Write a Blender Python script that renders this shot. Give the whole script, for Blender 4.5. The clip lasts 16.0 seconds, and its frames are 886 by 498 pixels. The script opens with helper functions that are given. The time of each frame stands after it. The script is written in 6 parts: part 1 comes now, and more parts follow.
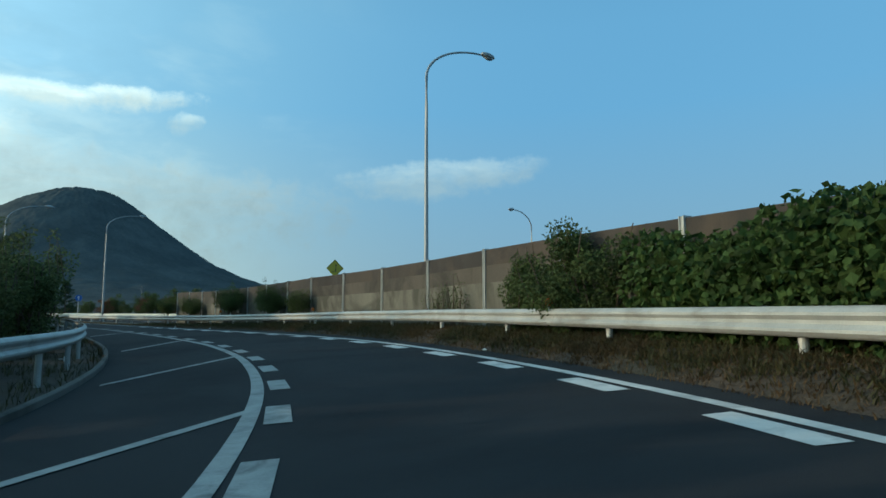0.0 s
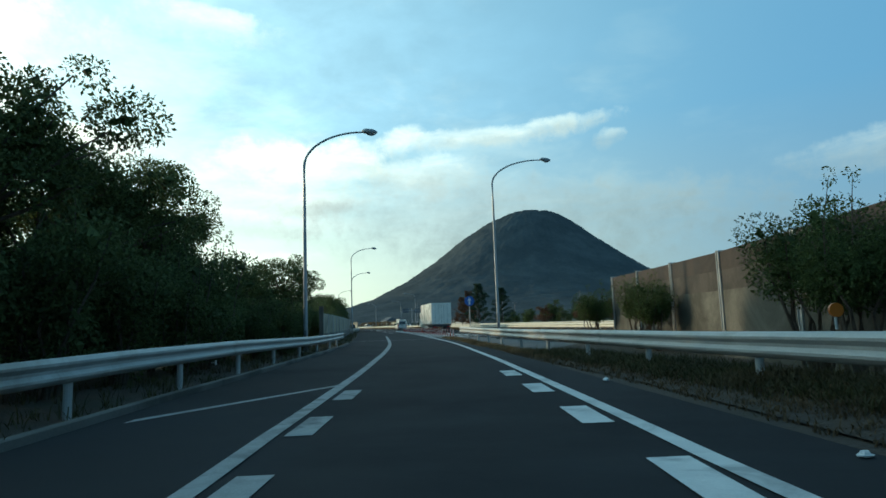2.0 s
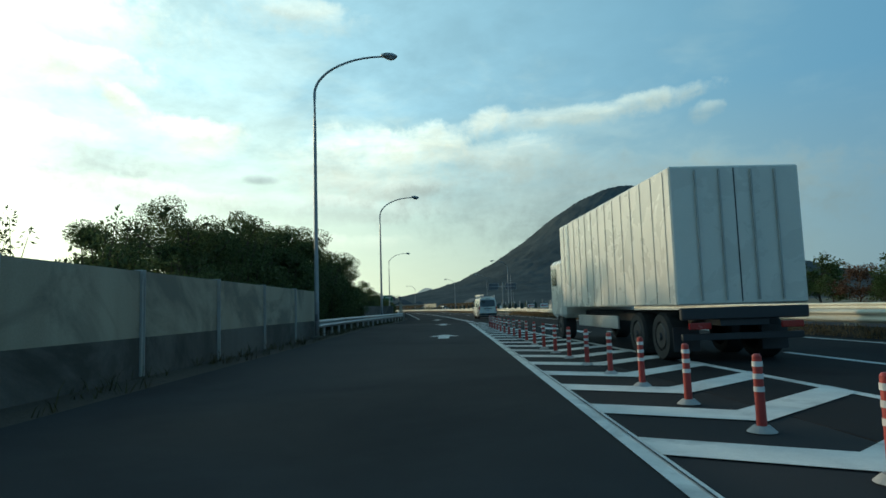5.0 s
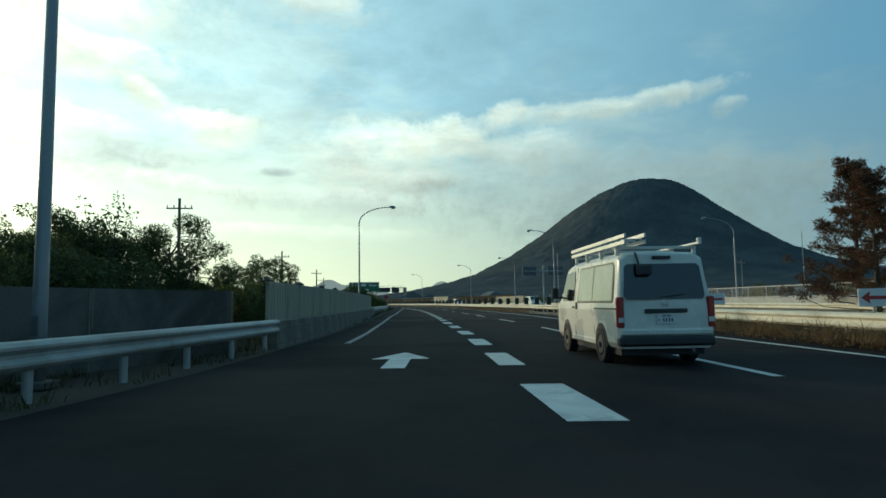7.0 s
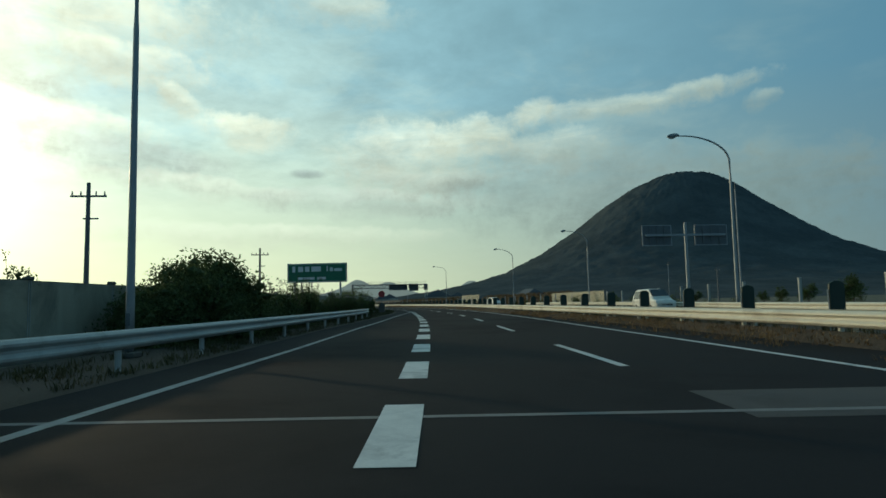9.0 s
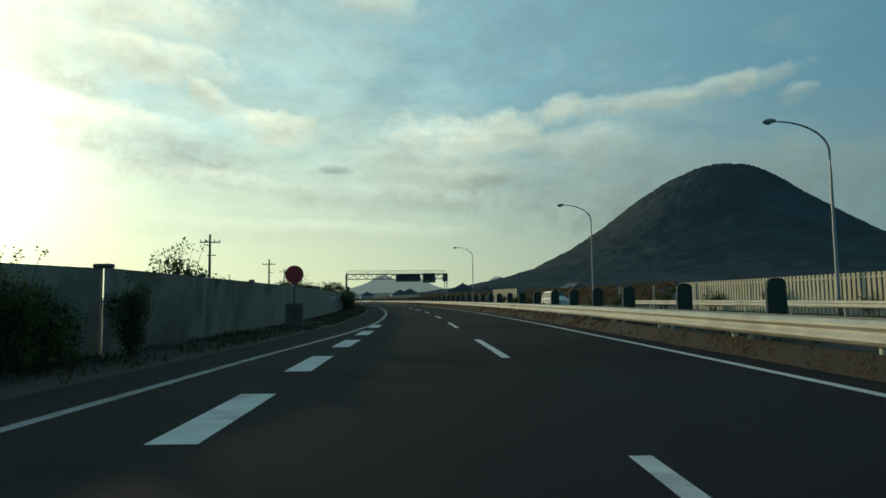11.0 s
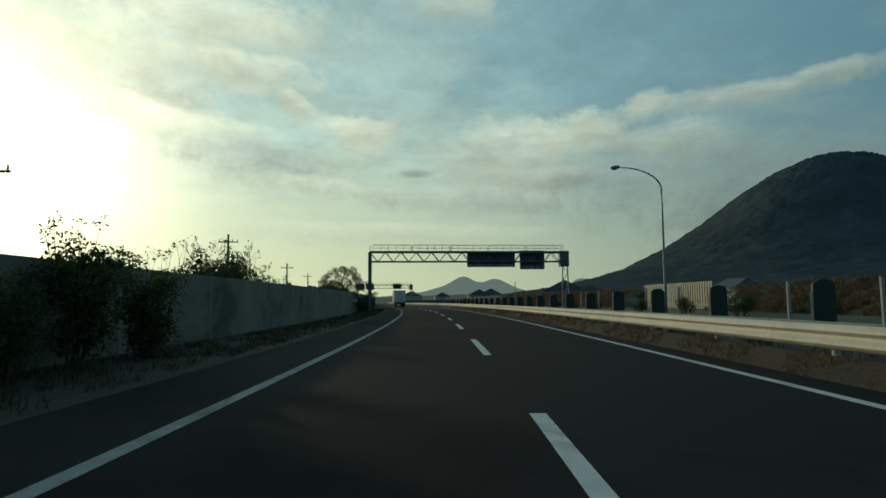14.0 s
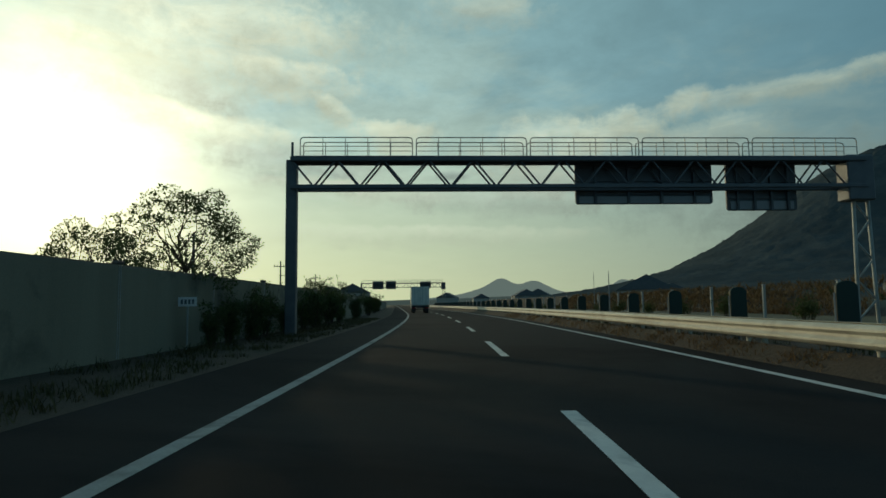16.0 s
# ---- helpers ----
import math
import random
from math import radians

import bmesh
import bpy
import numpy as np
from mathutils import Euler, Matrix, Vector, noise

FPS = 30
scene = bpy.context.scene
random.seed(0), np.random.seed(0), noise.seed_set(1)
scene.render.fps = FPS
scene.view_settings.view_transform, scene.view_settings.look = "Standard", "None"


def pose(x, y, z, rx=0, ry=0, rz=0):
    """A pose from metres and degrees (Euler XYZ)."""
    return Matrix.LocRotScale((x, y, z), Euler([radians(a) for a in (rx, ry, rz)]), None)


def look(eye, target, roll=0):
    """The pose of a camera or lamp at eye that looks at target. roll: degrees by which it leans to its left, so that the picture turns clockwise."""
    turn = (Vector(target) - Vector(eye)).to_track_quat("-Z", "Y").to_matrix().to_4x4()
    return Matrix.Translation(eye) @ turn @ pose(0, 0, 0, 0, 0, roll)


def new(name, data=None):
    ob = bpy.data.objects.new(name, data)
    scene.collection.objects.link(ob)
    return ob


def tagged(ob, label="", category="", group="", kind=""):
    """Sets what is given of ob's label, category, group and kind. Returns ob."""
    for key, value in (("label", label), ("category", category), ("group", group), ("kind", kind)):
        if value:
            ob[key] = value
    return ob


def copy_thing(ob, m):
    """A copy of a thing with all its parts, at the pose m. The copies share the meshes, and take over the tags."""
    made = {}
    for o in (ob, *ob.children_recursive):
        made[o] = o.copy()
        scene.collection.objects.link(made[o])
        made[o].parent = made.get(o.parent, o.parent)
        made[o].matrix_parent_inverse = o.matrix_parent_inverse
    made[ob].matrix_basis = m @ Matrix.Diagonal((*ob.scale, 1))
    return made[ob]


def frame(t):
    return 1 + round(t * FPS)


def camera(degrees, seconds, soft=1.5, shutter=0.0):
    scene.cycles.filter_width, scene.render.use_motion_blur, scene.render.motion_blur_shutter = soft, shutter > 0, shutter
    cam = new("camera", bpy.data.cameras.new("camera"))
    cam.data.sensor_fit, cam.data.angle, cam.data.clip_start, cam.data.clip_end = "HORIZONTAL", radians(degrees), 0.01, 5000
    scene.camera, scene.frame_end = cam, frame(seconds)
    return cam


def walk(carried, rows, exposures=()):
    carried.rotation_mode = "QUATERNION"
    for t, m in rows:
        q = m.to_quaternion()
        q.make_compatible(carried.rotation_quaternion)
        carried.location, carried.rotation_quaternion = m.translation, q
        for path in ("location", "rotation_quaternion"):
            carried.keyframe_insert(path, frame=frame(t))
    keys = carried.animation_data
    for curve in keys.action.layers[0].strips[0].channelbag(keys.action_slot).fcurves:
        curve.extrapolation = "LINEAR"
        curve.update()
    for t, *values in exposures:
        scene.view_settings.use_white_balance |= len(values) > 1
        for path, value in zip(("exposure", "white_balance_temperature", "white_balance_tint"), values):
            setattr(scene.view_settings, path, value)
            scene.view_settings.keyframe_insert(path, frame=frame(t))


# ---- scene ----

# ================= camera and its drive =================
cam = camera(71.55, 16.0, soft=1.6)
EYE = 1.15                      # height of the lens over the road
# seconds, x, y, yaw, pitch, lean
PATH = [
    (0.00, -0.635, 1.972, -11.30, 5.75, -0.10),
    (0.10, -0.438, 3.746, -8.70, 5.75, 0.40),
    (0.20, -0.241, 5.520, -6.68, 5.75, 0.70),
    (0.30, -0.120, 7.320, -4.35, 5.98, 0.62),
    (0.40, -0.020, 9.102, -2.20, 6.22, 0.42),
    (0.50, -0.047, 10.900, 0.20, 6.58, 0.10),
    (0.60, -0.093, 12.640, 2.25, 6.67, -0.05),
    (0.70, -0.242, 14.363, 4.38, 6.86, -0.22),
    (0.80, -0.462, 16.097, 6.67, 7.00, -0.36),
    (0.90, -0.728, 17.884, 9.08, 7.11, -0.33),
    (1.00, -1.016, 19.695, 11.55, 7.20, -0.20),
    (1.25, -2.444, 24.428, 17.47, 7.14, -0.64),
    (1.50, -4.048, 29.069, 22.05, 7.05, -1.36),
    (1.75, -6.006, 33.401, 24.92, 6.95, -1.72),
    (2.00, -7.964, 37.732, 27.78, 6.86, -2.08),
    (2.25, -10.186, 42.158, 29.35, 6.70, -1.91),
    (2.50, -12.449, 46.580, 30.81, 6.51, -1.85),
    (2.75, -14.889, 50.964, 31.71, 6.38, -2.09),
    (3.00, -17.329, 55.348, 32.61, 6.25, -2.32),
    (3.25, -20.013, 59.806, 33.23, 6.00, -2.36),
    (3.50, -22.716, 64.275, 33.97, 5.85, -2.34),
    (3.70, -24.914, 67.878, 34.62, 5.67, -2.24),
    (4.50, -34.716, 82.609, 35.79, 5.55, -1.92),
    (5.20, -44.068, 95.847, 36.06, 5.43, -1.65),
    (5.80, -52.152, 107.340, 36.64, 5.34, -1.41),
    (6.10, -56.137, 113.080, 37.13, 5.18, -1.71),
    (6.40, -60.188, 118.722, 37.27, 5.03, -1.47),
    (6.70, -64.279, 124.383, 37.18, 4.73, -1.12),
    (7.00, -68.391, 130.113, 37.41, 4.92, -0.89),
    (7.30, -72.655, 135.894, 37.55, 4.93, -0.71),
    (7.60, -77.026, 141.665, 38.01, 5.00, -0.75),
    (7.90, -81.469, 147.436, 38.46, 5.05, -0.97),
    (8.20, -85.954, 153.243, 38.80, 5.00, -1.11),
    (8.50, -90.485, 159.035, 39.36, 5.09, -1.26),
    (8.80, -94.956, 164.700, 40.13, 4.99, -1.32),
    (9.10, -99.545, 170.294, 40.12, 4.91, -1.20),
    (9.20, -101.106, 172.146, 40.20, 4.90, -1.05),
    (9.80, -110.598, 183.602, 40.86, 4.80, -0.95),
    (10.50, -121.810, 197.084, 41.82, 4.68, -0.84),
    (11.30, -134.769, 211.815, 43.17, 4.54, -0.71),
    (11.60, -139.633, 216.935, 43.88, 4.46, -0.61),
    (11.90, -144.470, 221.950, 44.60, 4.47, -0.80),
    (12.20, -149.445, 226.915, 45.20, 4.69, -0.72),
    (12.50, -154.492, 231.859, 46.05, 4.88, -0.42),
    (12.80, -159.711, 236.707, 46.75, 4.88, -0.22),
    (13.10, -165.027, 241.538, 47.70, 4.84, -0.14),
    (13.40, -170.407, 246.376, 48.54, 4.84, -0.11),
    (13.70, -175.790, 251.058, 49.35, 4.91, -0.41),
    (14.00, -181.240, 255.766, 50.07, 4.86, -0.46),
    (14.30, -186.913, 260.484, 50.80, 5.08, -0.53),
    (14.60, -192.457, 265.034, 51.37, 5.07, -0.80),
    (14.90, -197.936, 269.472, 51.92, 5.03, -0.95),
    (15.20, -203.659, 274.007, 52.58, 5.19, -0.89),
    (15.50, -209.463, 278.573, 52.89, 5.24, -0.75),
    (15.80, -215.132, 282.899, 53.67, 5.20, -0.66),
    (16.00, -218.831, 285.780, 53.53, 5.12, -0.69),
]


def gaze(x, y, yaw, pitch, lean):
    a, b = radians(yaw), radians(pitch)
    way = Vector((-math.sin(a) * math.cos(b), math.cos(a) * math.cos(b), math.sin(b)))
    eye = Vector((x, y, EYE))
    return look(eye, eye + way * 10, lean)


walk(cam, [(t, gaze(*r)) for t, *r in PATH], exposures=[
    (0.0, 0.58, 6450, 9), (0.5, 0.76, 6450, 9), (2.0, 0.5, 6500, 8), (3.5, 0.1, 6600, 8), (6.0, 0.18, 6700, 6), (9.0, -0.31, 6900, 4), (11.5, -0.42, 7050, 3), (12.5, -0.55, 7100, 3), (16.0, -0.78, 7200, 3)])

# ================= sky and sun =================
SUN_YAW, SUN_UP = 86.0, 11.5
sun_way = Vector((-math.sin(radians(SUN_YAW)) * math.cos(radians(SUN_UP)),
                  math.cos(radians(SUN_YAW)) * math.cos(radians(SUN_UP)), math.sin(radians(SUN_UP))))
sun = new("sun", bpy.data.lights.new("sun", "SUN"))
sun.data.energy, sun.data.angle, sun.data.color = 1.5, radians(1.0), (1.0, 0.82, 0.55)
sun.matrix_world = look(sun_way * 100, (0, 0, 0))

world = bpy.data.worlds.new("sky")
scene.world = world
world.use_nodes = True


class Net:
    """Short hand for node trees."""

    def __init__(self, tree):
        self.tree = tree
        tree.nodes.clear()

    def add(self, kind, **inputs):
        n = self.tree.nodes.new(kind)
        for k, v in inputs.items():
            k = k.replace("_", " ")
            sock = n.inputs[int(k[1:])] if k[0] == "i" and k[1:].isdigit() else n.inputs[k]
            if isinstance(v, bpy.types.NodeSocket):
                self.tree.links.new(v, sock)
            else:
                sock.default_value = v
        return n

    def math(self, op, a, b=0.0, clamp=False):
        n = self.add("ShaderNodeMath", i0=a, i1=b)
        n.operation, n.use_clamp = op, clamp
        return n.outputs[0]

    def mix(self, f, a, b, blend="MIX"):
        n = self.tree.nodes.new("ShaderNodeMix")
        n.data_type, n.blend_type = "RGBA", blend
        for i, v in ((0, f), (6, a), (7, b)):
            if isinstance(v, bpy.types.NodeSocket):
                self.tree.links.new(v, n.inputs[i])
            else:
                n.inputs[i].default_value = v if i == 0 else (*v, 1)
        return n.outputs[2]

    def ramp(self, f, stops):
        n = self.add("ShaderNodeValToRGB", Fac=f)
        e = n.color_ramp.elements
        while len(e) < len(stops):
            e.new(0.5)
        for el, (p, c) in zip(e, stops):
            el.position, el.color = p, (*c, 1) if len(c) == 3 else c
        return n.outputs[0]

    def noise(self, vec, scale, detail=4.0, rough=0.55, distort=0.0):
        n = self.add("ShaderNodeTexNoise", Vector=vec, Scale=scale, Detail=detail, Roughness=rough, Distortion=distort)
        return n.outputs["Fac"]


# single clouds: yaw, height and half-widths in degrees, slope, brightness, amount
SKY_CLOUDS = [
    (76.0, 23.6, 15.0, 3.2, -0.07, 16.5, 0.8), (68.0, 20.6, 6.5, 1.3, 0.12, 15.5, 0.7), (79.5, 18.3, 7.5, 1.3, 0.05, 8.4, 0.85), (74.0, 15.8, 9.0, 1.1, 0.12, 17.0, 0.7),
    (67.6, 13.0, 7.5, 1.4, 0.16, 8.8, 0.8), (63.6, 17.8, 1.9, 0.8, 0.35, 16.0, 0.8), (58.2, 15.8, 3.6, 1.2, 0.12, 15.6, 0.85), (61.5, 10.6, 9.0, 0.7, 0.08, 14.5, 0.5),
    (42.6, 14.6, 7.6, 2.3, -0.05, 13.2, 0.75), (37.6, 15.9, 3.2, 1.4, 0.0, 13.2, 0.65), (47.5, 9.8, 11.5, 0.95, 0.03, 9.8, 0.6), (40.0, 11.6, 5.5, 0.8, 0.03, 10.2, 0.55),
    (51.9, 11.9, 2.0, 0.45, 0.05, 5.8, 0.75), (24.0, 17.3, 11.5, 0.7, -0.06, 10.8, 0.65), (31.5, 17.2, 2.6, 0.9, -0.18, 11.8, 0.7), (29.5, 14.4, 5.5, 1.3, -0.04, 9.8, 0.7),
    (20.0, 10.0, 18.0, 3.2, 0.02, 4.6, 0.6), (-11.0, 12.8, 8.0, 1.1, -0.08, 7.2, 0.45), (48.6, 26.5, 6.0, 1.0, 0.05, 13.0, 0.6), (56.0, 6.6, 14.0, 0.8, 0.03, 14.0, 0.4),
    (11.6, 16.2, 1.0, 0.6, 0.0, 8.5, 0.4)]


def make_sky():
    n = Net(world.node_tree)
    sky = n.add("ShaderNodeTexSky")
    sky.sky_type, sky.sun_disc = "NISHITA", False
    sky.sun_elevation, sky.sun_rotation = radians(SUN_UP), radians(-SUN_YAW)
    sky.air_density, sky.dust_density, sky.ozone_density = 1.0, 1.6, 2.0
    co = n.add("ShaderNodeTexCoord").outputs["Generated"]
    xyz = n.add("ShaderNodeSeparateXYZ", Vector=co)
    x, y, z = xyz.outputs
    up = n.math("MAXIMUM", z, 0.0)
    # clouds lie in a flat layer: the view direction is carried up to it
    inv = n.math("DIVIDE", 1.0, n.math("ADD", up, 0.16))
    flat = n.add("ShaderNodeCombineXYZ", X=n.math("MULTIPLY", x, inv), Y=n.math("MULTIPLY", y, inv), Z=0.0).outputs[0]
    big = n.noise(flat, 1.15, 5.0, 0.55, 0.25)
    fine = n.noise(flat, 3.2, 8.0, 0.62, 0.5)
    field = n.math("ADD", n.math("MULTIPLY", big, 0.62), n.math("MULTIPLY", fine, 0.38))
    # nearer the sun the cover is thicker and the air brighter
    dot = n.add("ShaderNodeVectorMath", i0=co, i1=tuple(sun_way))
    dot.operation = "DOT_PRODUCT"
    dot = dot.outputs["Value"]
    side = n.add("ShaderNodeMapRange", Value=dot, i1=-0.45, i2=1.0, i3=0.0, i4=1.0).outputs[0]
    side = n.math("POWER", side, 3.0)
    near = n.math("MAXIMUM", dot, 0.0)
    near2 = n.math("POWER", near, 2.2)
    disc = n.math("POWER", near, 70.0)
    cover = n.math("ADD", field, n.math("MULTIPLY", near2, 0.11))
    mask = n.add("ShaderNodeMapRange", Value=cover, i1=0.49, i2=0.64, i3=0.0, i4=1.0)
    mask.interpolation_type = "SMOOTHSTEP"
    high = n.add("ShaderNodeMapRange", Value=up, i1=0.30, i2=0.60, i3=1.0, i4=0.35).outputs[0]
    clear = n.add("ShaderNodeMapRange", Value=up, i1=0.10, i2=0.22, i3=0.15, i4=1.0).outputs[0]
    cloud = n.math("MULTIPLY", n.math("MULTIPLY", mask.outputs[0], high), clear)
    dense = n.add("ShaderNodeMapRange", Value=cover, i1=0.60, i2=0.78, i3=0.0, i4=1.0).outputs[0]
    lit = n.mix(near2, (5.6, 7.6, 8.2), (14.5, 16.4, 12.6))
    body = n.mix(n.math("MULTIPLY", dense, 0.75), lit, (5.4, 7.2, 7.0))
    air = n.mix(side, (1.15, 3.6, 6.5), (7.6, 12.8, 13.6))
    base = n.mix(0.8, sky.outputs[0], air)
    low = n.add("ShaderNodeMapRange", Value=up, i1=0.0, i2=0.31, i3=1.0, i4=0.0).outputs[0]
    haze = n.mix(side, (1.9, 3.1, 4.1), (16.4, 17.4, 10.2))
    base = n.mix(n.math("MULTIPLY", low, 0.85), base, haze)
    sunward = n.add("ShaderNodeMapRange", Value=dot, i1=0.0, i2=0.6, i3=0.0, i4=0.28).outputs[0]
    mixed = n.mix(n.math("MULTIPLY", cloud, sunward), base, body)
    # single clouds: yaw, height, half-widths in degrees, slope, colour, amount
    wob = n.add("ShaderNodeTexNoise", Vector=co, Scale=9.0, Detail=6.0, Roughness=0.6)
    wsep = n.add("ShaderNodeSeparateColor", Color=wob.outputs["Color"])
    yaw = n.math("MULTIPLY", n.math("ARCTAN2", n.math("MULTIPLY", x, -1.0), y), 57.2958)
    yaw = n.math("ADD", yaw, n.math("MULTIPLY", n.math("SUBTRACT", wsep.outputs[0], 0.5), 6.0))
    lift = n.math("MULTIPLY", n.math("ARCSINE", z), 57.2958)
    lift0 = n.math("ADD", lift, n.math("MULTIPLY", n.math("SUBTRACT", wsep.outputs[1], 0.5), 2.6))
    lift1 = n.math("ADD", lift, n.math("MULTIPLY", n.math("SUBTRACT", wsep.outputs[1], 0.5), 0.8))
    stretch = n.add("ShaderNodeMapping", Vector=co, Scale=(10.0, 10.0, 34.0))
    wisp = n.add("ShaderNodeMapRange", Value=n.noise(stretch.outputs[0], 1.0, 7.0, 0.65, 0.8), i1=0.36, i2=0.66, i3=0.5, i4=1.0).outputs[0]
    puff = n.math("ADD", n.math("MULTIPLY", n.math("SUBTRACT", n.noise(co, 17.0, 8.0, 0.66, 0.15), 0.5), 3.4),
                  n.math("MULTIPLY", n.math("SUBTRACT", n.noise(co, 66.0, 4.0, 0.6), 0.5), 0.9))
    for a0, e0, wa, we, slope, bright, amount in SKY_CLOUDS:
        warm = (bright - 5.0) / 11.0
        bright *= 1.08
        colour = (bright * (0.78 + 0.15 * warm), bright, bright * (1.04 - 0.22 * warm))
        u = n.math("DIVIDE", n.math("SUBTRACT", yaw, a0), wa)
        ee = lift1 if we < 0.5 else lift0
        v = n.math("DIVIDE", n.math("SUBTRACT", n.math("SUBTRACT", ee, e0), n.math("MULTIPLY", n.math("SUBTRACT", yaw, a0), slope)), we)
        soft = n.math("ADD", n.math("MULTIPLY", n.math("MAXIMUM", v, 0.0), 1.1), n.math("MULTIPLY", n.math("MINIMUM", v, 0.0), 0.55)) if we > 0.5 else v
        q = n.math("ADD", n.math("POWER", n.math("ABSOLUTE", u), 2.0), n.math("POWER", n.math("ABSOLUTE", soft), 2.0))
        q = n.math("ADD", q, puff) if we > 0.5 else q
        f = n.add("ShaderNodeMapRange", Value=q, i1=-0.1 if we > 0.5 else -0.4, i2=1.75 if we > 0.5 else 1.5, i3=1.0, i4=0.0)
        f.interpolation_type = "SMOOTHSTEP"
        top = n.add("ShaderNodeMapRange", Value=n.math("ADD", v, puff), i1=-1.0, i2=1.0, i3=0.0, i4=1.0).outputs[0]
        colour = n.mix(top, tuple(q_ * 0.66 for q_ in colour), tuple(q_ * 1.2 for q_ in colour))
        mixed = n.mix(n.math("MULTIPLY", n.math("MULTIPLY", f.outputs[0], wisp if we > 0.5 else 1.0), amount), mixed, colour)
    # a fine rippled texture of thin high cloud on the sunward side
    ripple = n.add("ShaderNodeMapRange", Value=n.noise(flat, 4.2, 7.0, 0.62, 0.15), i1=0.36, i2=0.64, i3=-0.13, i4=0.10).outputs[0]
    ripple = n.math("MULTIPLY", ripple, n.add("ShaderNodeMapRange", Value=up, i1=0.13, i2=0.24, i3=0.1, i4=1.0).outputs[0])
    ripple = n.math("ADD", 1.0, n.math("MULTIPLY", ripple, n.add("ShaderNodeMapRange", Value=dot, i1=0.3, i2=0.8, i3=0.0, i4=1.0).outputs[0]))
    mixed = n.mix(1.0, mixed, n.add("ShaderNodeCombineColor", Red=ripple, Green=ripple, Blue=ripple).outputs[0], "MULTIPLY")
    zen = n.add("ShaderNodeMapRange", Value=up, i1=0.42, i2=0.9, i3=1.0, i4=0.7).outputs[0]
    glow = n.mix(disc, (0, 0, 0), (24.0, 23.0, 16.0))
    full = n.mix(1.0, mixed, glow, "ADD")
    full = n.mix(1.0, full, n.add("ShaderNodeCombineColor", Red=zen, Green=zen, Blue=n.math("MULTIPLY", zen, n.add("ShaderNodeMapRange", Value=dot, i1=0.3, i2=0.95, i3=0.925, i4=1.03).outputs[0])).outputs[0], "MULTIPLY")
    bg = n.add("ShaderNodeBackground", Color=full, Strength=0.085)
    out = n.add("ShaderNodeOutputWorld", Surface=bg.outputs[0])


make_sky()


# ================= materials =================
def material(name, a, b, rough=0.8, scale=1.0, fine=30.0, metal=0.0, bump=0.25, dist=0.02, spec=0.5, stain=None,
             random_tint=0.0, streak=False, transmit=0.0, cover=0.0):
    """Two tones mixed by large patches and fine grain (scale and fine in 1/m), with relief; stain adds a third tone."""
    m = bpy.data.materials.new(name)
    m.use_nodes = True
    n = Net(m.node_tree)
    co = n.add("ShaderNodeTexCoord").outputs["Object"]
    if streak:
        mp = n.add("ShaderNodeMapping", Vector=co, Scale=(1.0, 1.0, 0.08))
        wide = n.noise(mp.outputs[0], scale, 5.0, 0.6, 0.4)
    else:
        wide = n.noise(co, scale, 5.0, 0.6, 0.4)
    grain = n.noise(co, fine, 3.0, 0.6)
    f = n.math("ADD", n.math("MULTIPLY", wide, 0.7), n.math("MULTIPLY", grain, 0.3))
    k = n.add("ShaderNodeMapRange", Value=f, i1=0.36, i2=0.64, i3=0.0, i4=1.0).outputs[0]
    col = n.mix(k, a, b)
    if stain:
        s = n.add("ShaderNodeMapRange", Value=n.noise(co, scale * 0.37, 6.0, 0.65, 0.8), i1=0.52 - cover, i2=0.66 - cover, i3=0.0, i4=0.85).outputs[0]
        col = n.mix(s, col, stain)
    if random_tint:
        r = n.add("ShaderNodeNewGeometry").outputs["Random Per Island"]
        v = n.add("ShaderNodeMapRange", Value=r, i1=0.0, i2=1.0, i3=1.0 - random_tint, i4=1.0 + random_tint).outputs[0]
        hs = n.add("ShaderNodeHueSaturation", Color=col, Value=v)
        col = hs.outputs[0]
    bs = n.add("ShaderNodeBsdfPrincipled", Base_Color=col, Metallic=metal)
    bs.inputs["Specular IOR Level"].default_value = spec
    rr = n.add("ShaderNodeMapRange", Value=wide, i1=0.3, i2=0.7, i3=max(rough - 0.1, 0.03), i4=min(rough + 0.1, 1.0)).outputs[0]
    n.tree.links.new(rr, bs.inputs["Roughness"])
    if bump:
        bp = n.add("ShaderNodeBump", Height=grain, Strength=bump, Distance=dist)
        n.tree.links.new(bp.outputs[0], bs.inputs["Normal"])
    surf = bs.outputs[0]
    if transmit:
        tr = n.add("ShaderNodeBsdfTranslucent", Color=col)
        mx = n.add("ShaderNodeMixShader", Fac=transmit)
        n.tree.links.new(surf, mx.inputs[1])
        n.tree.links.new(tr.outputs[0], mx.inputs[2])
        surf = mx.outputs[0]
    n.add("ShaderNodeOutputMaterial", Surface=surf)
    return m


ASPHALT = material("asphalt", (0.023, 0.0245, 0.027), (0.036, 0.038, 0.041), 0.9, 0.35, 60.0, bump=0.5, dist=0.01, stain=(0.018, 0.019, 0.0215), spec=0.12, cover=0.05)
ASPHALT_NEW = material("asphalt_main", (0.0215, 0.0215, 0.0225), (0.034, 0.0332, 0.034), 0.88, 0.3, 60.0, bump=0.5, dist=0.01, stain=(0.0145, 0.0147, 0.016), spec=0.05, cover=0.05)
PAINT = material("road_paint", (0.54, 0.545, 0.525), (0.70, 0.70, 0.665), 0.7, 2.5, 50.0, bump=0.2, dist=0.005, stain=(0.34, 0.345, 0.335), spec=0.25)
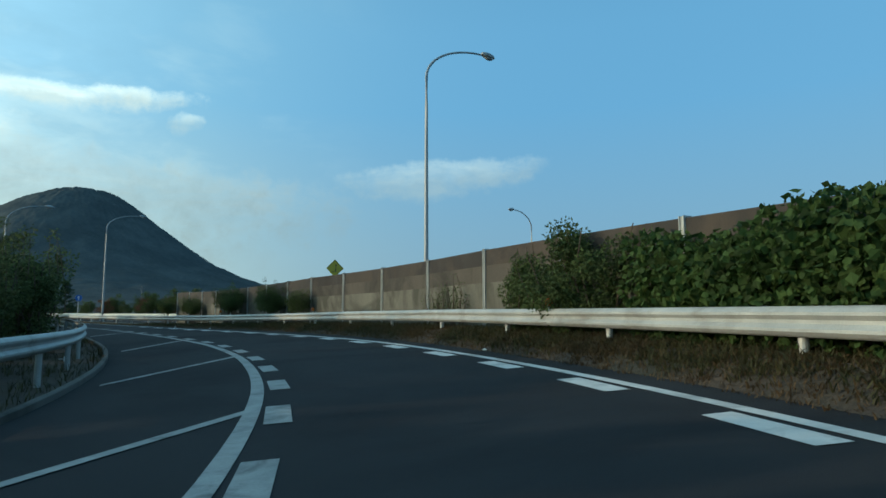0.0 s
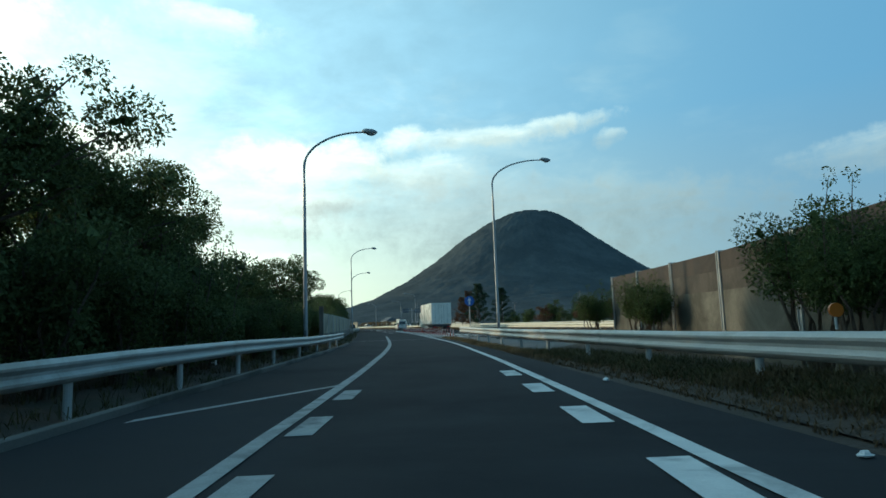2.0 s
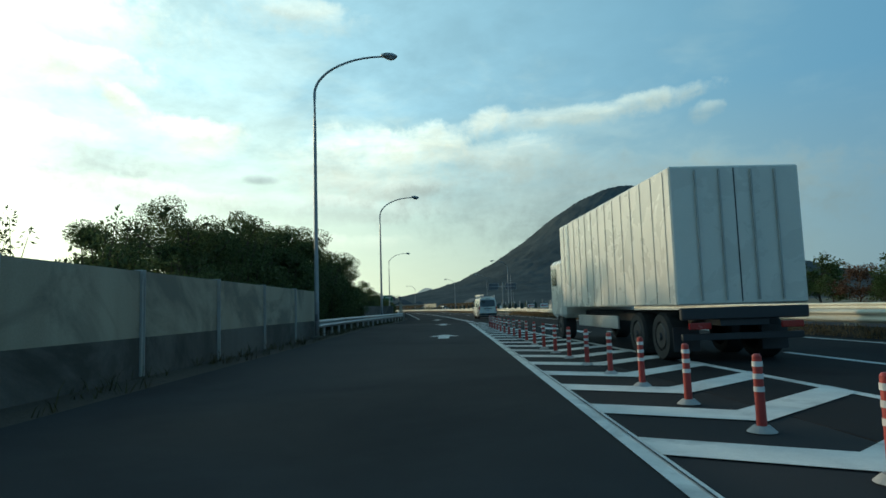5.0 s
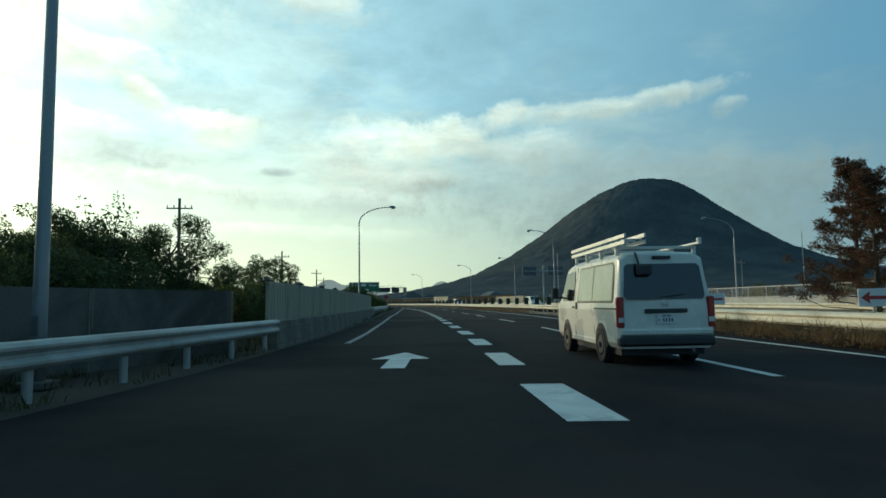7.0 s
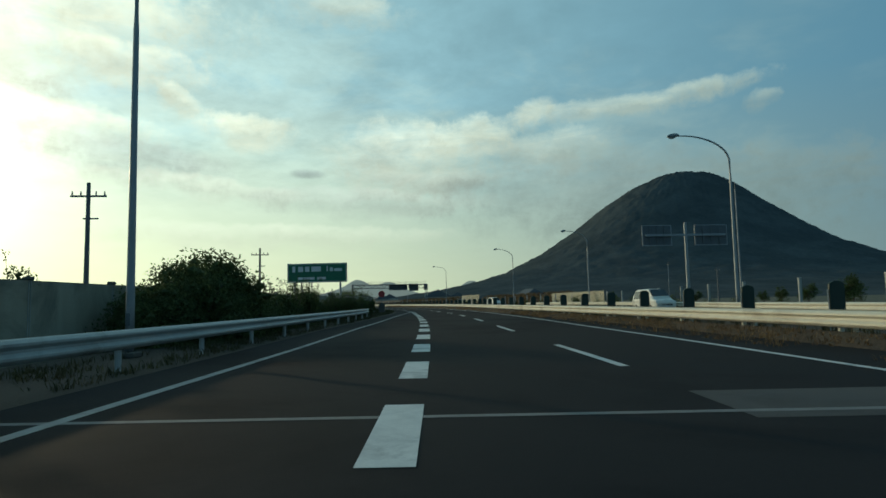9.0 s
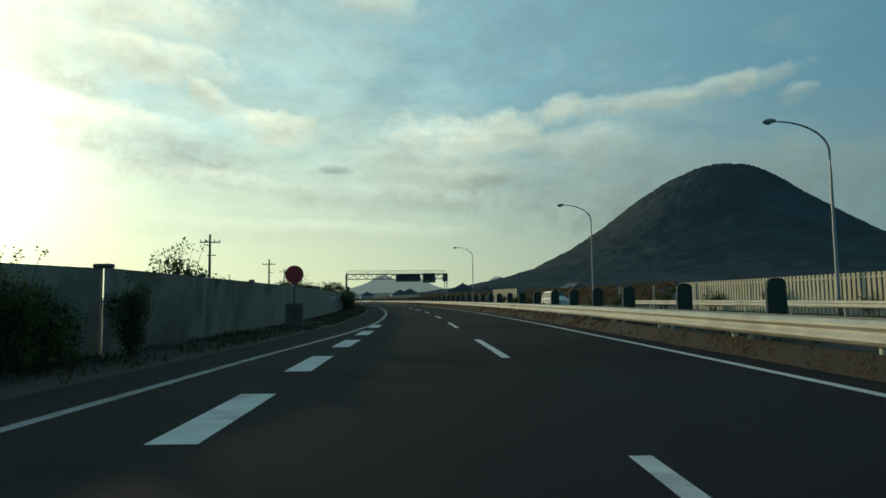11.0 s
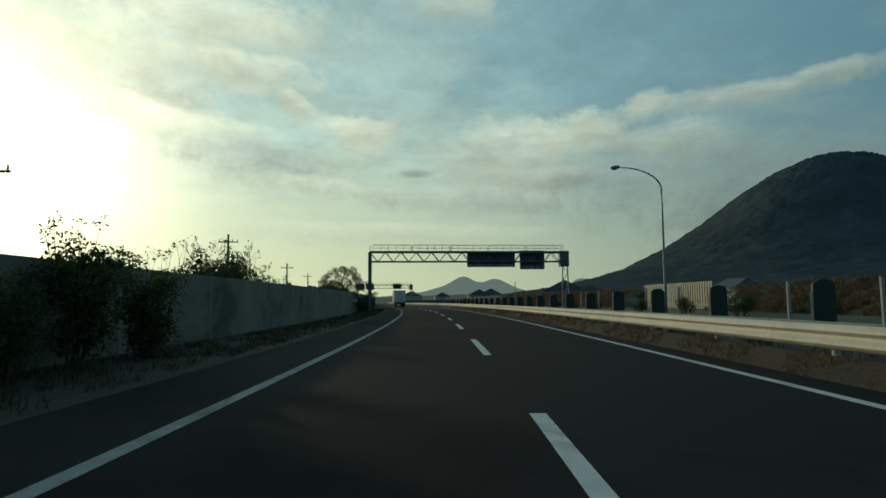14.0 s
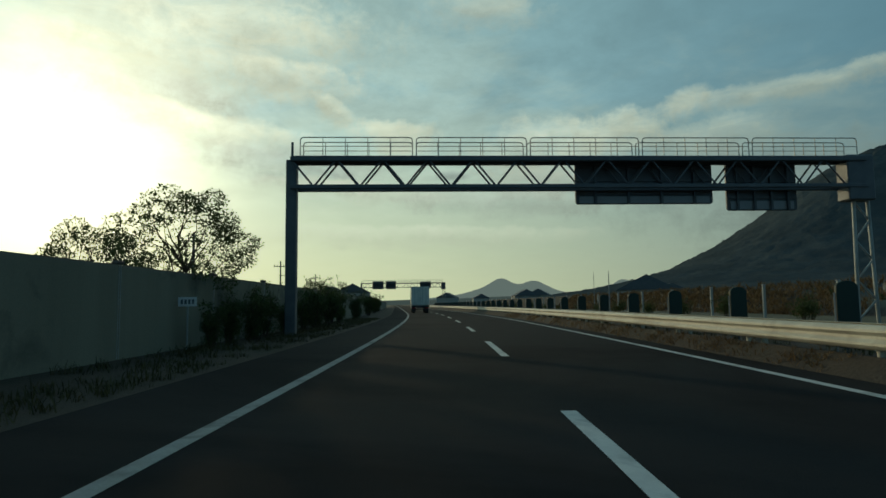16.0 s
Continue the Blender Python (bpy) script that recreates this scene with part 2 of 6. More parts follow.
PAINT_OLD = material("worn_paint", (0.24, 0.25, 0.24), (0.38, 0.385, 0.37), 0.75, 3.5, 50.0, bump=0.2, dist=0.005, stain=(0.13, 0.135, 0.13), spec=0.25)
SOIL = material("soil", (0.034, 0.026, 0.019), (0.062, 0.045, 0.030), 0.95, 0.8, 14.0, bump=0.8, dist=0.05, stain=(0.03, 0.03, 0.017))
FIELD = material("field", (0.055, 0.06, 0.03), (0.10, 0.09, 0.05), 0.95, 0.05, 3.0, bump=0.6, dist=0.1, stain=(0.07, 0.055, 0.035))
CONCRETE = material("concrete", (0.0918, 0.0850, 0.0734), (0.1462, 0.1360, 0.1190), 0.9, 0.8, 25.0, bump=0.4, dist=0.01, stain=(0.0408, 0.0394, 0.0320), streak=True, random_tint=0.18, cover=0.07)
CONCRETE_FOOT = material("mossy_concrete", (0.088, 0.084, 0.066), (0.165, 0.158, 0.128), 0.9, 0.9, 22.0, bump=0.4, dist=0.01, stain=(0.042, 0.042, 0.030), streak=True, random_tint=0.25, cover=0.08)
CONCRETE_MID = material("weathered_concrete", (0.048, 0.041, 0.033), (0.092, 0.080, 0.064), 0.9, 0.8, 22.0, bump=0.4, dist=0.01, stain=(0.026, 0.023, 0.019), streak=True, random_tint=0.3, cover=0.08)
CONCRETE_BROWN = material("stained_concrete", (0.034, 0.027, 0.022), (0.066, 0.051, 0.040), 0.9, 0.9, 25.0, bump=0.4, dist=0.01, stain=(0.0245, 0.0218, 0.0204), streak=True, random_tint=0.2, cover=0.07)
CONCRETE_PALE = material("pale_concrete", (0.125, 0.119, 0.096), (0.215, 0.203, 0.168), 0.9, 0.9, 25.0, bump=0.4, dist=0.01, stain=(0.0544, 0.0558, 0.0408), streak=True, random_tint=0.15, cover=0.06)
ZINC = material("zinc", (0.33, 0.345, 0.335), (0.46, 0.47, 0.445), 0.5, 1.4, 40.0, metal=0.3, bump=0.05, stain=(0.25, 0.24, 0.21))
RAIL_CREAM = material("cream_rail", (0.52, 0.49, 0.40), (0.64, 0.61, 0.50), 0.55, 1.2, 40.0, metal=0.15, bump=0.05, stain=(0.40, 0.36, 0.28))
STEEL_DARK = material("dark_steel", (0.11, 0.12, 0.13), (0.17, 0.18, 0.19), 0.6, 2.0, 40.0, metal=0.4, bump=0.1)
POLE_GREY = material("pole_grey", (0.26, 0.28, 0.29), (0.34, 0.36, 0.37), 0.5, 1.0, 40.0, metal=0.3, bump=0.05)
BARK = material("bark", (0.055, 0.04, 0.03), (0.11, 0.085, 0.06), 0.95, 4.0, 40.0, bump=0.9, dist=0.03)


# ================= the line of the road =================
KNOT_S = [-60, 0, 15, 30, 45, 60, 80, 110, 150, 190, 230, 270, 310, 350, 450, 900]
KNOT_H = [-73.2, -7.05, 9.49, 22.17, 27.9, 30.31, 33.65, 35.27, 35.93, 39.0, 39.76, 44.69, 49.32, 51.85, 57.92, 58.4]
STEP = 0.5
_s = np.arange(-60, 1600, STEP)
_h = np.radians(np.interp(_s, KNOT_S, KNOT_H))
_x = np.concatenate([[0], np.cumsum(-np.sin(_h) * STEP)[:-1]])
_y = np.concatenate([[0], np.cumsum(np.cos(_h) * STEP)[:-1]])
_x, _y = _x - _x[120] + 0.127, _y - _y[120]


def curve(knots):
    """A function of the distance s, straight between its knots (s, value)."""
    a, b = zip(*knots)
    return lambda s: float(np.interp(s, a, b))


bank = curve([(0, math.tan(radians(3))), (20, math.tan(radians(3))), (50, 0)])


def place(s, d, z=0.0):
    """s metres along the ramp and the road after it, d metres to its right, z up; the ramp's bend is banked."""
    h, x, y = np.interp(s, _s, _h), np.interp(s, _s, _x), np.interp(s, _s, _y)
    return Vector((x + d * math.cos(h), y + d * math.sin(h), z + bank(s) * max(-6.0, min(d, 7.0))))


def heading(s):
    return math.degrees(np.interp(s, _s, _h))


JOIN, MAIN_H = 150.0, 38.6


def main_place(s, d, z=0.0):
    """The same along the main road: before the junction it runs straight on backwards."""
    if s >= JOIN:
        return place(s, d, z)
    a = radians(MAIN_H)
    o = place(JOIN, 0)
    return Vector((o.x - math.sin(a) * (s - JOIN) + d * math.cos(a), o.y + math.cos(a) * (s - JOIN) + d * math.sin(a), z))


def at(s, d, z=0.0, turn=0.0, where=place):
    p = where(s, d, z)
    h = heading(s) if where is place or s >= JOIN else MAIN_H
    return pose(p.x, p.y, p.z, 0, 0, h + turn)


# ================= mesh helpers =================
def mesh_object(name, verts, faces, mat, parent=None, smooth=False):
    me = bpy.data.meshes.new(name)
    me.from_pydata([tuple(v) for v in verts], [], faces)
    me.materials.append(mat)
    if smooth:
        me.shade_smooth()
    me.update()
    ob = new(name, me)
    if parent is not None:
        ob.parent = parent
    return ob


def part(name, bm, mat, parent=None, label="", smooth=False):
    me = bpy.data.meshes.new(name)
    bmesh.ops.recalc_face_normals(bm, faces=bm.faces)
    bm.to_mesh(me)
    bm.free()
    me.materials.append(mat)
    if smooth:
        me.shade_smooth()
    ob = new(name, me)
    if parent is not None:
        ob.parent = parent
    if label:
        tagged(ob, label)
    return ob


def empty(name, m, label, category, group="", kind=""):
    ob = new(name)
    ob.empty_display_size = 0.2
    ob.matrix_world = m
    return tagged(ob, label, category, group, kind)


def add_box(bm, size, at_=(0, 0, 0), turn=None, bevel=0.0):
    m = Matrix.Translation(at_) @ (turn.to_4x4() if turn else Matrix.Identity(4)) @ Matrix.Diagonal((*size, 1))
    r = bmesh.ops.create_cube(bm, size=1.0, matrix=m)
    if bevel:
        es = {e for v in r["verts"] for e in v.link_edges}
        bmesh.ops.bevel(bm, geom=list(es), offset=bevel, segments=1, affect="EDGES", profile=0.5)
    return bm


def box(size, at_=(0, 0, 0), turn=None, bevel=0.0):
    return add_box(bmesh.new(), size, at_, turn, bevel)


def add_rod(bm, a, b, r1, r2=None, sides=10):
    a, b = Vector(a), Vector(b)
    q = (b - a).to_track_quat("Z", "Y").to_matrix().to_4x4()
    bmesh.ops.create_cone(bm, cap_ends=True, segments=sides, radius1=r1, radius2=r1 if r2 is None else r2,
                          depth=(b - a).length, matrix=Matrix.Translation((a + b) / 2) @ q)
    return bm


def rod(a, b, r1, r2=None, sides=10):
    return add_rod(bmesh.new(), a, b, r1, r2, sides)


def add_tube(bm, points, radii, sides=8):
    """A tube along points, closed at both ends."""
    pts = [Vector(p) for p in points]
    rings = []
    for i, p in enumerate(pts):
        way = (pts[min(i + 1, len(pts) - 1)] - pts[max(i - 1, 0)]).normalized()
        q = way.to_track_quat("Z", "Y")
        r = radii[i] if hasattr(radii, "__len__") else radii
        rings.append([bm.verts.new(p + q @ Vector((r * math.cos(k * 2 * math.pi / sides), r * math.sin(k * 2 * math.pi / sides), 0))) for k in range(sides)])
    for a, b in zip(rings, rings[1:]):
        for k in range(sides):
            bm.faces.new((a[k], a[(k + 1) % sides], b[(k + 1) % sides], b[k]))
    bm.faces.new(rings[0])
    bm.faces.new(rings[-1])
    return bm


def strip(name, s0, s1, left, right, z, mat, label, category, where=place, step=2.0, kind="structure", thick=0.0, jitter=0.0):
    """A band of ground between two offsets, which are numbers or functions of s."""
    n = max(2, int((s1 - s0) / step) + 1)
    vs, fs = [], []
    for s in np.linspace(s0, s1, n):
        a = left(s) if callable(left) else left
        b = right(s) if callable(right) else right
        k = jitter * noise.noise(Vector((s * 0.9, 3.1, 0.5))) if jitter else 0
        za, zb = (q(s) if callable(q) else q for q in (z if isinstance(z, tuple) else (z, z)))
        vs += [where(s, a + k, za), where(s, b - k, zb)]
    for i in range(n - 1):
        fs.append((2 * i, 2 * i + 1, 2 * i + 3, 2 * i + 2))
    if thick:
        m = len(vs)
        vs += [Vector(v) - Vector((0, 0, thick)) for v in vs]
        for i in range(n - 1):
            a, b, c, d = 2 * i, 2 * i + 1, 2 * i + 3, 2 * i + 2
            fs += [(a, d, d + m, a + m), (c, b, b + m, c + m)]
    return tagged(mesh_object(name, vs, fs, mat), label, category, kind=kind)


def sweep(name, s0, s1, profile, offset, mat, where=place, parent=None, step=2.0, zf=None, closed=True):
    """A profile of (d, z) points drawn along the road at an offset."""
    n = max(2, int(abs(s1 - s0) / step) + 1)
    k = len(profile)
    vs, fs = [], []
    for s in np.linspace(s0, s1, n):
        o = offset(s) if callable(offset) else offset
        z0 = zf(s) if zf else 0.0
        vs += [where(s, o + d, z0 + z) for d, z in profile]
    for i in range(n - 1):
        for j in range(k if closed else k - 1):
            a, b = i * k + j, i * k + (j + 1) % k
            fs.append((a, b, b + k, a + k))
    if closed:
        fs += [tuple(range(k))[::-1], tuple((n - 1) * k + j for j in range(k))]
    return mesh_object(name, vs, fs, mat, parent)


def plate(points, y, depth=0.006):
    """A flat figure in the x-z plane with a small thickness."""
    bm = bmesh.new()
    f = bm.faces.new([bm.verts.new((x, y, z)) for x, z in points])
    r = bmesh.ops.extrude_face_region(bm, geom=[f])
    bmesh.ops.translate(bm, verts=[v for v in r["geom"] if isinstance(v, bmesh.types.BMVert)], vec=(0, depth, 0))
    return bm


def hang(ob, parent):
    """Makes a mesh built in world coordinates a part of a thing."""
    ob.parent = parent
    ob.matrix_parent_inverse = parent.matrix_basis.inverted()
    return ob


# ================= ground and roads =================
ramp_r = curve([(-60, 4.4), (-20, 3.6), (4, 3.08), (14, 2.93), (24, 2.82), (34, 2.45), (44, 1.85), (54, 1.62), (64, 1.47), (78, 1.46), (92, 1.36), (150, 1.33)])
ramp_l = curve([(-60, -2.2), (4, -2.04), (12, -1.82), (20, -1.68), (27, -1.72), (34, -1.9), (46, -2.2), (60, -2.25), (76, -2.15), (90, -2.1), (103, -2.0)])
accel_l = curve([(150, -2.9), (166, -2.96), (172, -3.1), (181, -3.45), (190, -3.72), (200, -4.0), (215, -4.1), (228, -4.37), (248, -4.3), (260, -3.8),
                 (265, -3.4), (270, -3.0), (277, -2.66), (283, -2.6), (311, -2.59), (336, -2.42), (372, -2.25), (410, -2.2), (520, -2.2), (1500, -2.2)])
lane_c = curve([(60, 1.62), (150, 1.62), (155, 1.4), (160, 1.08), (165, 0.86), (171, 0.64), (176, 0.4), (184, 0.06), (190, -0.1), (195, -0.2), (200, -0.38),
                (207, -0.56), (214, -0.76), (225, -1.15), (245, -2.0), (260, -2.43), (280, -2.5)])
lane_m = curve([(0, 5.1), (150, 5.1), (157, 4.75), (171, 4.15), (184, 3.72), (195, 3.25), (209, 2.92), (214, 2.68), (225, 2.2), (245, 1.55), (260, 1.2), (265, 1.03),
                (272, 0.87), (277, 0.82), (287, 0.76), (300, 0.78), (313, 0.84), (326, 0.98), (345, 1.06), (372, 1.27), (410, 1.35), (1500, 1.35)])
lane_r = curve([(0, 8.5), (150, 8.4), (166, 7.78), (178, 7.42), (184, 7.1), (196, 6.78), (204, 6.55), (214, 6.25), (225, 5.75), (245, 5.1), (266, 4.62), (290, 4.4), (313, 4.55),
                (340, 4.7), (374, 5.1), (412, 5.3), (1500, 5.3)])
edge_l = curve([(-60, -4.6), (0, -4.9), (60, -5.0), (76, -4.8), (100, -4.9), (125, -5.2), (145, -5.4), (160, -4.4), (170, -4.3), (200, -5.1), (228, -5.9), (250, -5.6),
                (275, -4.4), (300, -4.2), (1500, -4.0)])
rail_m = curve([(60, 9.9), (150, 9.5), (160, 9.15), (172, 9.3), (190, 9.5), (207, 9.2), (225, 7.8), (245, 6.4), (260, 5.9), (300, 5.7), (340, 5.95), (375, 6.35), (420, 6.6), (1500, 6.6)])

rail_rr = curve([(-58, 7.0), (-20, 5.6), (0, 4.75), (15, 4.4), (25, 4.45), (35, 4.5), (47, 4.4), (55, 3.9), (63, 3.35), (70, 3.05), (85, 3.05)])

# the plain, one sheet to the horizon
vs, fs = [], []
ring = [0, 60, 140, 260, 420, 700, 1200, 2200, 4800]
cx, cy = -100, 160
for i, r in enumerate(ring[1:]):
    for k in range(72):
        a = k * 2 * math.pi / 72
        vs.append((cx + r * math.cos(a), cy + r * math.sin(a), -0.55 if r < 500 else -1.5))
vs.append((cx, cy, -0.55))
c = len(vs) - 1
for k in range(72):
    fs.append((c, k, (k + 1) % 72))
    for i in range(len(ring) - 2):
        a, b = i * 72 + k, i * 72 + (k + 1) % 72
        fs.append((a, a + 72, b + 72, b))
tagged(mesh_object("ground", vs, fs, FIELD), "flat farmland with dry grass around the road", "ground", kind="structure")

strip("ramp_road", -58, JOIN, edge_l, lambda s: ramp_r(s) + curve([(0, 2.2), (40, 1.3), (60, 0.9), (84, 0.9), (92, 2.2), (150, 0.9)])(s), 0.0, ASPHALT,
      "dark grey asphalt of the curved ramp", "road", thick=0.12)
strip("main_road_before", -140, JOIN, 1.0, 9.6, 0.004, ASPHALT_NEW, "dark asphalt of the main carriageway", "road", where=main_place, thick=0.1)
strip("main_road", JOIN, 1300, edge_l, lambda s: lane_r(s) + curve([(150, 1.0), (205, 2.4), (225, 2.2), (255, 0.75), (1500, 0.75)])(s), 0.004, ASPHALT_NEW, "dark asphalt of the two-lane main carriageway", "road", thick=0.12)
strip("opposite_road", -140, 206, lambda s: rail_m(s) + 2.6, lambda s: rail_m(s) + 11.0, -0.02, ASPHALT, "grey asphalt of the opposite carriageway", "road", where=main_place, thick=0.05)
far_edge = curve([(205, 17.5), (235, 16.6), (258, 19.0), (279, 20.8), (310, 18.3), (362, 16.2), (1500, 16.2)])
strip("far_road", 205, 1300, lambda s: rail_m(s) + 8.3, far_edge, -0.014, ASPHALT, "grey asphalt of the far carriageway", "road", where=main_place, thick=0.05)
bank_foot = lambda s: lane_r(s) + curve([(140, 1.0), (205, 2.2), (225, 2.0), (255, 0.75), (1500, 0.75)])(s)
for s0, s1 in ((-140, 182), (207, 1300)):
    strip("median_bank", s0, s1, bank_foot, lambda s: rail_m(s) - 0.05, (-0.02, 0.30), SOIL, "dry brown earth bank below the median rail", "ground", where=main_place, step=1.0)
    strip("median_soil", s0, s1, lambda s: rail_m(s) - 0.06, lambda s: rail_m(s) + 2.6, (0.30, -0.03), SOIL, "dry brown soil of the central reservation", "ground", where=main_place)
strip("median_deck", 182, 207, bank_foot, lambda s: rail_m(s) + 2.6, -0.012, ASPHALT, "grey deck of the viaduct below the median rail", "road", where=main_place, step=1.0)
strip("left_bank", -58, 1300, lambda s: edge_l(s) - 9.0, lambda s: edge_l(s) - 3.9, (-0.6, -0.04), SOIL, "brown earth slope beside the road", "ground")
strip("verge_soil", -58, 1300, lambda s: edge_l(s) - 4.0, edge_l, -0.03, SOIL, "brown soil verge beside the asphalt", "ground")
strip("ramp_bank", -58, 75, lambda s: ramp_r(s) + 8.9, lambda s: ramp_r(s) + 16.0, (-0.03, -0.7), SOIL, "earth slope behind the noise wall", "ground")
strip("median_grass", 205.5, 1300, lambda s: rail_m(s) + 2.55, lambda s: rail_m(s) + 8.4, -0.035, SOIL, "weedy brown strip between the carriageways", "ground", where=main_place)
strip("right_bank", -140, 1300, lambda s: rail_m(s) + 10.9, lambda s: rail_m(s) + 60.0, (-0.03, -0.3), FIELD, "dry grass beyond the carriageways", "ground", where=main_place)
def bank_crest(s0, s1):
    return curve([(s0, -0.15), (s0 + 14, 1.9), (s0 + 26, 2.7), (s1 - 12, 2.7), (s1, -0.15)])


for s0, s1 in ((318, 386), (411, 640)):
    strip("field_bank", s0, s1, lambda s: rail_m(s) + 24.0, lambda s: rail_m(s) + 29.0, (-0.2, bank_crest(s0, s1)), SOIL, "brown overgrown bank beyond the far carriageway", "ground")
    strip("field_bank_back", s0, s1, lambda s: rail_m(s) + 29.0, lambda s: rail_m(s) + 52.0, (bank_crest(s0, s1), -0.4), FIELD, "dry grass behind the bank", "ground")
bank_top = curve([(-58, 0.34), (30, 0.34), (40, 0.26), (50, 0.16), (58, 0.05), (62, 0.0), (92, 0.0)])
verge_foot = lambda s: ramp_r(s) + curve([(0, 0.62), (20, 0.75), (40, 1.5), (50, 1.5), (60, 1.0)])(s)


def verge_height(s, d):
    """Height of the soil that rises from the asphalt to the foot of the outer rail."""
    return bank_top(s) * min(1.0, max(0.0, (d - verge_foot(s)) / max(0.2, rail_rr(s) - 0.1 - verge_foot(s))))


strip("ramp_verge_bank", -58, 61, verge_foot, lambda s: rail_rr(s) - 0.1, (0.004, bank_top), SOIL, "dry brown earth bank below the outer rail", "ground", step=1.0)
strip("ramp_verge_top", -58, 61, lambda s: rail_rr(s) - 0.1, lambda s: rail_rr(s) + 1.4, (bank_top, lambda s: bank_top(s) * 0.6), SOIL, "brown soil between the outer rail and the wall", "ground", step=1.0)
strip("ramp_verge_soil", -58, 92, lambda s: ramp_r(s) + 0.6, lambda s: ramp_r(s) + curve([(0, 9), (60, 9), (75, 2.5), (92, 1.2)])(s), -0.02, SOIL, "brown soil verge between ramp and wall", "ground")

APRON = material("worn_apron", (0.085, 0.083, 0.078), (0.135, 0.131, 0.122), 0.9, 0.7, 40.0, bump=0.3, dist=0.01, stain=(0.05, 0.049, 0.046))
strip("gore_road", 60, 92, lambda s: rail_rr(s) - 0.25, lambda s: rail_rr(s) + curve([(60, 0.8), (64, 1.5), (72, 6.0), (92, 6.0)])(s), -0.006, APRON, "grey paved gore between ramp and main road", "road")

# ================= road markings =================
Z1, Z2 = 0.010, 0.014


def line(name, s0, s1, off, w, mat, label, where=place, step=1.0, z=Z1):
    o = off if callable(off) else (lambda s: off)
    return strip(name, s0, s1, lambda s: o(s) - w / 2, lambda s: o(s) + w / 2, z, mat, label, "road marking", where, step)


line("ramp_right_line", -58, JOIN - 2.5, ramp_r, 0.19, PAINT, "solid white edge line of the ramp")
line("ramp_left_line", -58, 103, ramp_l, 0.20, PAINT_OLD, "solid greyish white edge line of the ramp")
line("left_edge_line", 167.5, 1200, accel_l, 0.18, PAINT_OLD, "solid white edge line beside the verge")
line("right_edge_line", -140, 1200, lane_r, 0.17, PAINT, "solid white edge line beside the median", where=main_place)
line("opposite_edge_line", 0, 204, lambda s: rail_m(s) + 3.4, 0.15, PAINT, "white edge line of the opposite carriageway", where=main_place)
line("opposite_far_line", 0, 204, lambda s: rail_m(s) + 10.2, 0.15, PAINT, "white edge line of the opposite carriageway", where=main_place)

CYCLE, DASH = 12.1, 4.9
k0 = 373.4 - 29 * CYCLE
for k in range(0, 42):
    e = k0 + k * CYCLE + 0.4
    e += float(np.interp(e, (150, 180, 216, 262), (-3.9, -4.1, -2.5, 0.0)))
    line("lane_dash", e - DASH - 0.4, e, lane_m, 0.17, PAINT, "white lane dash between the two lanes", where=main_place, step=1.0)["group"] = "lane dashes"
s = 150.45
while s < 276:
    q = s + float(np.interp(s, (150, 167, 176, 190, 203, 270), (0.05, 0.12, 0.45, 0.75, 0.6, -1.0)))
    line("merge_dash", q, q + 2.65, lane_c, float(np.interp(s, (155, 158, 166, 180), (0.62, 0.48, 0.48, 0.44))), PAINT, "broad white dash along the merging lane", step=0.5)["group"] = "merge dashes"
    s += 5.15
# slanted blocks inside both ramp lines
for k in range(-13, 7):
    s = 34.0 + k * 3.1 - (0.35 if k > 2 else 0.0)
    for side, name in ((1, "right"), (-1, "left")):
        if side == 1 and s > 53 or side == -1 and s > 50:
            continue
        b = ramp_r if side == 1 else ramp_l
        inner, outer = (b(s) - 0.57, b(s) - 0.22) if side == 1 else (b(s) + 0.50, b(s) + 0.19)
        q = [place(s, outer, Z1), place(s + 1.35, outer, Z1), place(s + 1.35, inner, Z1), place(s, inner, Z1)]
        ob = mesh_object("slow_block", q, [(0, 1, 2, 3)], PAINT if side == 1 else PAINT_OLD)
        tagged(ob, "white slow-down block beside the ramp line", "road marking", "slow-down blocks", "structure")
for s in (-0.2, 10.3, 20.4, 30.9, 42.7, 51.6):
    a, b = -4.5, ramp_l(s) + 0.05
    r = s - 1.75 * (b - a)
    q = [place(r, a, Z1), place(r + 0.34, a, Z1), place(s + 0.3, b, Z1), place(s - 0.04, b, Z1)]
    tagged(mesh_object("shoulder_stripe", q, [(0, 1, 2, 3)], PAINT_OLD), "slanting white stripe across the ramp shoulder", "road marking", "shoulder stripes", "structure")
# joint across the ramp and joints of the viaduct
JOINT_TAR = material("tar", (0.02, 0.02, 0.021), (0.035, 0.034, 0.034), 0.8, 3.0, 40.0, bump=0.2)
JOINT = material("joint_concrete", (0.13, 0.13, 0.125), (0.22, 0.22, 0.215), 0.85, 3.0, 40.0, bump=0.2)
strip("road_joint", 85.35, 85.75, -4.8, 2.6, 0.008, JOINT, "pale expansion joint across the ramp", "road joint", step=0.2)
for s in (189.7, 204.4):
    strip("road_joint", s, s + 0.14, -4.9, 7.5, 0.009, JOINT, "grey expansion joint across the road", "road joint", step=0.11)
strip("concrete_patch", 204.1, 205.85, 2.9, 9.2, 0.007, material("patch", (0.038, 0.038, 0.038), (0.065, 0.065, 0.063), 0.9, 1.5, 30.0, stain=(0.03, 0.03, 0.03)), "pale patched strip of the carriageway", "road patch", step=0.5)

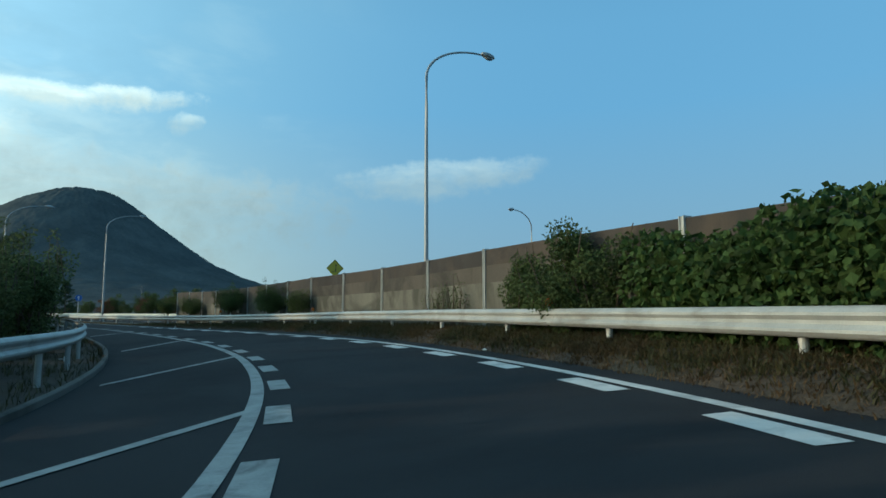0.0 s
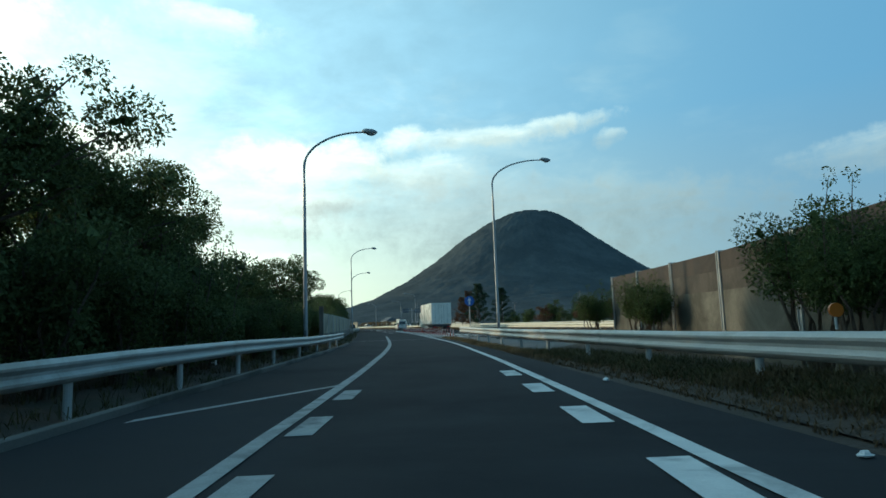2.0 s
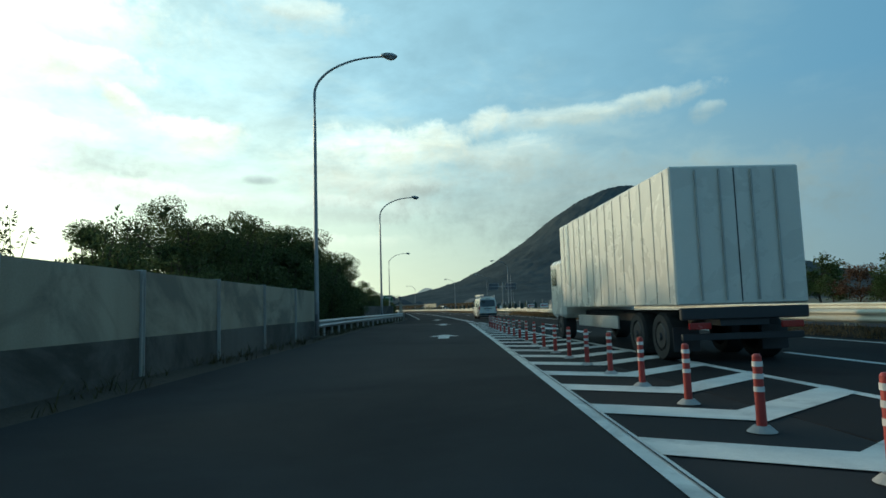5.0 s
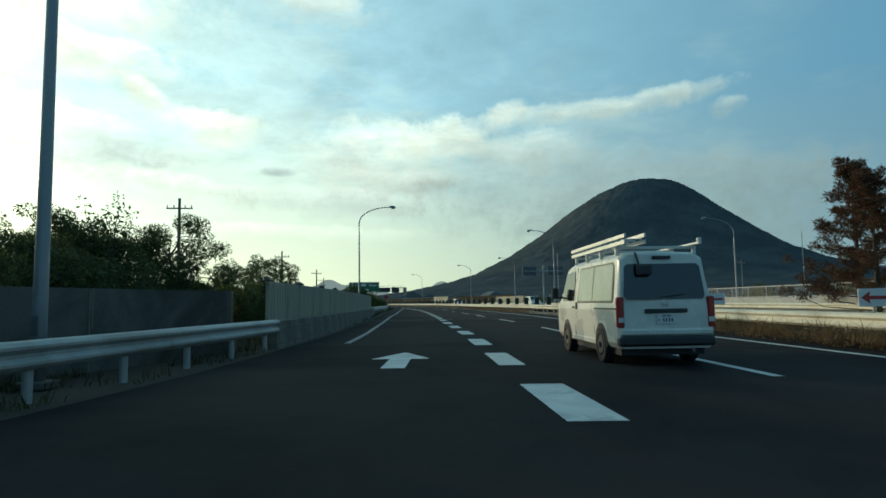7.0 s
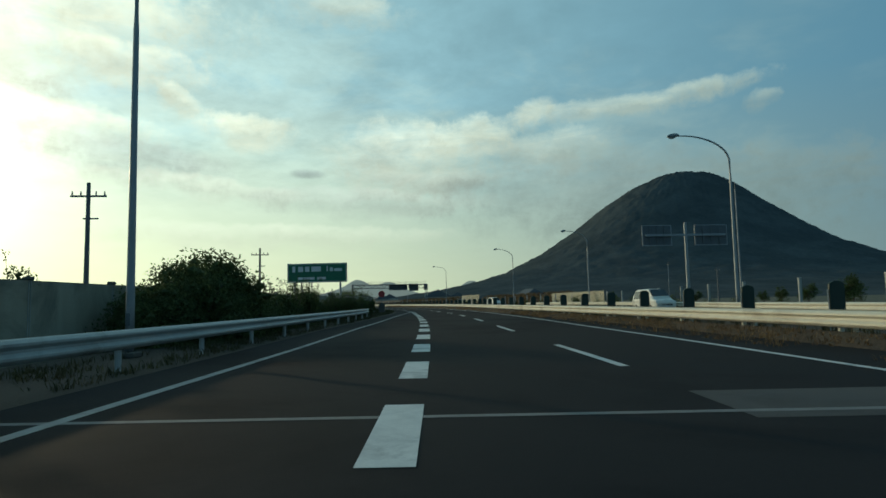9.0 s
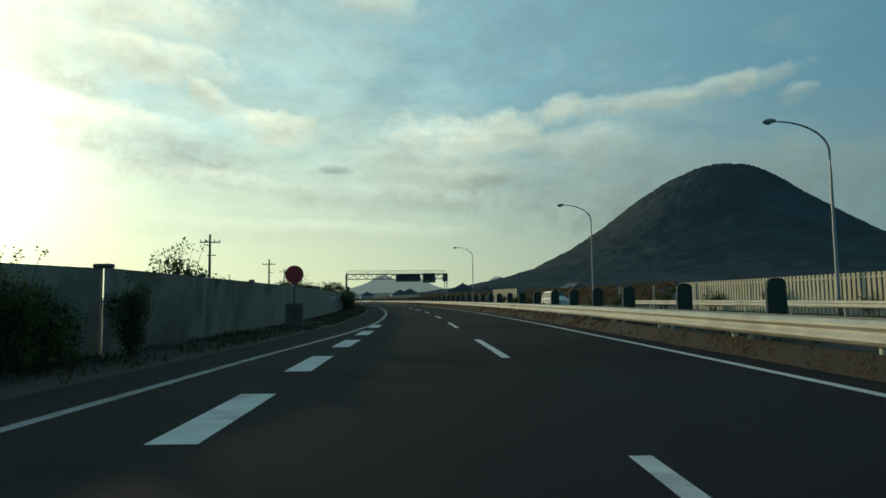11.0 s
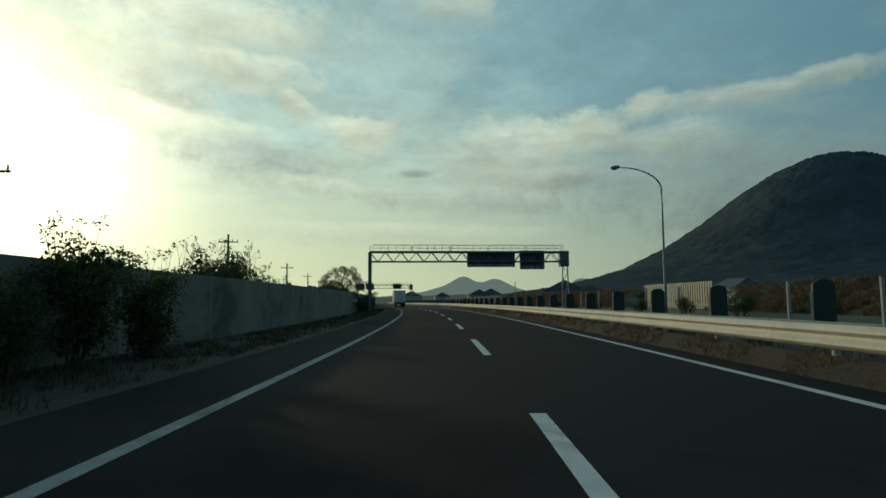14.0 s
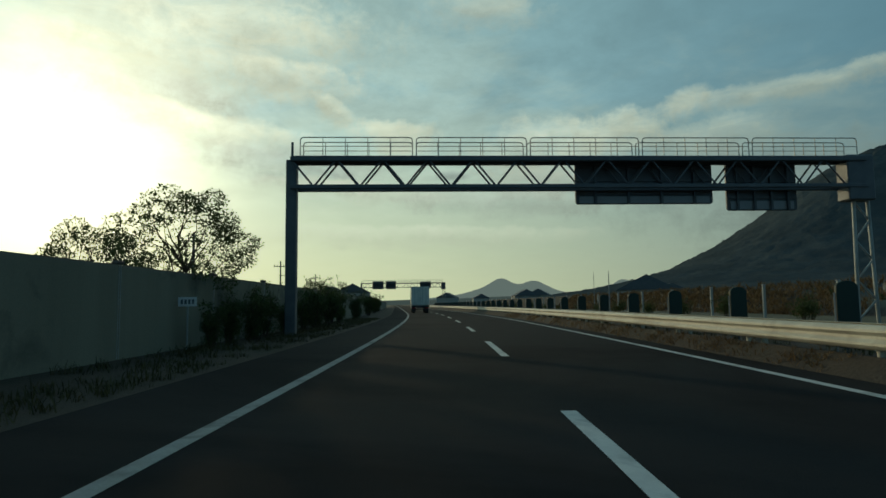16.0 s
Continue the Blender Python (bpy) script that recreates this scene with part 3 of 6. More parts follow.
# zebra field between ramp and main road
zeb_r = curve([(86, 6.1), (110, 4.65), (131, 3.16), (135, 2.92), (142, 2.5), (147.4, 2.11)])
line("zebra_right_line", 86, 147.5, zeb_r, 0.17, PAINT, "white border line of the zebra field")
line("crack", 92, 146, lambda s: ramp_r(s) + 0.045, 0.016, JOINT_TAR, "thin dark crack along the border line", z=0.018)["category"] = "road crack"
for k in range(31):
    s, w = 144.18 - 1.82 * k, 0.62
    a, b = ramp_r(s) + 0.09, zeb_r(s)
    mid = a + 0.42 * (b - a)
    k1, k2 = 0.5 * (mid - a), 0.5 * (mid - a) - 0.85 * (b - mid)
    q = [place(s, a, Z2), place(s - k1, mid, Z2), place(s - k2, b, Z2), place(s + w - k2, b, Z2), place(s + w - k1, mid, Z2), place(s + w, a, Z2)]
    tagged(mesh_object("zebra_chevron", q, [(0, 1, 4, 5), (1, 2, 3, 4)], PAINT), "white chevron of the zebra field", "road marking", "zebra chevrons", "structure")
q = [place(145.95, 1.3, Z2), place(147.4, 1.25, Z2), place(147.4, 2.16, Z2), place(145.95, 2.2, Z2)]
tagged(mesh_object("zebra_tip", q, [(0, 1, 2, 3)], PAINT), "solid white tip of the zebra field", "road marking", kind="structure")


def road_arrow(s, d, length=3.4, width=1.36):
    hl, t = 1.64, 0.24
    q = [(0, -t), (length - hl, -t), (length - hl, -width / 2), (length, 0), (length - hl, width / 2), (length - hl, t), (0, t)]
    v = [place(s + a, d + b * 0.9, Z1) for a, b in q]
    tagged(mesh_object("road_arrow", v, [(0, 1, 5, 6), (2, 3, 4)], PAINT), "white straight arrow painted on the merging lane", "road marking", "road arrows", "structure")


road_arrow(143.73, -0.57)
road_arrow(160.6, -1.08)
road_arrow(126.2, -0.42)
# slanted lead-in mark on the near main lane
for s, d, w in ((152.93, 3.28, 0.0), (135.72, 4.5, 0.15)):
    q = [place(s, d, Z1), place(s - 3.7, d - 0.13, Z1), place(s - 3.8, d + 0.22 + w, Z1), place(s - 8.0, d + 0.40 + w, Z1), place(s - 8.0, d + 0.84 + w, Z1), place(s - 3.7, d + 0.52 + w, Z1)]
    tagged(mesh_object("merge_arrow", q, [(0, 5, 2, 1), (2, 5, 4, 3)], PAINT), "long slanting white merge arrow on the main lane", "road marking", "merge arrows", "structure")


# ================= guard rails =================
KERB = [(-0.07, -0.1), (-0.07, 0.10), (-0.05, 0.12), (0.05, 0.12), (0.07, 0.10), (0.07, -0.1)]
tagged(sweep("kerb", -56, 80, KERB, lambda s: edge_l(s) - 0.02, CONCRETE), "low dark concrete kerb along the ramp shoulder", "kerb", kind="structure")
tagged(sweep("kerb", 182, 207, [(-0.35, -0.1), (-0.35, 0.11), (-0.32, 0.14), (0.25, 0.16), (0.25, -0.1)], lambda s: rail_m(s) - 0.35, CONCRETE, where=main_place), "low weathered concrete ledge below the median rail", "kerb", kind="structure")
WBEAM = [(0.0, 0.40), (0.035, 0.42), (0.075, 0.465), (0.075, 0.50), (0.02, 0.555), (0.02, 0.595), (0.075, 0.65), (0.075, 0.685), (0.035, 0.73), (0.0, 0.75),
         (-0.012, 0.745), (0.022, 0.722), (0.060, 0.68), (0.060, 0.655), (0.006, 0.60), (0.006, 0.55), (0.060, 0.495), (0.060, 0.47), (0.022, 0.428), (-0.012, 0.405)]


def guard_rail(s0, s1, off, side, mat, label, where=place, spacing=4.0, lift=0.0, step=1.5):
    """side: +1 when the beam bulges to the right."""
    root = empty("guard_rail", at(s0, off(s0), 0, 0, where), label, "guard rail")
    rise = lift if callable(lift) else (lambda s: lift)
    prof = [(side * d, 0.575 + (z - 0.575) * 1.07) for d, z in WBEAM]
    if side < 0:
        prof = prof[::-1]
    hang(sweep("beam", s0, s1, prof, off, mat, where, step=step, zf=rise), root)
    n = int((s1 - s0) / spacing)
    pm = None
    for k in range(n + 1):
        s = s0 + 0.4 + k * spacing
        if s > s1:
            break
        if pm is None:
            bm = rod((0, 0, -0.6), (0, 0, 0.70), 0.062, sides=12)
            add_box(bm, (0.10, 0.09, 0.16), (side * 0.06, 0, 0.575), bevel=0.01)
            ob = part("post", bm, mat)
            pm = ob.data
        else:
            ob = new("post", pm)
        hang(ob, root)
        ob.matrix_basis = at(s, off(s) - side * 0.11, rise(s), 0, where)
    return root


rail_ll = curve([(-58, -5.5), (0, -5.5), (40, -5.65), (60, -5.6), (72, -5.2), (78, -5.15)])
rail_l2 = curve([(96, -6.4), (140, -6.2), (150, -5.7), (156, -5.3), (166, -4.6)])
rail_l3 = curve([(205, -6.2), (232, -6.35), (262, -6.4)])
guard_rail(-56, 84, rail_rr, -1, ZINC, "zinc-grey steel guard rail along the outside of the ramp", lift=curve([(0, 0.2), (28, 0.2), (38, 0.14), (48, 0.09), (64, 0.03), (84, 0.05)]))
guard_rail(-56, 80, rail_ll, 1, ZINC, "zinc-grey steel guard rail along the ramp shoulder", lift=curve([(14, 0.28), (30, 0.18), (46, 0.12), (56, 0.12), (66, 0.01), (80, 0.0)]))
guard_rail(131, 166, rail_l2, 1, ZINC, "zinc-grey steel guard rail before dark trees", spacing=2.0)
guard_rail(205.5, 250, rail_l3, 1, ZINC, "zinc-grey steel guard rail before bushes")
guard_rail(20, 640, rail_m, -1, RAIL_CREAM, "cream-grey steel guard rail along the central reservation", where=main_place, step=2.0)
guard_rail(20, 640, lambda s: rail_m(s) + 0.55, 1, RAIL_CREAM, "cream-grey steel guard rail facing the opposite carriageway", where=main_place, step=2.0)
guard_rail(60, 204, lambda s: rail_m(s) + 11.6, -1, RAIL_CREAM, "pale steel guard rail beyond the opposite carriageway", where=main_place, step=3.0)


guard_rail(214, 303, lambda s: far_edge(s) + 0.45, -1, RAIL_CREAM, "cream-grey steel guard rail beyond the far carriageway", step=3.0)


# ================= noise walls =================
def wall_panels(name, s0, s1, off, bands, post_w, panel, label, cap=None, where=place, z0=0.0, topf=None, post_top=0.05, mats_post=None):
    """A wall of posts with stacked panels between them. bands: (height, material)."""
    root = empty(name, at(s0, off(s0), 0, 0, where), label, "wall", kind="structure")
    n = max(1, round((s1 - s0) / panel))
    L = (s1 - s0) / n
    H = sum(b[0] for b in bands)
    cache = {}
    for k in range(n + 1):
        s = s0 + k * L
        f = topf(s) if topf else 1.0
        if "post" not in cache:
            bm = box((post_w, post_w, H + post_top), (0, 0, (H + post_top) / 2), bevel=0.01)
            add_box(bm, (post_w * 1.5, 0.02, H + post_top), (0, post_w / 2, (H + post_top) / 2))
            add_box(bm, (post_w * 1.5, 0.02, H + post_top), (0, -post_w / 2, (H + post_top) / 2))
            ob = part("post", bm, mats_post or ZINC)
            cache["post"] = ob.data
        else:
            ob = new("post", cache["post"])
        hang(ob, root)
        ob.matrix_basis = at(s, off(s), z0, 0, where) @ Matrix.Diagonal((1, 1, f, 1))
        if cap:
            if "cap" not in cache:
                ob = part("cap", box((0.2, 0.26, 0.10), (0, 0, 0.05), bevel=0.03), cap)
                cache["cap"] = ob.data
            else:
                ob = new("cap", cache["cap"])
            hang(ob, root)
            ob.matrix_basis = at(s, off(s), z0 + (H + post_top) * f, 0, where)
        if k == n:
            break
        a, b = where(s, off(s)), where(s + L, off(s + L))
        z = z0
        for j, (bh, bmat) in enumerate(bands):
            q = []
            fa, fb = f, (topf(s + L) if topf else 1.0)
            t = 0.10 if j % 2 == 0 else 0.086
            side = (b - a).cross(Vector((0, 0, 1))).normalized() * t / 2
            g0, g1 = z - z0 - (0.5 if j == 0 else 0.0), z - z0 + bh
            pa = [a + side + Vector((0, 0, g0 * fa)), b + side + Vector((0, 0, g0 * fb)), b + side + Vector((0, 0, g1 * fb)), a + side + Vector((0, 0, g1 * fa))]
            pb = [p - 2 * side for p in pa]
            vs_ = pa + pb
            vs_ = [v + Vector((0, 0, z0)) for v in vs_]
            fs_ = [(0, 1, 2, 3), (7, 6, 5, 4), (0, 4, 5, 1), (1, 5, 6, 2), (2, 6, 7, 3), (3, 7, 4, 0)]
            hang(mesh_object("panel", vs_, fs_, bmat), root)
            z += bh
    return root


wall_rd = curve([(-50, 8.2), (-20, 6.6), (0, 5.95), (20, 5.8), (36, 5.9), (68, 8.6)])
wall_panels("wall_east", -48.2, 67.8, wall_rd, [(2.20, CONCRETE_FOOT), (0.68, CONCRETE_MID), (0.64, CONCRETE_BROWN)], 0.13, 4.0,
            "tall stained concrete noise wall with steel posts", topf=curve([(-50, 0.60), (4, 0.63), (8, 0.67), (11.5, 0.73), (14, 0.765), (18, 0.79), (36, 0.81), (56, 0.80), (68, 0.85)]))
wall_l1 = curve([(70, -7.0), (80, -6.4), (131, -6.2)])
PANEL_GREY = material("grey_panel", (0.27, 0.24, 0.175), (0.37, 0.335, 0.25), 0.75, 1.0, 30.0, bump=0.15, stain=(0.14, 0.135, 0.105), streak=True, random_tint=0.1, cover=0.04)
PANEL_DARK = material("weathered_panel", (0.20, 0.18, 0.13), (0.29, 0.26, 0.19), 0.85, 0.6, 30.0, bump=0.2, stain=(0.085, 0.078, 0.06), streak=True)
wall_panels("wall_west", 79.5, 131, wall_l1, [(0.75, CONCRETE), (1.3, PANEL_GREY)], 0.12, 4.0, "grey panel noise wall on a concrete base", post_top=0.03)
root = empty("end_post", at(79.3, wall_l1(79.3), 0, 0), "thick weathered concrete post at the end of the wall", "wall post")
part("shaft", box((0.26, 0.30, 2.62), (0, 0, 1.11), bevel=0.03), CONCRETE, root)
part("cap", box((0.31, 0.35, 0.07), (0, 0, 2.45), bevel=0.02), CONCRETE, root)
wall_l2 = curve([(164, -4.75), (175, -4.9), (190, -5.4), (205, -5.9)])


def parapet_wall(name, s0, s1, off, label):
    """Concrete parapet units with a ribbed panel wall standing behind their upper edge, small caps on the joints."""
    root = empty(name, at(s0, off(s0)), label, "wall", kind="structure")
    n = round((s1 - s0) / 4.0)
    L = (s1 - s0) / n
    cache = {}

    def piece(kind, make, mat, m):
        if kind in cache:
            ob = new(kind, cache[kind])
        else:
            ob = part(kind, make(), mat)
            cache[kind] = ob.data
        hang(ob, root)
        ob.matrix_basis = m

    def unit():
        bm = box((0.26, L / 2 - 0.045, 1.02), (0.06, 0, 0.21), bevel=0.02)
        add_box(bm, (0.05, L / 2 - 0.3, 0.44), (0.185, 0, 0.33), bevel=0.012)
        return bm

    def ribbed():
        bm = box((0.07, L - 0.02, 1.07), (-0.1, 0, 1.235))
        for k in range(13):
            add_box(bm, (0.012, 0.22, 1.03), (-0.062, -L / 2 + (k + 0.5) * L / 13, 1.235), bevel=0.004)
        return bm

    for k in range(n):
        a, b = place(s0 + k * L, off(s0 + k * L)), place(s0 + (k + 1) * L, off(s0 + (k + 1) * L))
        turn = math.degrees(math.atan2(-(b.x - a.x), b.y - a.y))
        for f in (0.25, 0.75):
            c_ = a.lerp(b, f)
            piece("parapet_unit", unit, CONCRETE_PALE, pose(c_.x, c_.y, 0, 0, 0, turn))
        c_ = a.lerp(b, 0.5)
        piece("panel", ribbed, PANEL_GREY, pose(c_.x, c_.y, 0, 0, 0, turn))
        piece("cap", lambda: add_box(box((0.24, 0.34, 0.05), (-0.1, 0, 1.795), bevel=0.015), (0.12, 0.2, 0.05), (-0.1, 0, 1.84), bevel=0.01), CONCRETE, pose(a.x, a.y, 0, 0, 0, turn))
    return root


wall_panels("wall_west_start", 157, 165, curve([(157, -7.4), (160, -7.0), (165, -5.5)]), [(0.75, CONCRETE), (0.75, CONCRETE)], 0.08, 4.0, "weathered panel wall behind the end of the guard rail", post_top=0.0, mats_post=PANEL_DARK)
parapet_wall("wall_west_middle", 166, 205, wall_l2, "low ribbed panel wall on a pale concrete parapet")
wall_link = curve([(206, -10.9), (250, -11.2), (262, -7.8)])
wall_panels("wall_west_link", 206, 262, wall_link, [(0.9, PANEL_GREY), (1.05, PANEL_GREY)], 0.08, 4.0, "weathered noise wall behind the bushes", cap=CONCRETE, post_top=0.0)
wall_l3 = curve([(262, -7.6), (640, -7.4)])
wall_panels("wall_west_long", 262, 620, wall_l3, [(0.9, PANEL_DARK), (1.05, PANEL_DARK)], 0.08, 6.0, "long dark weathered noise wall with concrete post caps", cap=CONCRETE,
            topf=curve([(262, 1.0), (300, 1.0), (380, 1.1), (620, 1.1)]), post_top=0.0)


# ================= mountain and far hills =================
# forest tones with the blue-grey of the haze before them mixed into the base colour
MOUNT = material("hazed_forest_slope", (0.058, 0.070, 0.074), (0.098, 0.114, 0.116), 1.0, 0.012, 0.13, bump=0.5, dist=2.5, stain=(0.062, 0.075, 0.080), spec=0.0)


def mountain(name, at_, west, east, mat, label, seed, rough=7.0, rings=150, sides=360, ell=1.0):
    """A cone whose western and eastern slopes have their own profiles (radius, height)."""
    r_, z_ = zip(*west)
    re_, ze_ = zip(*east)
    west_way = radians(198.4)
    vs, fs = [(0, 0, z_[0])], []
    rr = np.linspace(0, 1, rings + 1)[1:] ** 1.15 * r_[-1]
    for r in rr:
        for k in range(sides):
            a = 2 * math.pi * k / sides
            k_west = 0.5 + 0.5 * math.sin(max(-1.0, min(1.0, 1.6 * math.cos(a - west_way))) * math.pi / 2)
            z = float(np.interp(r, r_, z_)) * k_west + float(np.interp(r, re_, ze_)) * (1 - k_west)
            p = Vector((r * math.cos(a), r * math.sin(a) * ell, 0))
            big = noise.noise(p * 0.004 + Vector((seed, 0, 0))) * 0.025 * z
            small = (0.45 * noise.noise(p * 0.028 + Vector((0, seed, 0))) + 0.8 * noise.noise(p * 0.1)) * rough * min(1.0, z / 60)
            vs.append((p.x, p.y, z + big + small))
    for k in range(sides):
        fs.append((0, 1 + k, 1 + (k + 1) % sides))
    for i in range(len(rr) - 1):
        for k in range(sides):
            a, b = 1 + i * sides + k, 1 + i * sides + (k + 1) % sides
            fs.append((a, a + sides, b + sides, b))
    ob = mesh_object(name, vs, fs, mat, smooth=True)
    ob.location = at_
    return tagged(ob, label, "mountain", kind="structure")


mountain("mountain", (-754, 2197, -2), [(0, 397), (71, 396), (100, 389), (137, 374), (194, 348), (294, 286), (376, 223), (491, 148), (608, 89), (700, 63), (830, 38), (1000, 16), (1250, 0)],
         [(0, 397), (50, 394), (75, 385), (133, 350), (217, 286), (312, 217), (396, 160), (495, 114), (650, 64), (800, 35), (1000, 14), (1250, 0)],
         MOUNT, "dark wooded cone-shaped mountain with a flat top, in a blue-grey haze tone", 3.0, rough=6.5)


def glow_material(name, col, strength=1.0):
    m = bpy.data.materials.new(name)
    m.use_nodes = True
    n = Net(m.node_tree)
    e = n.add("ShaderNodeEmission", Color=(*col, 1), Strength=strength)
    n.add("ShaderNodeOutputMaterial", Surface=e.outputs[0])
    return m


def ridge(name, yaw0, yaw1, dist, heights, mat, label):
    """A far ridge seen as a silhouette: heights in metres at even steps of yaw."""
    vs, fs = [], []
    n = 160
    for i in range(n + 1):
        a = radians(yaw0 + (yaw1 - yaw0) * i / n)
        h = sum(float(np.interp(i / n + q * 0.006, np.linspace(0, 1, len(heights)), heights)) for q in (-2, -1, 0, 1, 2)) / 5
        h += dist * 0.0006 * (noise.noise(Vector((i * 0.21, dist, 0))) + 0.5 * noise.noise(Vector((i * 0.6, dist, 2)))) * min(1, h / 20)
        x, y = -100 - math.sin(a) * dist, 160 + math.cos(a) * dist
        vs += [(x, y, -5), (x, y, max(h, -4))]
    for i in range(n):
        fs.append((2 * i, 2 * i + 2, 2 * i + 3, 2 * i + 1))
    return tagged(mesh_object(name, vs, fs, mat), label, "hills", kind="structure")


# both sheets glow by themselves: haze tone and brightness are put into the emission
ridge("backdrop_far_hills", 30, 75, 4300, [0, 5, 15, 40, 90, 165, 80, 55, 60, 95, 160, 118, 180, 112, 75, 55, 45, 35, 30, 25, 20, 18, 15, 15, 12, 12, 10, 10, 10, 10, 10], glow_material("far_haze_glow", (0.19, 0.26, 0.265), 1.0), "pale hazy far hills on the horizon")
ridge("backdrop_near_hills", 15, 80, 3600, [20, 30, 25, 40, 50, 45, 35, 40, 30, 25, 25, 20, 20, 15, 15], glow_material("near_haze_glow", (0.075, 0.11, 0.115), 1.0), "dusky low hills behind the plain")


# ================= street lamps =================
LENS = material("lamp_lens", (0.30, 0.32, 0.33), (0.4, 0.42, 0.43), 0.25, 5.0, 50.0, bump=0.0)


def make_lamp(name, h, arm, m, label):
    """A tall tapered pole whose top bends over into an arm of that length (to +x)."""
    root = empty(name, m, label, "street lamp", "street lamps")
    part("base", box((0.42, 0.42, 0.12), (0, 0, 0.04), bevel=0.02), CONCRETE, root)
    bend = h - 1.75
    pts, rad = [(0, 0, 0.1)], [0.105]
    for k in range(1, 9):
        pts.append((0, 0, 0.1 + (bend - 0.1) * k / 8))
        rad.append(0.105 - 0.042 * k / 8)
    for k in range(1, 13):
        a = radians(90 * k / 12)
        pts.append((arm * (1 - math.cos(a)) * 0.9 ** 0.5 if k < 12 else arm, 0, bend + (h - 0.12 - bend) * math.sin(a)))
        rad.append(0.062 - 0.022 * k / 12)
    part("pole", add_tube(bmesh.new(), pts, rad, 12), POLE_GREY, root, "tapered grey steel pole", smooth=True)
    part("hand_hole", box((0.10, 0.02, 0.3), (0, -0.105, 0.9), bevel=0.008), STEEL_DARK, root)
    bm = bmesh.new()
    bmesh.ops.create_uvsphere(bm, u_segments=16, v_segments=10, radius=1.0, matrix=pose(arm + 0.25, 0, h - 0.10, 0, 8, 0) @ Matrix.Diagonal((0.38, 0.17, 0.14, 1)))
    head = part("lamp_head", bm, POLE_GREY, root, "grey drop-shaped lamp head", smooth=True)
    bm = bmesh.new()
    bmesh.ops.create_uvsphere(bm, u_segments=14, v_segments=8, radius=1.0, matrix=pose(arm + 0.30, 0, h - 0.18, 0, 8, 0) @ Matrix.Diagonal((0.24, 0.13, 0.12, 1)))
    part("lens", bm, LENS, head, smooth=True)
    return root


LAMP = "tall grey street lamp with a curved arm"
for s, d, h, arm, side, wh, base in (
        (25.85, 6.85, 12.8, 3.0, 1, place, 0), (67.9, -5.86, 10.45, 2.85, 1, place, 0), (79.5, 5.02, 12.1, 3.5, 1, place, 0),
        (129.5, -5.85, 12.5, 3.1, 1, place, 0), (158.7, -6.06, 11.4, 3.0, 1, place, 0), (213.2, -7.85, 11.15, 3.2, 1, place, 0),
        (46.0, 35.2, 11.1, 2.6, -1, place, 0), (234.9, 17.2, 11.05, 3.1, -1, place, 0), (279.2, 21.6, 10.5, 3.0, -1, place, 0),
        (310.0, 19.1, 10.85, 3.0, -1, place, 0), (362.5, 16.85, 10.85, 3.1, -1, place, 0), (216, 33, 10.0, 3.0, -1, place, 0)):
    make_lamp("street_lamp", h, arm, at(s, d, 0, 0 if side > 0 else 180, wh), LAMP)


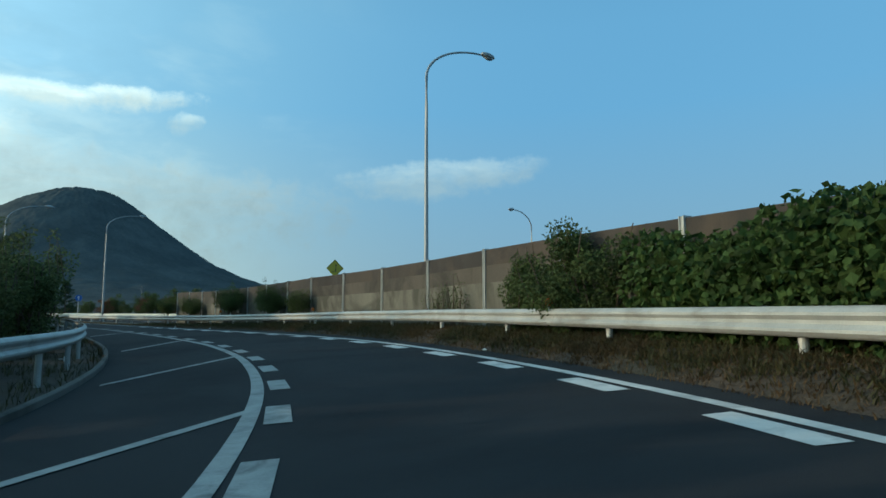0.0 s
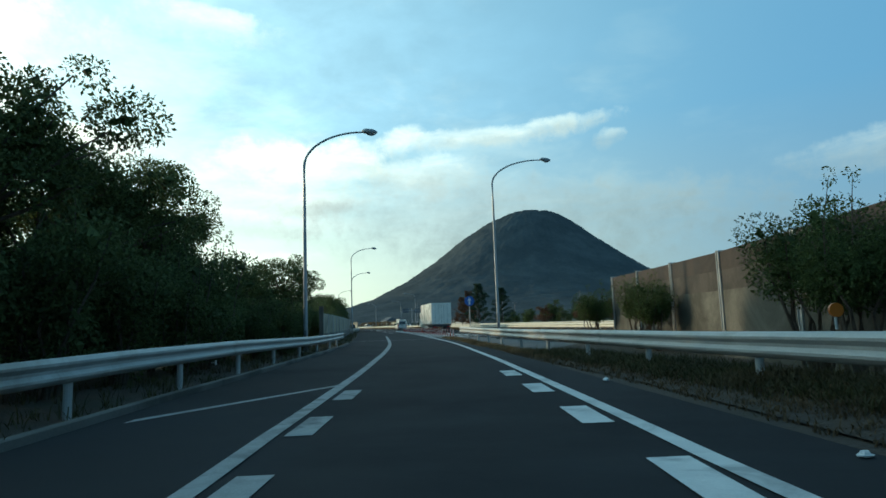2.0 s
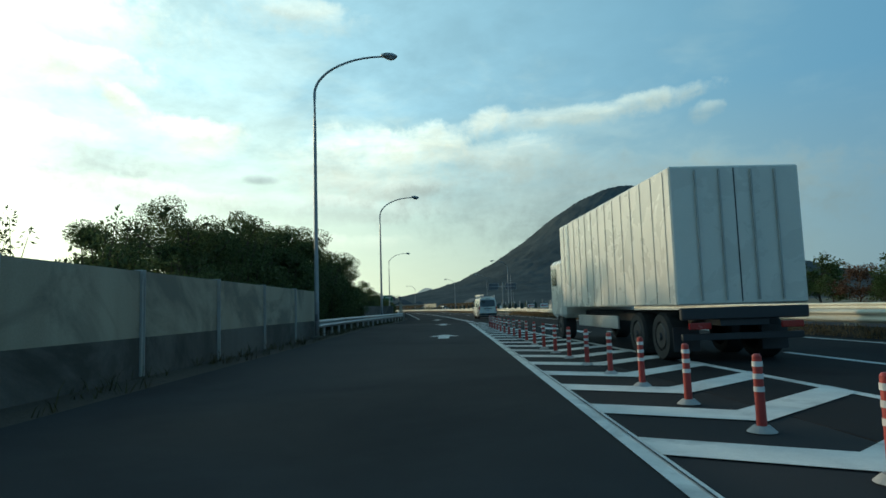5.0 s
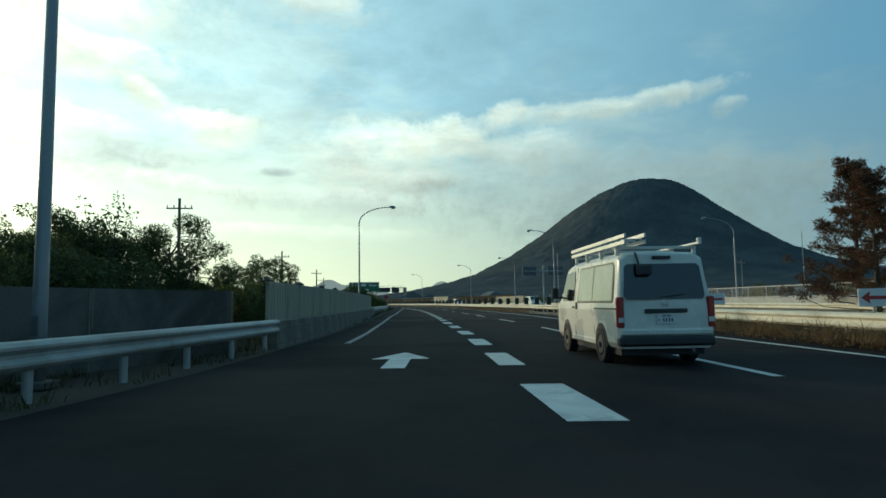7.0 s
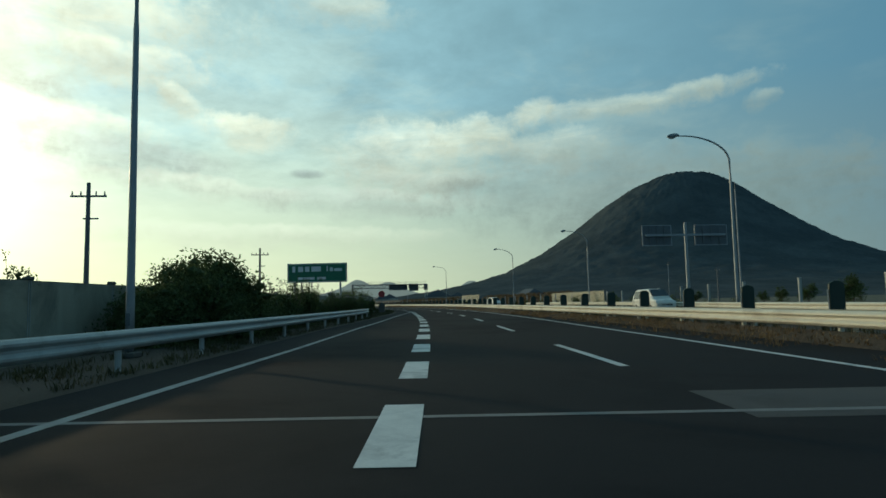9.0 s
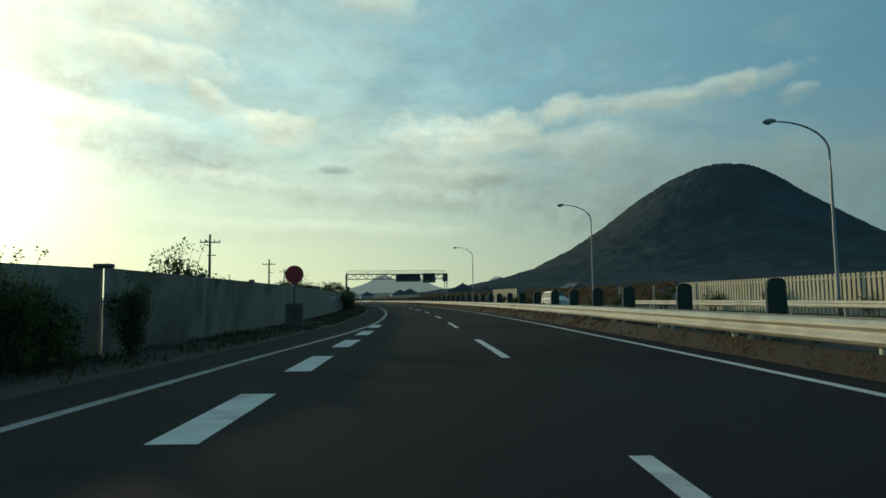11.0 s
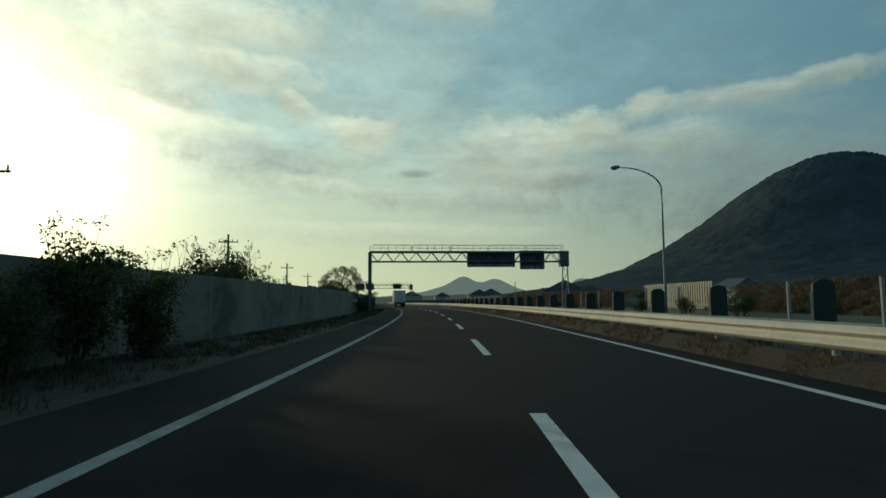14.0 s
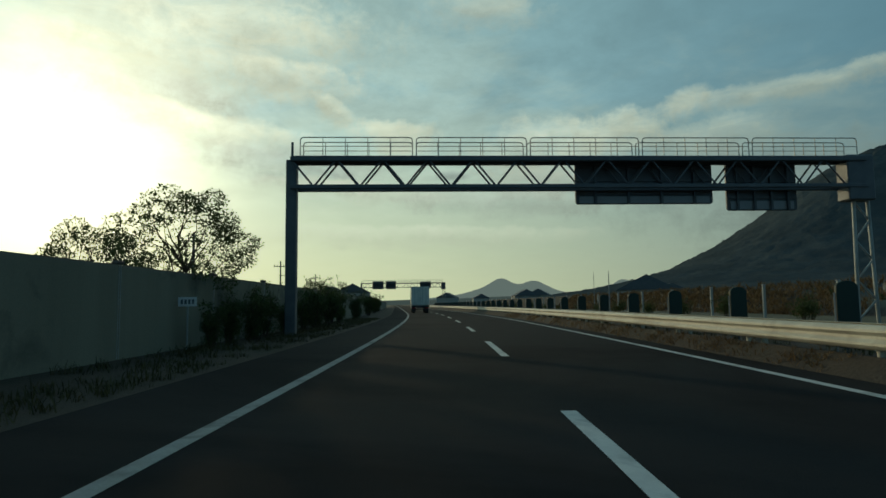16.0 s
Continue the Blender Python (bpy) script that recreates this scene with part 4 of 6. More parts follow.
# ================= gantries =================
def make_gantry(m, span, top, signs, label):
    """Two legs and a box truss across the road (x from 0 to span), with a walkway rail and sign backs."""
    root = empty("sign_gantry", m, label, "gantry")
    part("left_leg", box((0.42, 0.42, top), (0, 0, top / 2), bevel=0.03), STEEL_DARK, root)
    lo, hi = top - 1.12, top
    foot = lambda sd_, z: span - 0.1 + sd_ * (0.42 - 0.022 * z)
    for sd_ in (-1, 1):
        part("right_leg", rod((foot(sd_, 0), 0, 0), (foot(sd_, lo - 0.3), 0, lo - 0.3), 0.075, sides=12), ZINC, root, "pale tubular leg of the lattice mast")
    zs = [0.3 + k * (lo - 0.9) / 6 for k in range(7)]
    for k in range(6):
        sd_ = 1 if k % 2 else -1
        part("leg_brace", rod((foot(sd_, zs[k]), 0, zs[k]), (foot(-sd_, zs[k + 1]), 0, zs[k + 1]), 0.04, sides=8), ZINC, root)
    part("leg_head", box((1.15, 0.75, 1.9), (span - 0.25, 0, lo + 0.35), bevel=0.05), STEEL_DARK, root, "dark steel box joining truss and mast")
    for z, w in ((lo, 0.16), (hi, 0.20)):
        for y in (-0.35, 0.35):
            part("chord", box((span, w, w), (span / 2, y, z), bevel=0.02), STEEL_DARK, root)
    n = 26
    for y in (-0.35, 0.35):
        for k in range(n):
            a, b = span * k / n, span * (k + 1) / n
            za, zb = (lo, hi) if k % 2 else (hi, lo)
            part("brace", rod((a, y, za), (b, y, zb), 0.04, sides=6), STEEL_DARK, root)
    part("walkway", box((span, 0.62, 0.04), (span / 2, 0, hi + 0.12)), STEEL_DARK, root)
    w = (span - 0.6) / 5
    for k in range(5):
        x0, x1 = 0.3 + k * w + 0.08, 0.3 + (k + 1) * w - 0.08
        for y in (-0.38, 0.38):
            bm = bmesh.new()
            zt = hi + 0.86
            add_tube(bm, [(x0, y, hi + 0.1), (x0, y, zt - 0.12), (x0 + 0.04, y, zt - 0.03), (x0 + 0.14, y, zt), (x1 - 0.14, y, zt), (x1 - 0.04, y, zt - 0.03), (x1, y, zt - 0.12), (x1, y, hi + 0.1)], 0.022, 6)
            add_rod(bm, (x0, y, hi + 0.5), (x1, y, hi + 0.5), 0.015, sides=6)
            for j in range(1, 5):
                x = x0 + (x1 - x0) * j / 5
                add_rod(bm, (x, y, hi + 0.1), (x, y, zt), 0.015, sides=6)
            part("railing", bm, ZINC, root, "grey tubular walkway railing")
    for x0, x1, z0, z1 in signs:
        cx_, cz = (x0 + x1) / 2, (z0 + z1) / 2
        sg = part("sign_panel", plate([(cx_ + sx_ * ((x1 - x0) / 2 - 0.12) + 0.12 * math.cos(a), cz + sz_ * ((z1 - z0) / 2 - 0.12) + 0.12 * math.sin(a)) for sx_, sz_, a0 in ((1, 1, 0), (-1, 1, 90), (-1, -1, 180), (1, -1, 270)) for a in (radians(a0), radians(a0 + 30), radians(a0 + 60), radians(a0 + 90))], 0.51, 0.08), SIGN_BACK, root, "dark ribbed back of a road sign")
        part("lower_edge", box((x1 - x0 - 0.3, 0.02, (z1 - z0) * 0.15), (cx_, 0.49, z0 + (z1 - z0) * 0.10)), POLE_GREY, sg, "paler lower edge of the sign back")
        for j in range(3):
            part("rib", box((x1 - x0 - 0.1, 0.05, 0.09), (cx_, 0.48, z0 + (z1 - z0) * (0.24 + 0.3 * j))), STEEL_DARK, sg)
        for j in range(4):
            part("bracket", box((0.09, 0.12, z1 - z0), (x0 + (x1 - x0) * (0.14 + 0.24 * j), 0.42, cz)), STEEL_DARK, sg)
    part("top_post", rod((0, 0, top), (0, 0, top + 0.75), 0.05), STEEL_DARK, root)
    return root


SIGN_BACK = material("sign_back", (0.10, 0.11, 0.12), (0.15, 0.16, 0.17), 0.6, 1.0, 40.0, metal=0.2, bump=0.05)
make_gantry(at(391.5, -5.95, 0, 2.0), 23.6, 6.95, [(11.6, 17.45, 5.22, 7.08), (18.05, 21.1, 4.93, 7.22)], "grey steel sign gantry across the road with sign backs")
make_gantry(at(536, -13.0, 0, 0), 22.6, 6.95, [(3.0, 6.0, 5.4, 7.6), (6.6, 9.4, 5.4, 7.6), (16.0, 19.0, 5.6, 7.4)], "far grey steel sign gantry across the road")


# ================= road signs =================
def flat_material(name, c, rough=0.45):
    return material(name, tuple(v * 0.92 for v in c), c, rough, 2.0, 30.0, bump=0.0)


BLUE, WHITE, RED, YELLOW, BLACK, GREEN = (flat_material("sign_" + n_, c_) for n_, c_ in (
    ("blue", (0.02, 0.12, 0.42)), ("white", (0.72, 0.72, 0.70)), ("red", (0.42, 0.035, 0.03)), ("yellow", (0.55, 0.40, 0.03)), ("black", (0.02, 0.02, 0.02)), ("green", (0.016, 0.16, 0.085))))


ORANGE = flat_material("reflector_orange", (0.50, 0.13, 0.015), 0.3)


def disc(r, depth, at_, sides=40):
    bm = bmesh.new()
    bmesh.ops.create_cone(bm, cap_ends=True, segments=sides, radius1=r, radius2=r, depth=depth, matrix=Matrix.Translation(at_) @ pose(0, 0, 0, 90, 0, 0))
    return bm


# blue round sign with an upright arrow
root = empty("direction_sign", at(84.1, 3.8, 0, 3), "blue round road sign with a white upward arrow", "road sign")
part("post", rod((0, 0, -0.2), (0, 0, 3.0), 0.035), ZINC, root)
d_ = part("sign_disc", disc(0.36, 0.02, (0, -0.05, 2.68)), BLUE, root, "blue round sign plate")
part("rim", plate([(0.36 * math.cos(a), 2.68 + 0.36 * math.sin(a)) for a in np.linspace(0, 2 * math.pi, 40, endpoint=False)], -0.045, 0.004), WHITE, d_)
part("arrow", plate([(-0.055, 2.43), (0.055, 2.43), (0.055, 2.73), (0.15, 2.70), (0.0, 2.95), (-0.15, 2.70), (-0.055, 2.73)], -0.068), WHITE, d_)

# yellow warning diamond above the wall
root = empty("warning_sign", at(34.3, 6.5, 0, -6), "yellow diamond warning sign with a black arrow", "road sign")
part("post", rod((0, 0, 0), (0, 0, 3.70), 0.035), ZINC, root)
d_ = part("sign_plate", plate([(0, 2.800), (0.49, 3.290), (0, 3.780), (-0.49, 3.290)], -0.06, 0.02), YELLOW, root)
part("border", plate([(0, 2.830), (0.46, 3.290), (0, 3.750), (-0.46, 3.290), (-0.435, 3.290), (0, 3.725), (0.435, 3.290), (0, 2.855)], -0.066, 0.004), BLACK, d_)
part("arrow", plate([(-0.20, 3.100), (0.0, 3.160), (0.03, 3.240), (0.03, 3.420), (0.0, 3.420), (0.05, 3.540), (0.10, 3.420), (0.07, 3.420), (0.07, 3.080), (0.03, 3.080), (0.02, 3.130), (-0.18, 3.070)], -0.068), BLACK, d_)

# orange reflectors standing on the rail
for s_ in (14.4, 32.6, 46.6):
    root = empty("reflector", at(s_, rail_rr(s_) + 0.05, 0.90, 0), "round orange reflector on the guard rail", "reflector", "rail reflectors")
    part("stem", rod((0, 0, -0.02), (0, 0, 0.14), 0.018, sides=8), ZINC, root)
    part("lens", disc(0.085, 0.035, (0, -0.02, 0.21), 20), ORANGE, root, "orange lens")

# green board beside the merging lane
root = empty("guide_sign", at(246.6, -10.0, 0, -4), "green motorway guide sign on two posts with white writing", "road sign")
for x in (-1.8, 1.8):
    part("post", rod((x, 0, -0.6), (x, 0, 4.3), 0.08), ZINC, root)
d_ = part("board", box((4.7, 0.06, 1.5), (0, -0.12, 3.65), bevel=0.015), GREEN, root, "green sign board")
part("border", plate([(-2.3, 2.95), (2.3, 2.95), (2.3, 4.35), (-2.3, 4.35), (-2.3, 4.31), (2.26, 4.31), (2.26, 2.99), (-2.26, 2.99), (-2.26, 4.30), (-2.3, 4.30)], -0.155, 0.003), WHITE, d_)
for x0, x1, z0, z1 in ((-1.95, -1.72, 3.72, 4.18), (-1.5, -1.1, 3.75, 4.15), (-0.95, -0.6, 3.75, 4.15), (-0.45, 0.3, 3.75, 4.15), (0.75, 0.85, 3.75, 4.15), (1.0, 1.25, 3.75, 4.05), (1.35, 1.95, 3.75, 3.98), (-1.5, -0.2, 3.12, 3.32), (0.0, 0.7, 3.12, 3.32)):
    part("lettering", plate([(x0, z0), (x1, z0), (x1, z1), (x0, z1)], -0.158), WHITE, d_)

# twin boards seen from behind over the median
root = empty("information_sign", at(242.0, 17.3, 0, 4), "twin dark sign boards seen from behind on one pole", "road sign")
part("pole", rod((0, 0, -0.2), (0, 0, 6.50), 0.13, 0.10), POLE_GREY, root)
part("cross_arm", box((6.0, 0.14, 0.16), (0, 0, 5.60)), POLE_GREY, root)
for x0, x1 in ((-3.2, -1.0), (0.75, 3.2)):
    b_ = part("board", box((x1 - x0, 0.08, 1.5), ((x0 + x1) / 2, 0.15, 5.60), bevel=0.02), SIGN_BACK, root)
    fr = [(x0, 4.85), (x1, 4.85), (x1, 6.35), (x0, 6.35)]
    part("frame", plate([(x0, 4.85), (x1, 4.85), (x1, 6.35), (x0, 6.35), (x0, 6.30), (x1 - 0.06, 6.29), (x1 - 0.06, 4.91), (x0 + 0.06, 4.91), (x0 + 0.06, 6.28), (x0, 6.28)], 0.10, 0.01), POLE_GREY, b_)
    for j in range(3):
        part("rib", box((0.08, 0.06, 1.4), (x0 + (x1 - x0) * (0.25 + 0.25 * j), 0.09, 5.60)), STEEL_DARK, b_)

# round red disc on a post at the wall
root = empty("round_sign", at(275.9, -6.2, 0, 6), "dark red round sign on a concrete plinth", "road sign")
part("plinth", box((0.75, 0.5, 1.05), (0, 0, 0.5), bevel=0.03), CONCRETE, root)
part("post", rod((0, 0, 1.0), (0, 0, 2.3), 0.05), STEEL_DARK, root)
part("sign_disc", disc(0.41, 0.05, (0, -0.07, 2.32)), RED, root)

# arrow boards on the median rail
for s in (148.8, 155.6, 163.6, 172.0):
    root = empty("arrow_board", at(s, rail_m(s) + 0.25, 0, -4, main_place if s < JOIN else place), "white board with a red arrow on the median rail", "road sign", "arrow boards")
    part("stand", rod((0, 0.06, -0.1), (0, 0.06, 1.24), 0.03), ZINC, root)
    b_ = part("board", box((0.74, 0.03, 0.40), (0, -0.02, 1.10), bevel=0.006), WHITE, root)
    part("arrow", plate([(-0.32, 1.10), (-0.12, 1.24), (-0.14, 1.14), (0.30, 1.14), (0.30, 1.06), (-0.14, 1.06), (-0.12, 0.96)], -0.042), RED, b_)

# small white plates on the verge
for s, d, z in ((303.0, -7.25, 1.35), (384.5, -7.2, 1.30)):
    root = empty("distance_plate", at(s, d, 0, 8), "small white plate with dark figures beside the wall", "road sign")
    part("post", rod((0, 0.03, -0.1), (0, 0.03, z + 0.1), 0.025), ZINC, root)
    b_ = part("board", box((0.50, 0.02, 0.26), (0, 0, z), bevel=0.004), WHITE, root)
    for j in range(4):
        part("figure", box((0.06, 0.006, 0.13), (-0.15 + 0.1 * j, -0.014, z)), STEEL_DARK, b_)

# rail reflectors
for s in np.arange(6, 78, 12.0):
    root = empty("rail_reflector", at(s, rail_ll(s) + 0.09, 0.42), "small white reflector plate on the guard rail post", "reflector", "rail reflectors")
    part("plate", box((0.02, 0.05, 0.11), (0, 0, 0), bevel=0.005), WHITE, root)
    part("bracket", box((0.10, 0.03, 0.03), (-0.06, 0, 0)), ZINC, root)

# ================= red and white marker posts =================
proto = None
RUBBER_RED = material("red_rubber", (0.36, 0.035, 0.03), (0.48, 0.05, 0.04), 0.5, 4.0, 40.0, bump=0.05, stain=(0.28, 0.06, 0.05))
FOIL = material("white_foil", (0.60, 0.58, 0.56), (0.72, 0.70, 0.68), 0.4, 6.0, 50.0, bump=0.0)
post_d = curve([(88, 3.0), (110, 2.45), (130, 2.0), (137, 1.95)])
for s in np.arange(136.4, 88, -1.55):
    m = at(s, post_d(s) + 0.05, 0.01)
    if proto is None:
        proto = empty("marker_post", m, "red flexible marker post with white bands", "marker post", "marker posts")
        bm = bmesh.new()
        bmesh.ops.create_cone(bm, cap_ends=True, segments=18, radius1=0.125, radius2=0.07, depth=0.05, matrix=Matrix.Translation((0, 0, 0.025)))
        part("foot", bm, material("grey_rubber", (0.30, 0.29, 0.28), (0.4, 0.39, 0.37), 0.8, 5.0, 40.0), proto)
        bm = rod((0, 0, 0.05), (0, 0, 0.64), 0.043, 0.038, 16)
        add_rod(bm, (0, 0, 0.64), (0, 0, 0.66), 0.038, 0.025, 16)
        part("tube", bm, RUBBER_RED, proto, smooth=False)
        for z in (0.36, 0.47, 0.575):
            part("band", rod((0, 0, z - 0.022), (0, 0, z + 0.022), 0.0445, 0.0435, 16), FOIL, proto)
    else:
        copy_thing(proto, m)

# ================= utility poles =================
INSUL = material("porcelain", (0.22, 0.21, 0.2), (0.3, 0.29, 0.28), 0.3, 5.0, 40.0, bump=0.0)


def make_utility_pole(m, h):
    root = empty("utility_pole", m, "grey concrete utility pole with crossarms", "utility pole", "utility poles")
    part("pole", rod((0, 0, -1), (0, 0, h), 0.16, 0.10, 12), STEEL_DARK, root)
    part("crossarm", box((1.9, 0.09, 0.10), (0, 0, h - 0.75)), STEEL_DARK, root)
    part("crossarm", box((0.8, 0.08, 0.08), (0.15, 0, h - 2.0)), STEEL_DARK, root)
    for x in (-0.85, -0.4, 0.4, 0.85):
        part("insulator", rod((x, 0, h - 0.7), (x, 0, h - 0.48), 0.05, 0.035, 8), INSUL, root)
    return root


for s, d, h in ((196, -19.5, 9.2), (231.6, -19.8, 8.15), (268, -19.5, 7.6), (309, -19.3, 7.6), (344.7, -18.7, 7.45), (380.2, -19.2, 7.85), (418.6, -19.8, 7.35), (456, -20, 7.5), (494, -20, 7.5)):
    make_utility_pole(at(s, d, 0, 6), h)
for s, d, h in ((262, 62, 8.5), (330, 75, 8.0), (205, 60, 9.0)):
    make_utility_pole(at(s, d, 0, 20), h)
# thin masts over the fields and the far pylon mast
for s, d, h, r in ((236.0, 18.0, 7.8, 0.06), (262, 24.5, 4.6, 0.05), (215, 40, 8.0, 0.06), (440, 22, 4.6, 0.08), (470, 30, 6.0, 0.06)):
    root = empty("mast", at(s, d), "thin grey steel mast in the field", "mast", "masts")
    part("pole", rod((0, 0, -0.5), (0, 0, h), r, r * 0.6, 8), POLE_GREY, root)
    part("tip", rod((0, 0, h), (0, 0, h + 0.4), 0.02, 0.01, 6), STEEL_DARK, root)

# ================= anti-glare boards, fences =================
PLAIN_WHITE = material("whitewashed_concrete", (0.34, 0.335, 0.31), (0.48, 0.47, 0.44), 0.85, 1.5, 30.0, bump=0.2, stain=(0.2, 0.19, 0.17), streak=True)
GREEN_BOARD = material("green_board", (0.010, 0.030, 0.022), (0.018, 0.045, 0.032), 0.55, 1.5, 40.0, bump=0.05)
proto = None
for k in range(84):
    s = float(np.interp(k, (0, 5, 9, 19, 22, 24, 26, 30, 35, 85), (182.0, 206.9, 224.5, 270.6, 282.2, 291.3, 300.0, 317.5, 339.5, 559.5)))
    m = at(s, rail_m(s) + curve([(182, 2.45), (206, 2.45), (225, 2.3), (270, 1.4), (1500, 1.4)])(s), 0, 6)
    if proto is None:
        proto = empty("glare_board", m, "dark green round-topped anti-glare board", "glare board", "glare boards")
        p_ = [(-0.23, 0.22), (0.23, 0.22), (0.23, 1.38)] + [(0.23 * math.cos(a), 1.38 + 0.13 * math.sin(a)) for a in np.linspace(0.2, math.pi - 0.2, 12)] + [(-0.23, 1.38)]
        part("board", plate(p_, -0.03, 0.06), GREEN_BOARD, proto)
        part("post", rod((0, 0.05, -0.3), (0, 0.05, 1.1), 0.03, sides=8), STEEL_DARK, proto)
        part("side_post", rod((-0.255, 0.0, -0.3), (-0.255, 0.0, 1.28), 0.016, sides=8), POLE_GREY, proto, "thin pale steel edge post")
    else:
        copy_thing(proto, m)
proto = None
for s in np.arange(200, 560, 6.3):
    m = at(s, far_edge(s) + 2.2, -0.1)
    if proto is None:
        proto = empty("fence_post", m, "white concrete fence post beyond the carriageway", "fence post", "fence posts")
        part("post", box((0.15, 0.15, 2.2), (0, 0, 1.0), bevel=0.02), PLAIN_WHITE, proto)
        part("cap", box((0.18, 0.18, 0.06), (0, 0, 2.12), bevel=0.02), PLAIN_WHITE, proto)
    else:
        copy_thing(proto, m)


def slat_fence(s0, s1, d, h, mat, label, pitch=0.35, fill=0.62):
    root = empty("slat_fence", at(s0, d), label, "fence")
    a, b = place(s0, d), place(s1, d)
    L = (b - a).length
    way = (b - a).normalized()
    turn = math.atan2(way.y, way.x)
    base = Matrix.Translation(a) @ Matrix.Rotation(turn, 4, "Z")
    for z in (0.5, h - 0.25):
        ob = hang(part("rail", box((L, 0.05, 0.08), (L / 2, 0.05, z)), mat), root)
        ob.matrix_basis = base
    me = None
    for k in range(int(L / pitch)):
        if me is None:
            ob = part("slat", box((pitch * fill, 0.03, h), (0, 0, h / 2), bevel=0.004), mat)
            me = ob.data
        else:
            ob = new("slat", me)
        hang(ob, root)
        ob.matrix_basis = base @ Matrix.Translation((k * pitch, 0, 0))
    return root


CREAM = flat_material("cream_fence", (0.52, 0.47, 0.33), 0.7)
slat_fence(276, 298.5, 22.4, 2.2, CREAM, "cream slatted screen fence beyond the carriageway")
slat_fence(389, 408, 34, 3.3, CREAM, "pale slatted screen fence beyond the far carriageway", 0.6)
slat_fence(100, 127, 34, 2.0, STEEL_DARK, "grey mesh-like slatted fence in the field", 0.4, 0.3)


def parapet_fence(s0, s1, off, base_h, top):
    """A pale concrete parapet with a light wire screen between posts."""
    root = empty("parapet_fence", at(s0, off(s0)), "pale concrete parapet with a grey wire screen", "fence")
    hang(sweep("parapet", s0, s1, [(-0.14, -0.4), (-0.12, base_h - 0.03), (-0.09, base_h), (0.09, base_h), (0.12, base_h - 0.03), (0.14, -0.4)], off, PLAIN_WHITE), root)
    for z in (base_h + 0.06, top):
        hang(sweep("rail", s0, s1, [(-0.025, z - 0.025), (-0.025, z + 0.025), (0.025, z + 0.025), (0.025, z - 0.025)], off, POLE_GREY), root)
    me = None
    for s in np.arange(s0 + 0.05, s1, 2.3):
        ob = new("post", me) if me else part("post", rod((0, 0, base_h - 0.05), (0, 0, top + 0.04), 0.035, sides=8), POLE_GREY)
        me = ob.data
        hang(ob, root)
        ob.matrix_basis = at(s, off(s))
    vs_, fs_ = [], []
    for s in np.arange(s0 + 0.1, s1, 0.1):
        i = len(vs_)
        vs_ += [place(s - 0.008, off(s), base_h), place(s + 0.008, off(s), base_h), place(s + 0.008, off(s), top), place(s - 0.008, off(s), top)]
        fs_.append((i, i + 1, i + 2, i + 3))
    hang(mesh_object("wire_screen", vs_, fs_, POLE_GREY), root)


parapet_fence(172, 217, lambda s: 21.7, 1.1, 1.85)


# ================= plants =================
def leaf_material(name, a, b, c):
    return material(name, a, b, 0.75, 0.7, 9.0, bump=0.0, stain=c, random_tint=0.45, transmit=0.35, spec=0.2)


LEAF_DARK = leaf_material("dark_leaf", (0.058, 0.082, 0.032), (0.105, 0.135, 0.05), (0.08, 0.10, 0.036))
LEAF_MID = leaf_material("leaf", (0.045, 0.070, 0.025), (0.085, 0.122, 0.040), (0.075, 0.090, 0.030))
LEAF_BRIGHT = leaf_material("vine_leaf", (0.034, 0.066, 0.019), (0.062, 0.108, 0.030), (0.05, 0.076, 0.023))
LEAF_BROWN = leaf_material("brown_needle", (0.10, 0.05, 0.03), (0.16, 0.085, 0.05), (0.07, 0.045, 0.025))
LEAF_PINE = leaf_material("pine_needle", (0.023, 0.046, 0.026), (0.046, 0.080, 0.041), (0.029, 0.043, 0.022))
STRAW = leaf_material("dry_grass", (0.16, 0.10, 0.05), (0.27, 0.175, 0.085), (0.10, 0.065, 0.034))
GRASS = leaf_material("green_grass", (0.046, 0.047, 0.021), (0.084, 0.078, 0.034), (0.095, 0.066, 0.034))
# darker copy of the dry grass, with the ramp verge's shadow put into its colour
STRAW_SHADED = leaf_material("shaded_dry_grass", (0.080, 0.056, 0.031), (0.138, 0.092, 0.049), (0.06, 0.043, 0.026))


OCTA = [(1, 0, 0), (-1, 0, 0), (0, 1, 0), (0, -1, 0), (0, 0, 1), (0, 0, -1)]
OCTA_F = [(0, 2, 4), (2, 1, 4), (1, 3, 4), (3, 0, 4), (2, 0, 5), (1, 2, 5), (3, 1, 5), (0, 3, 5)]


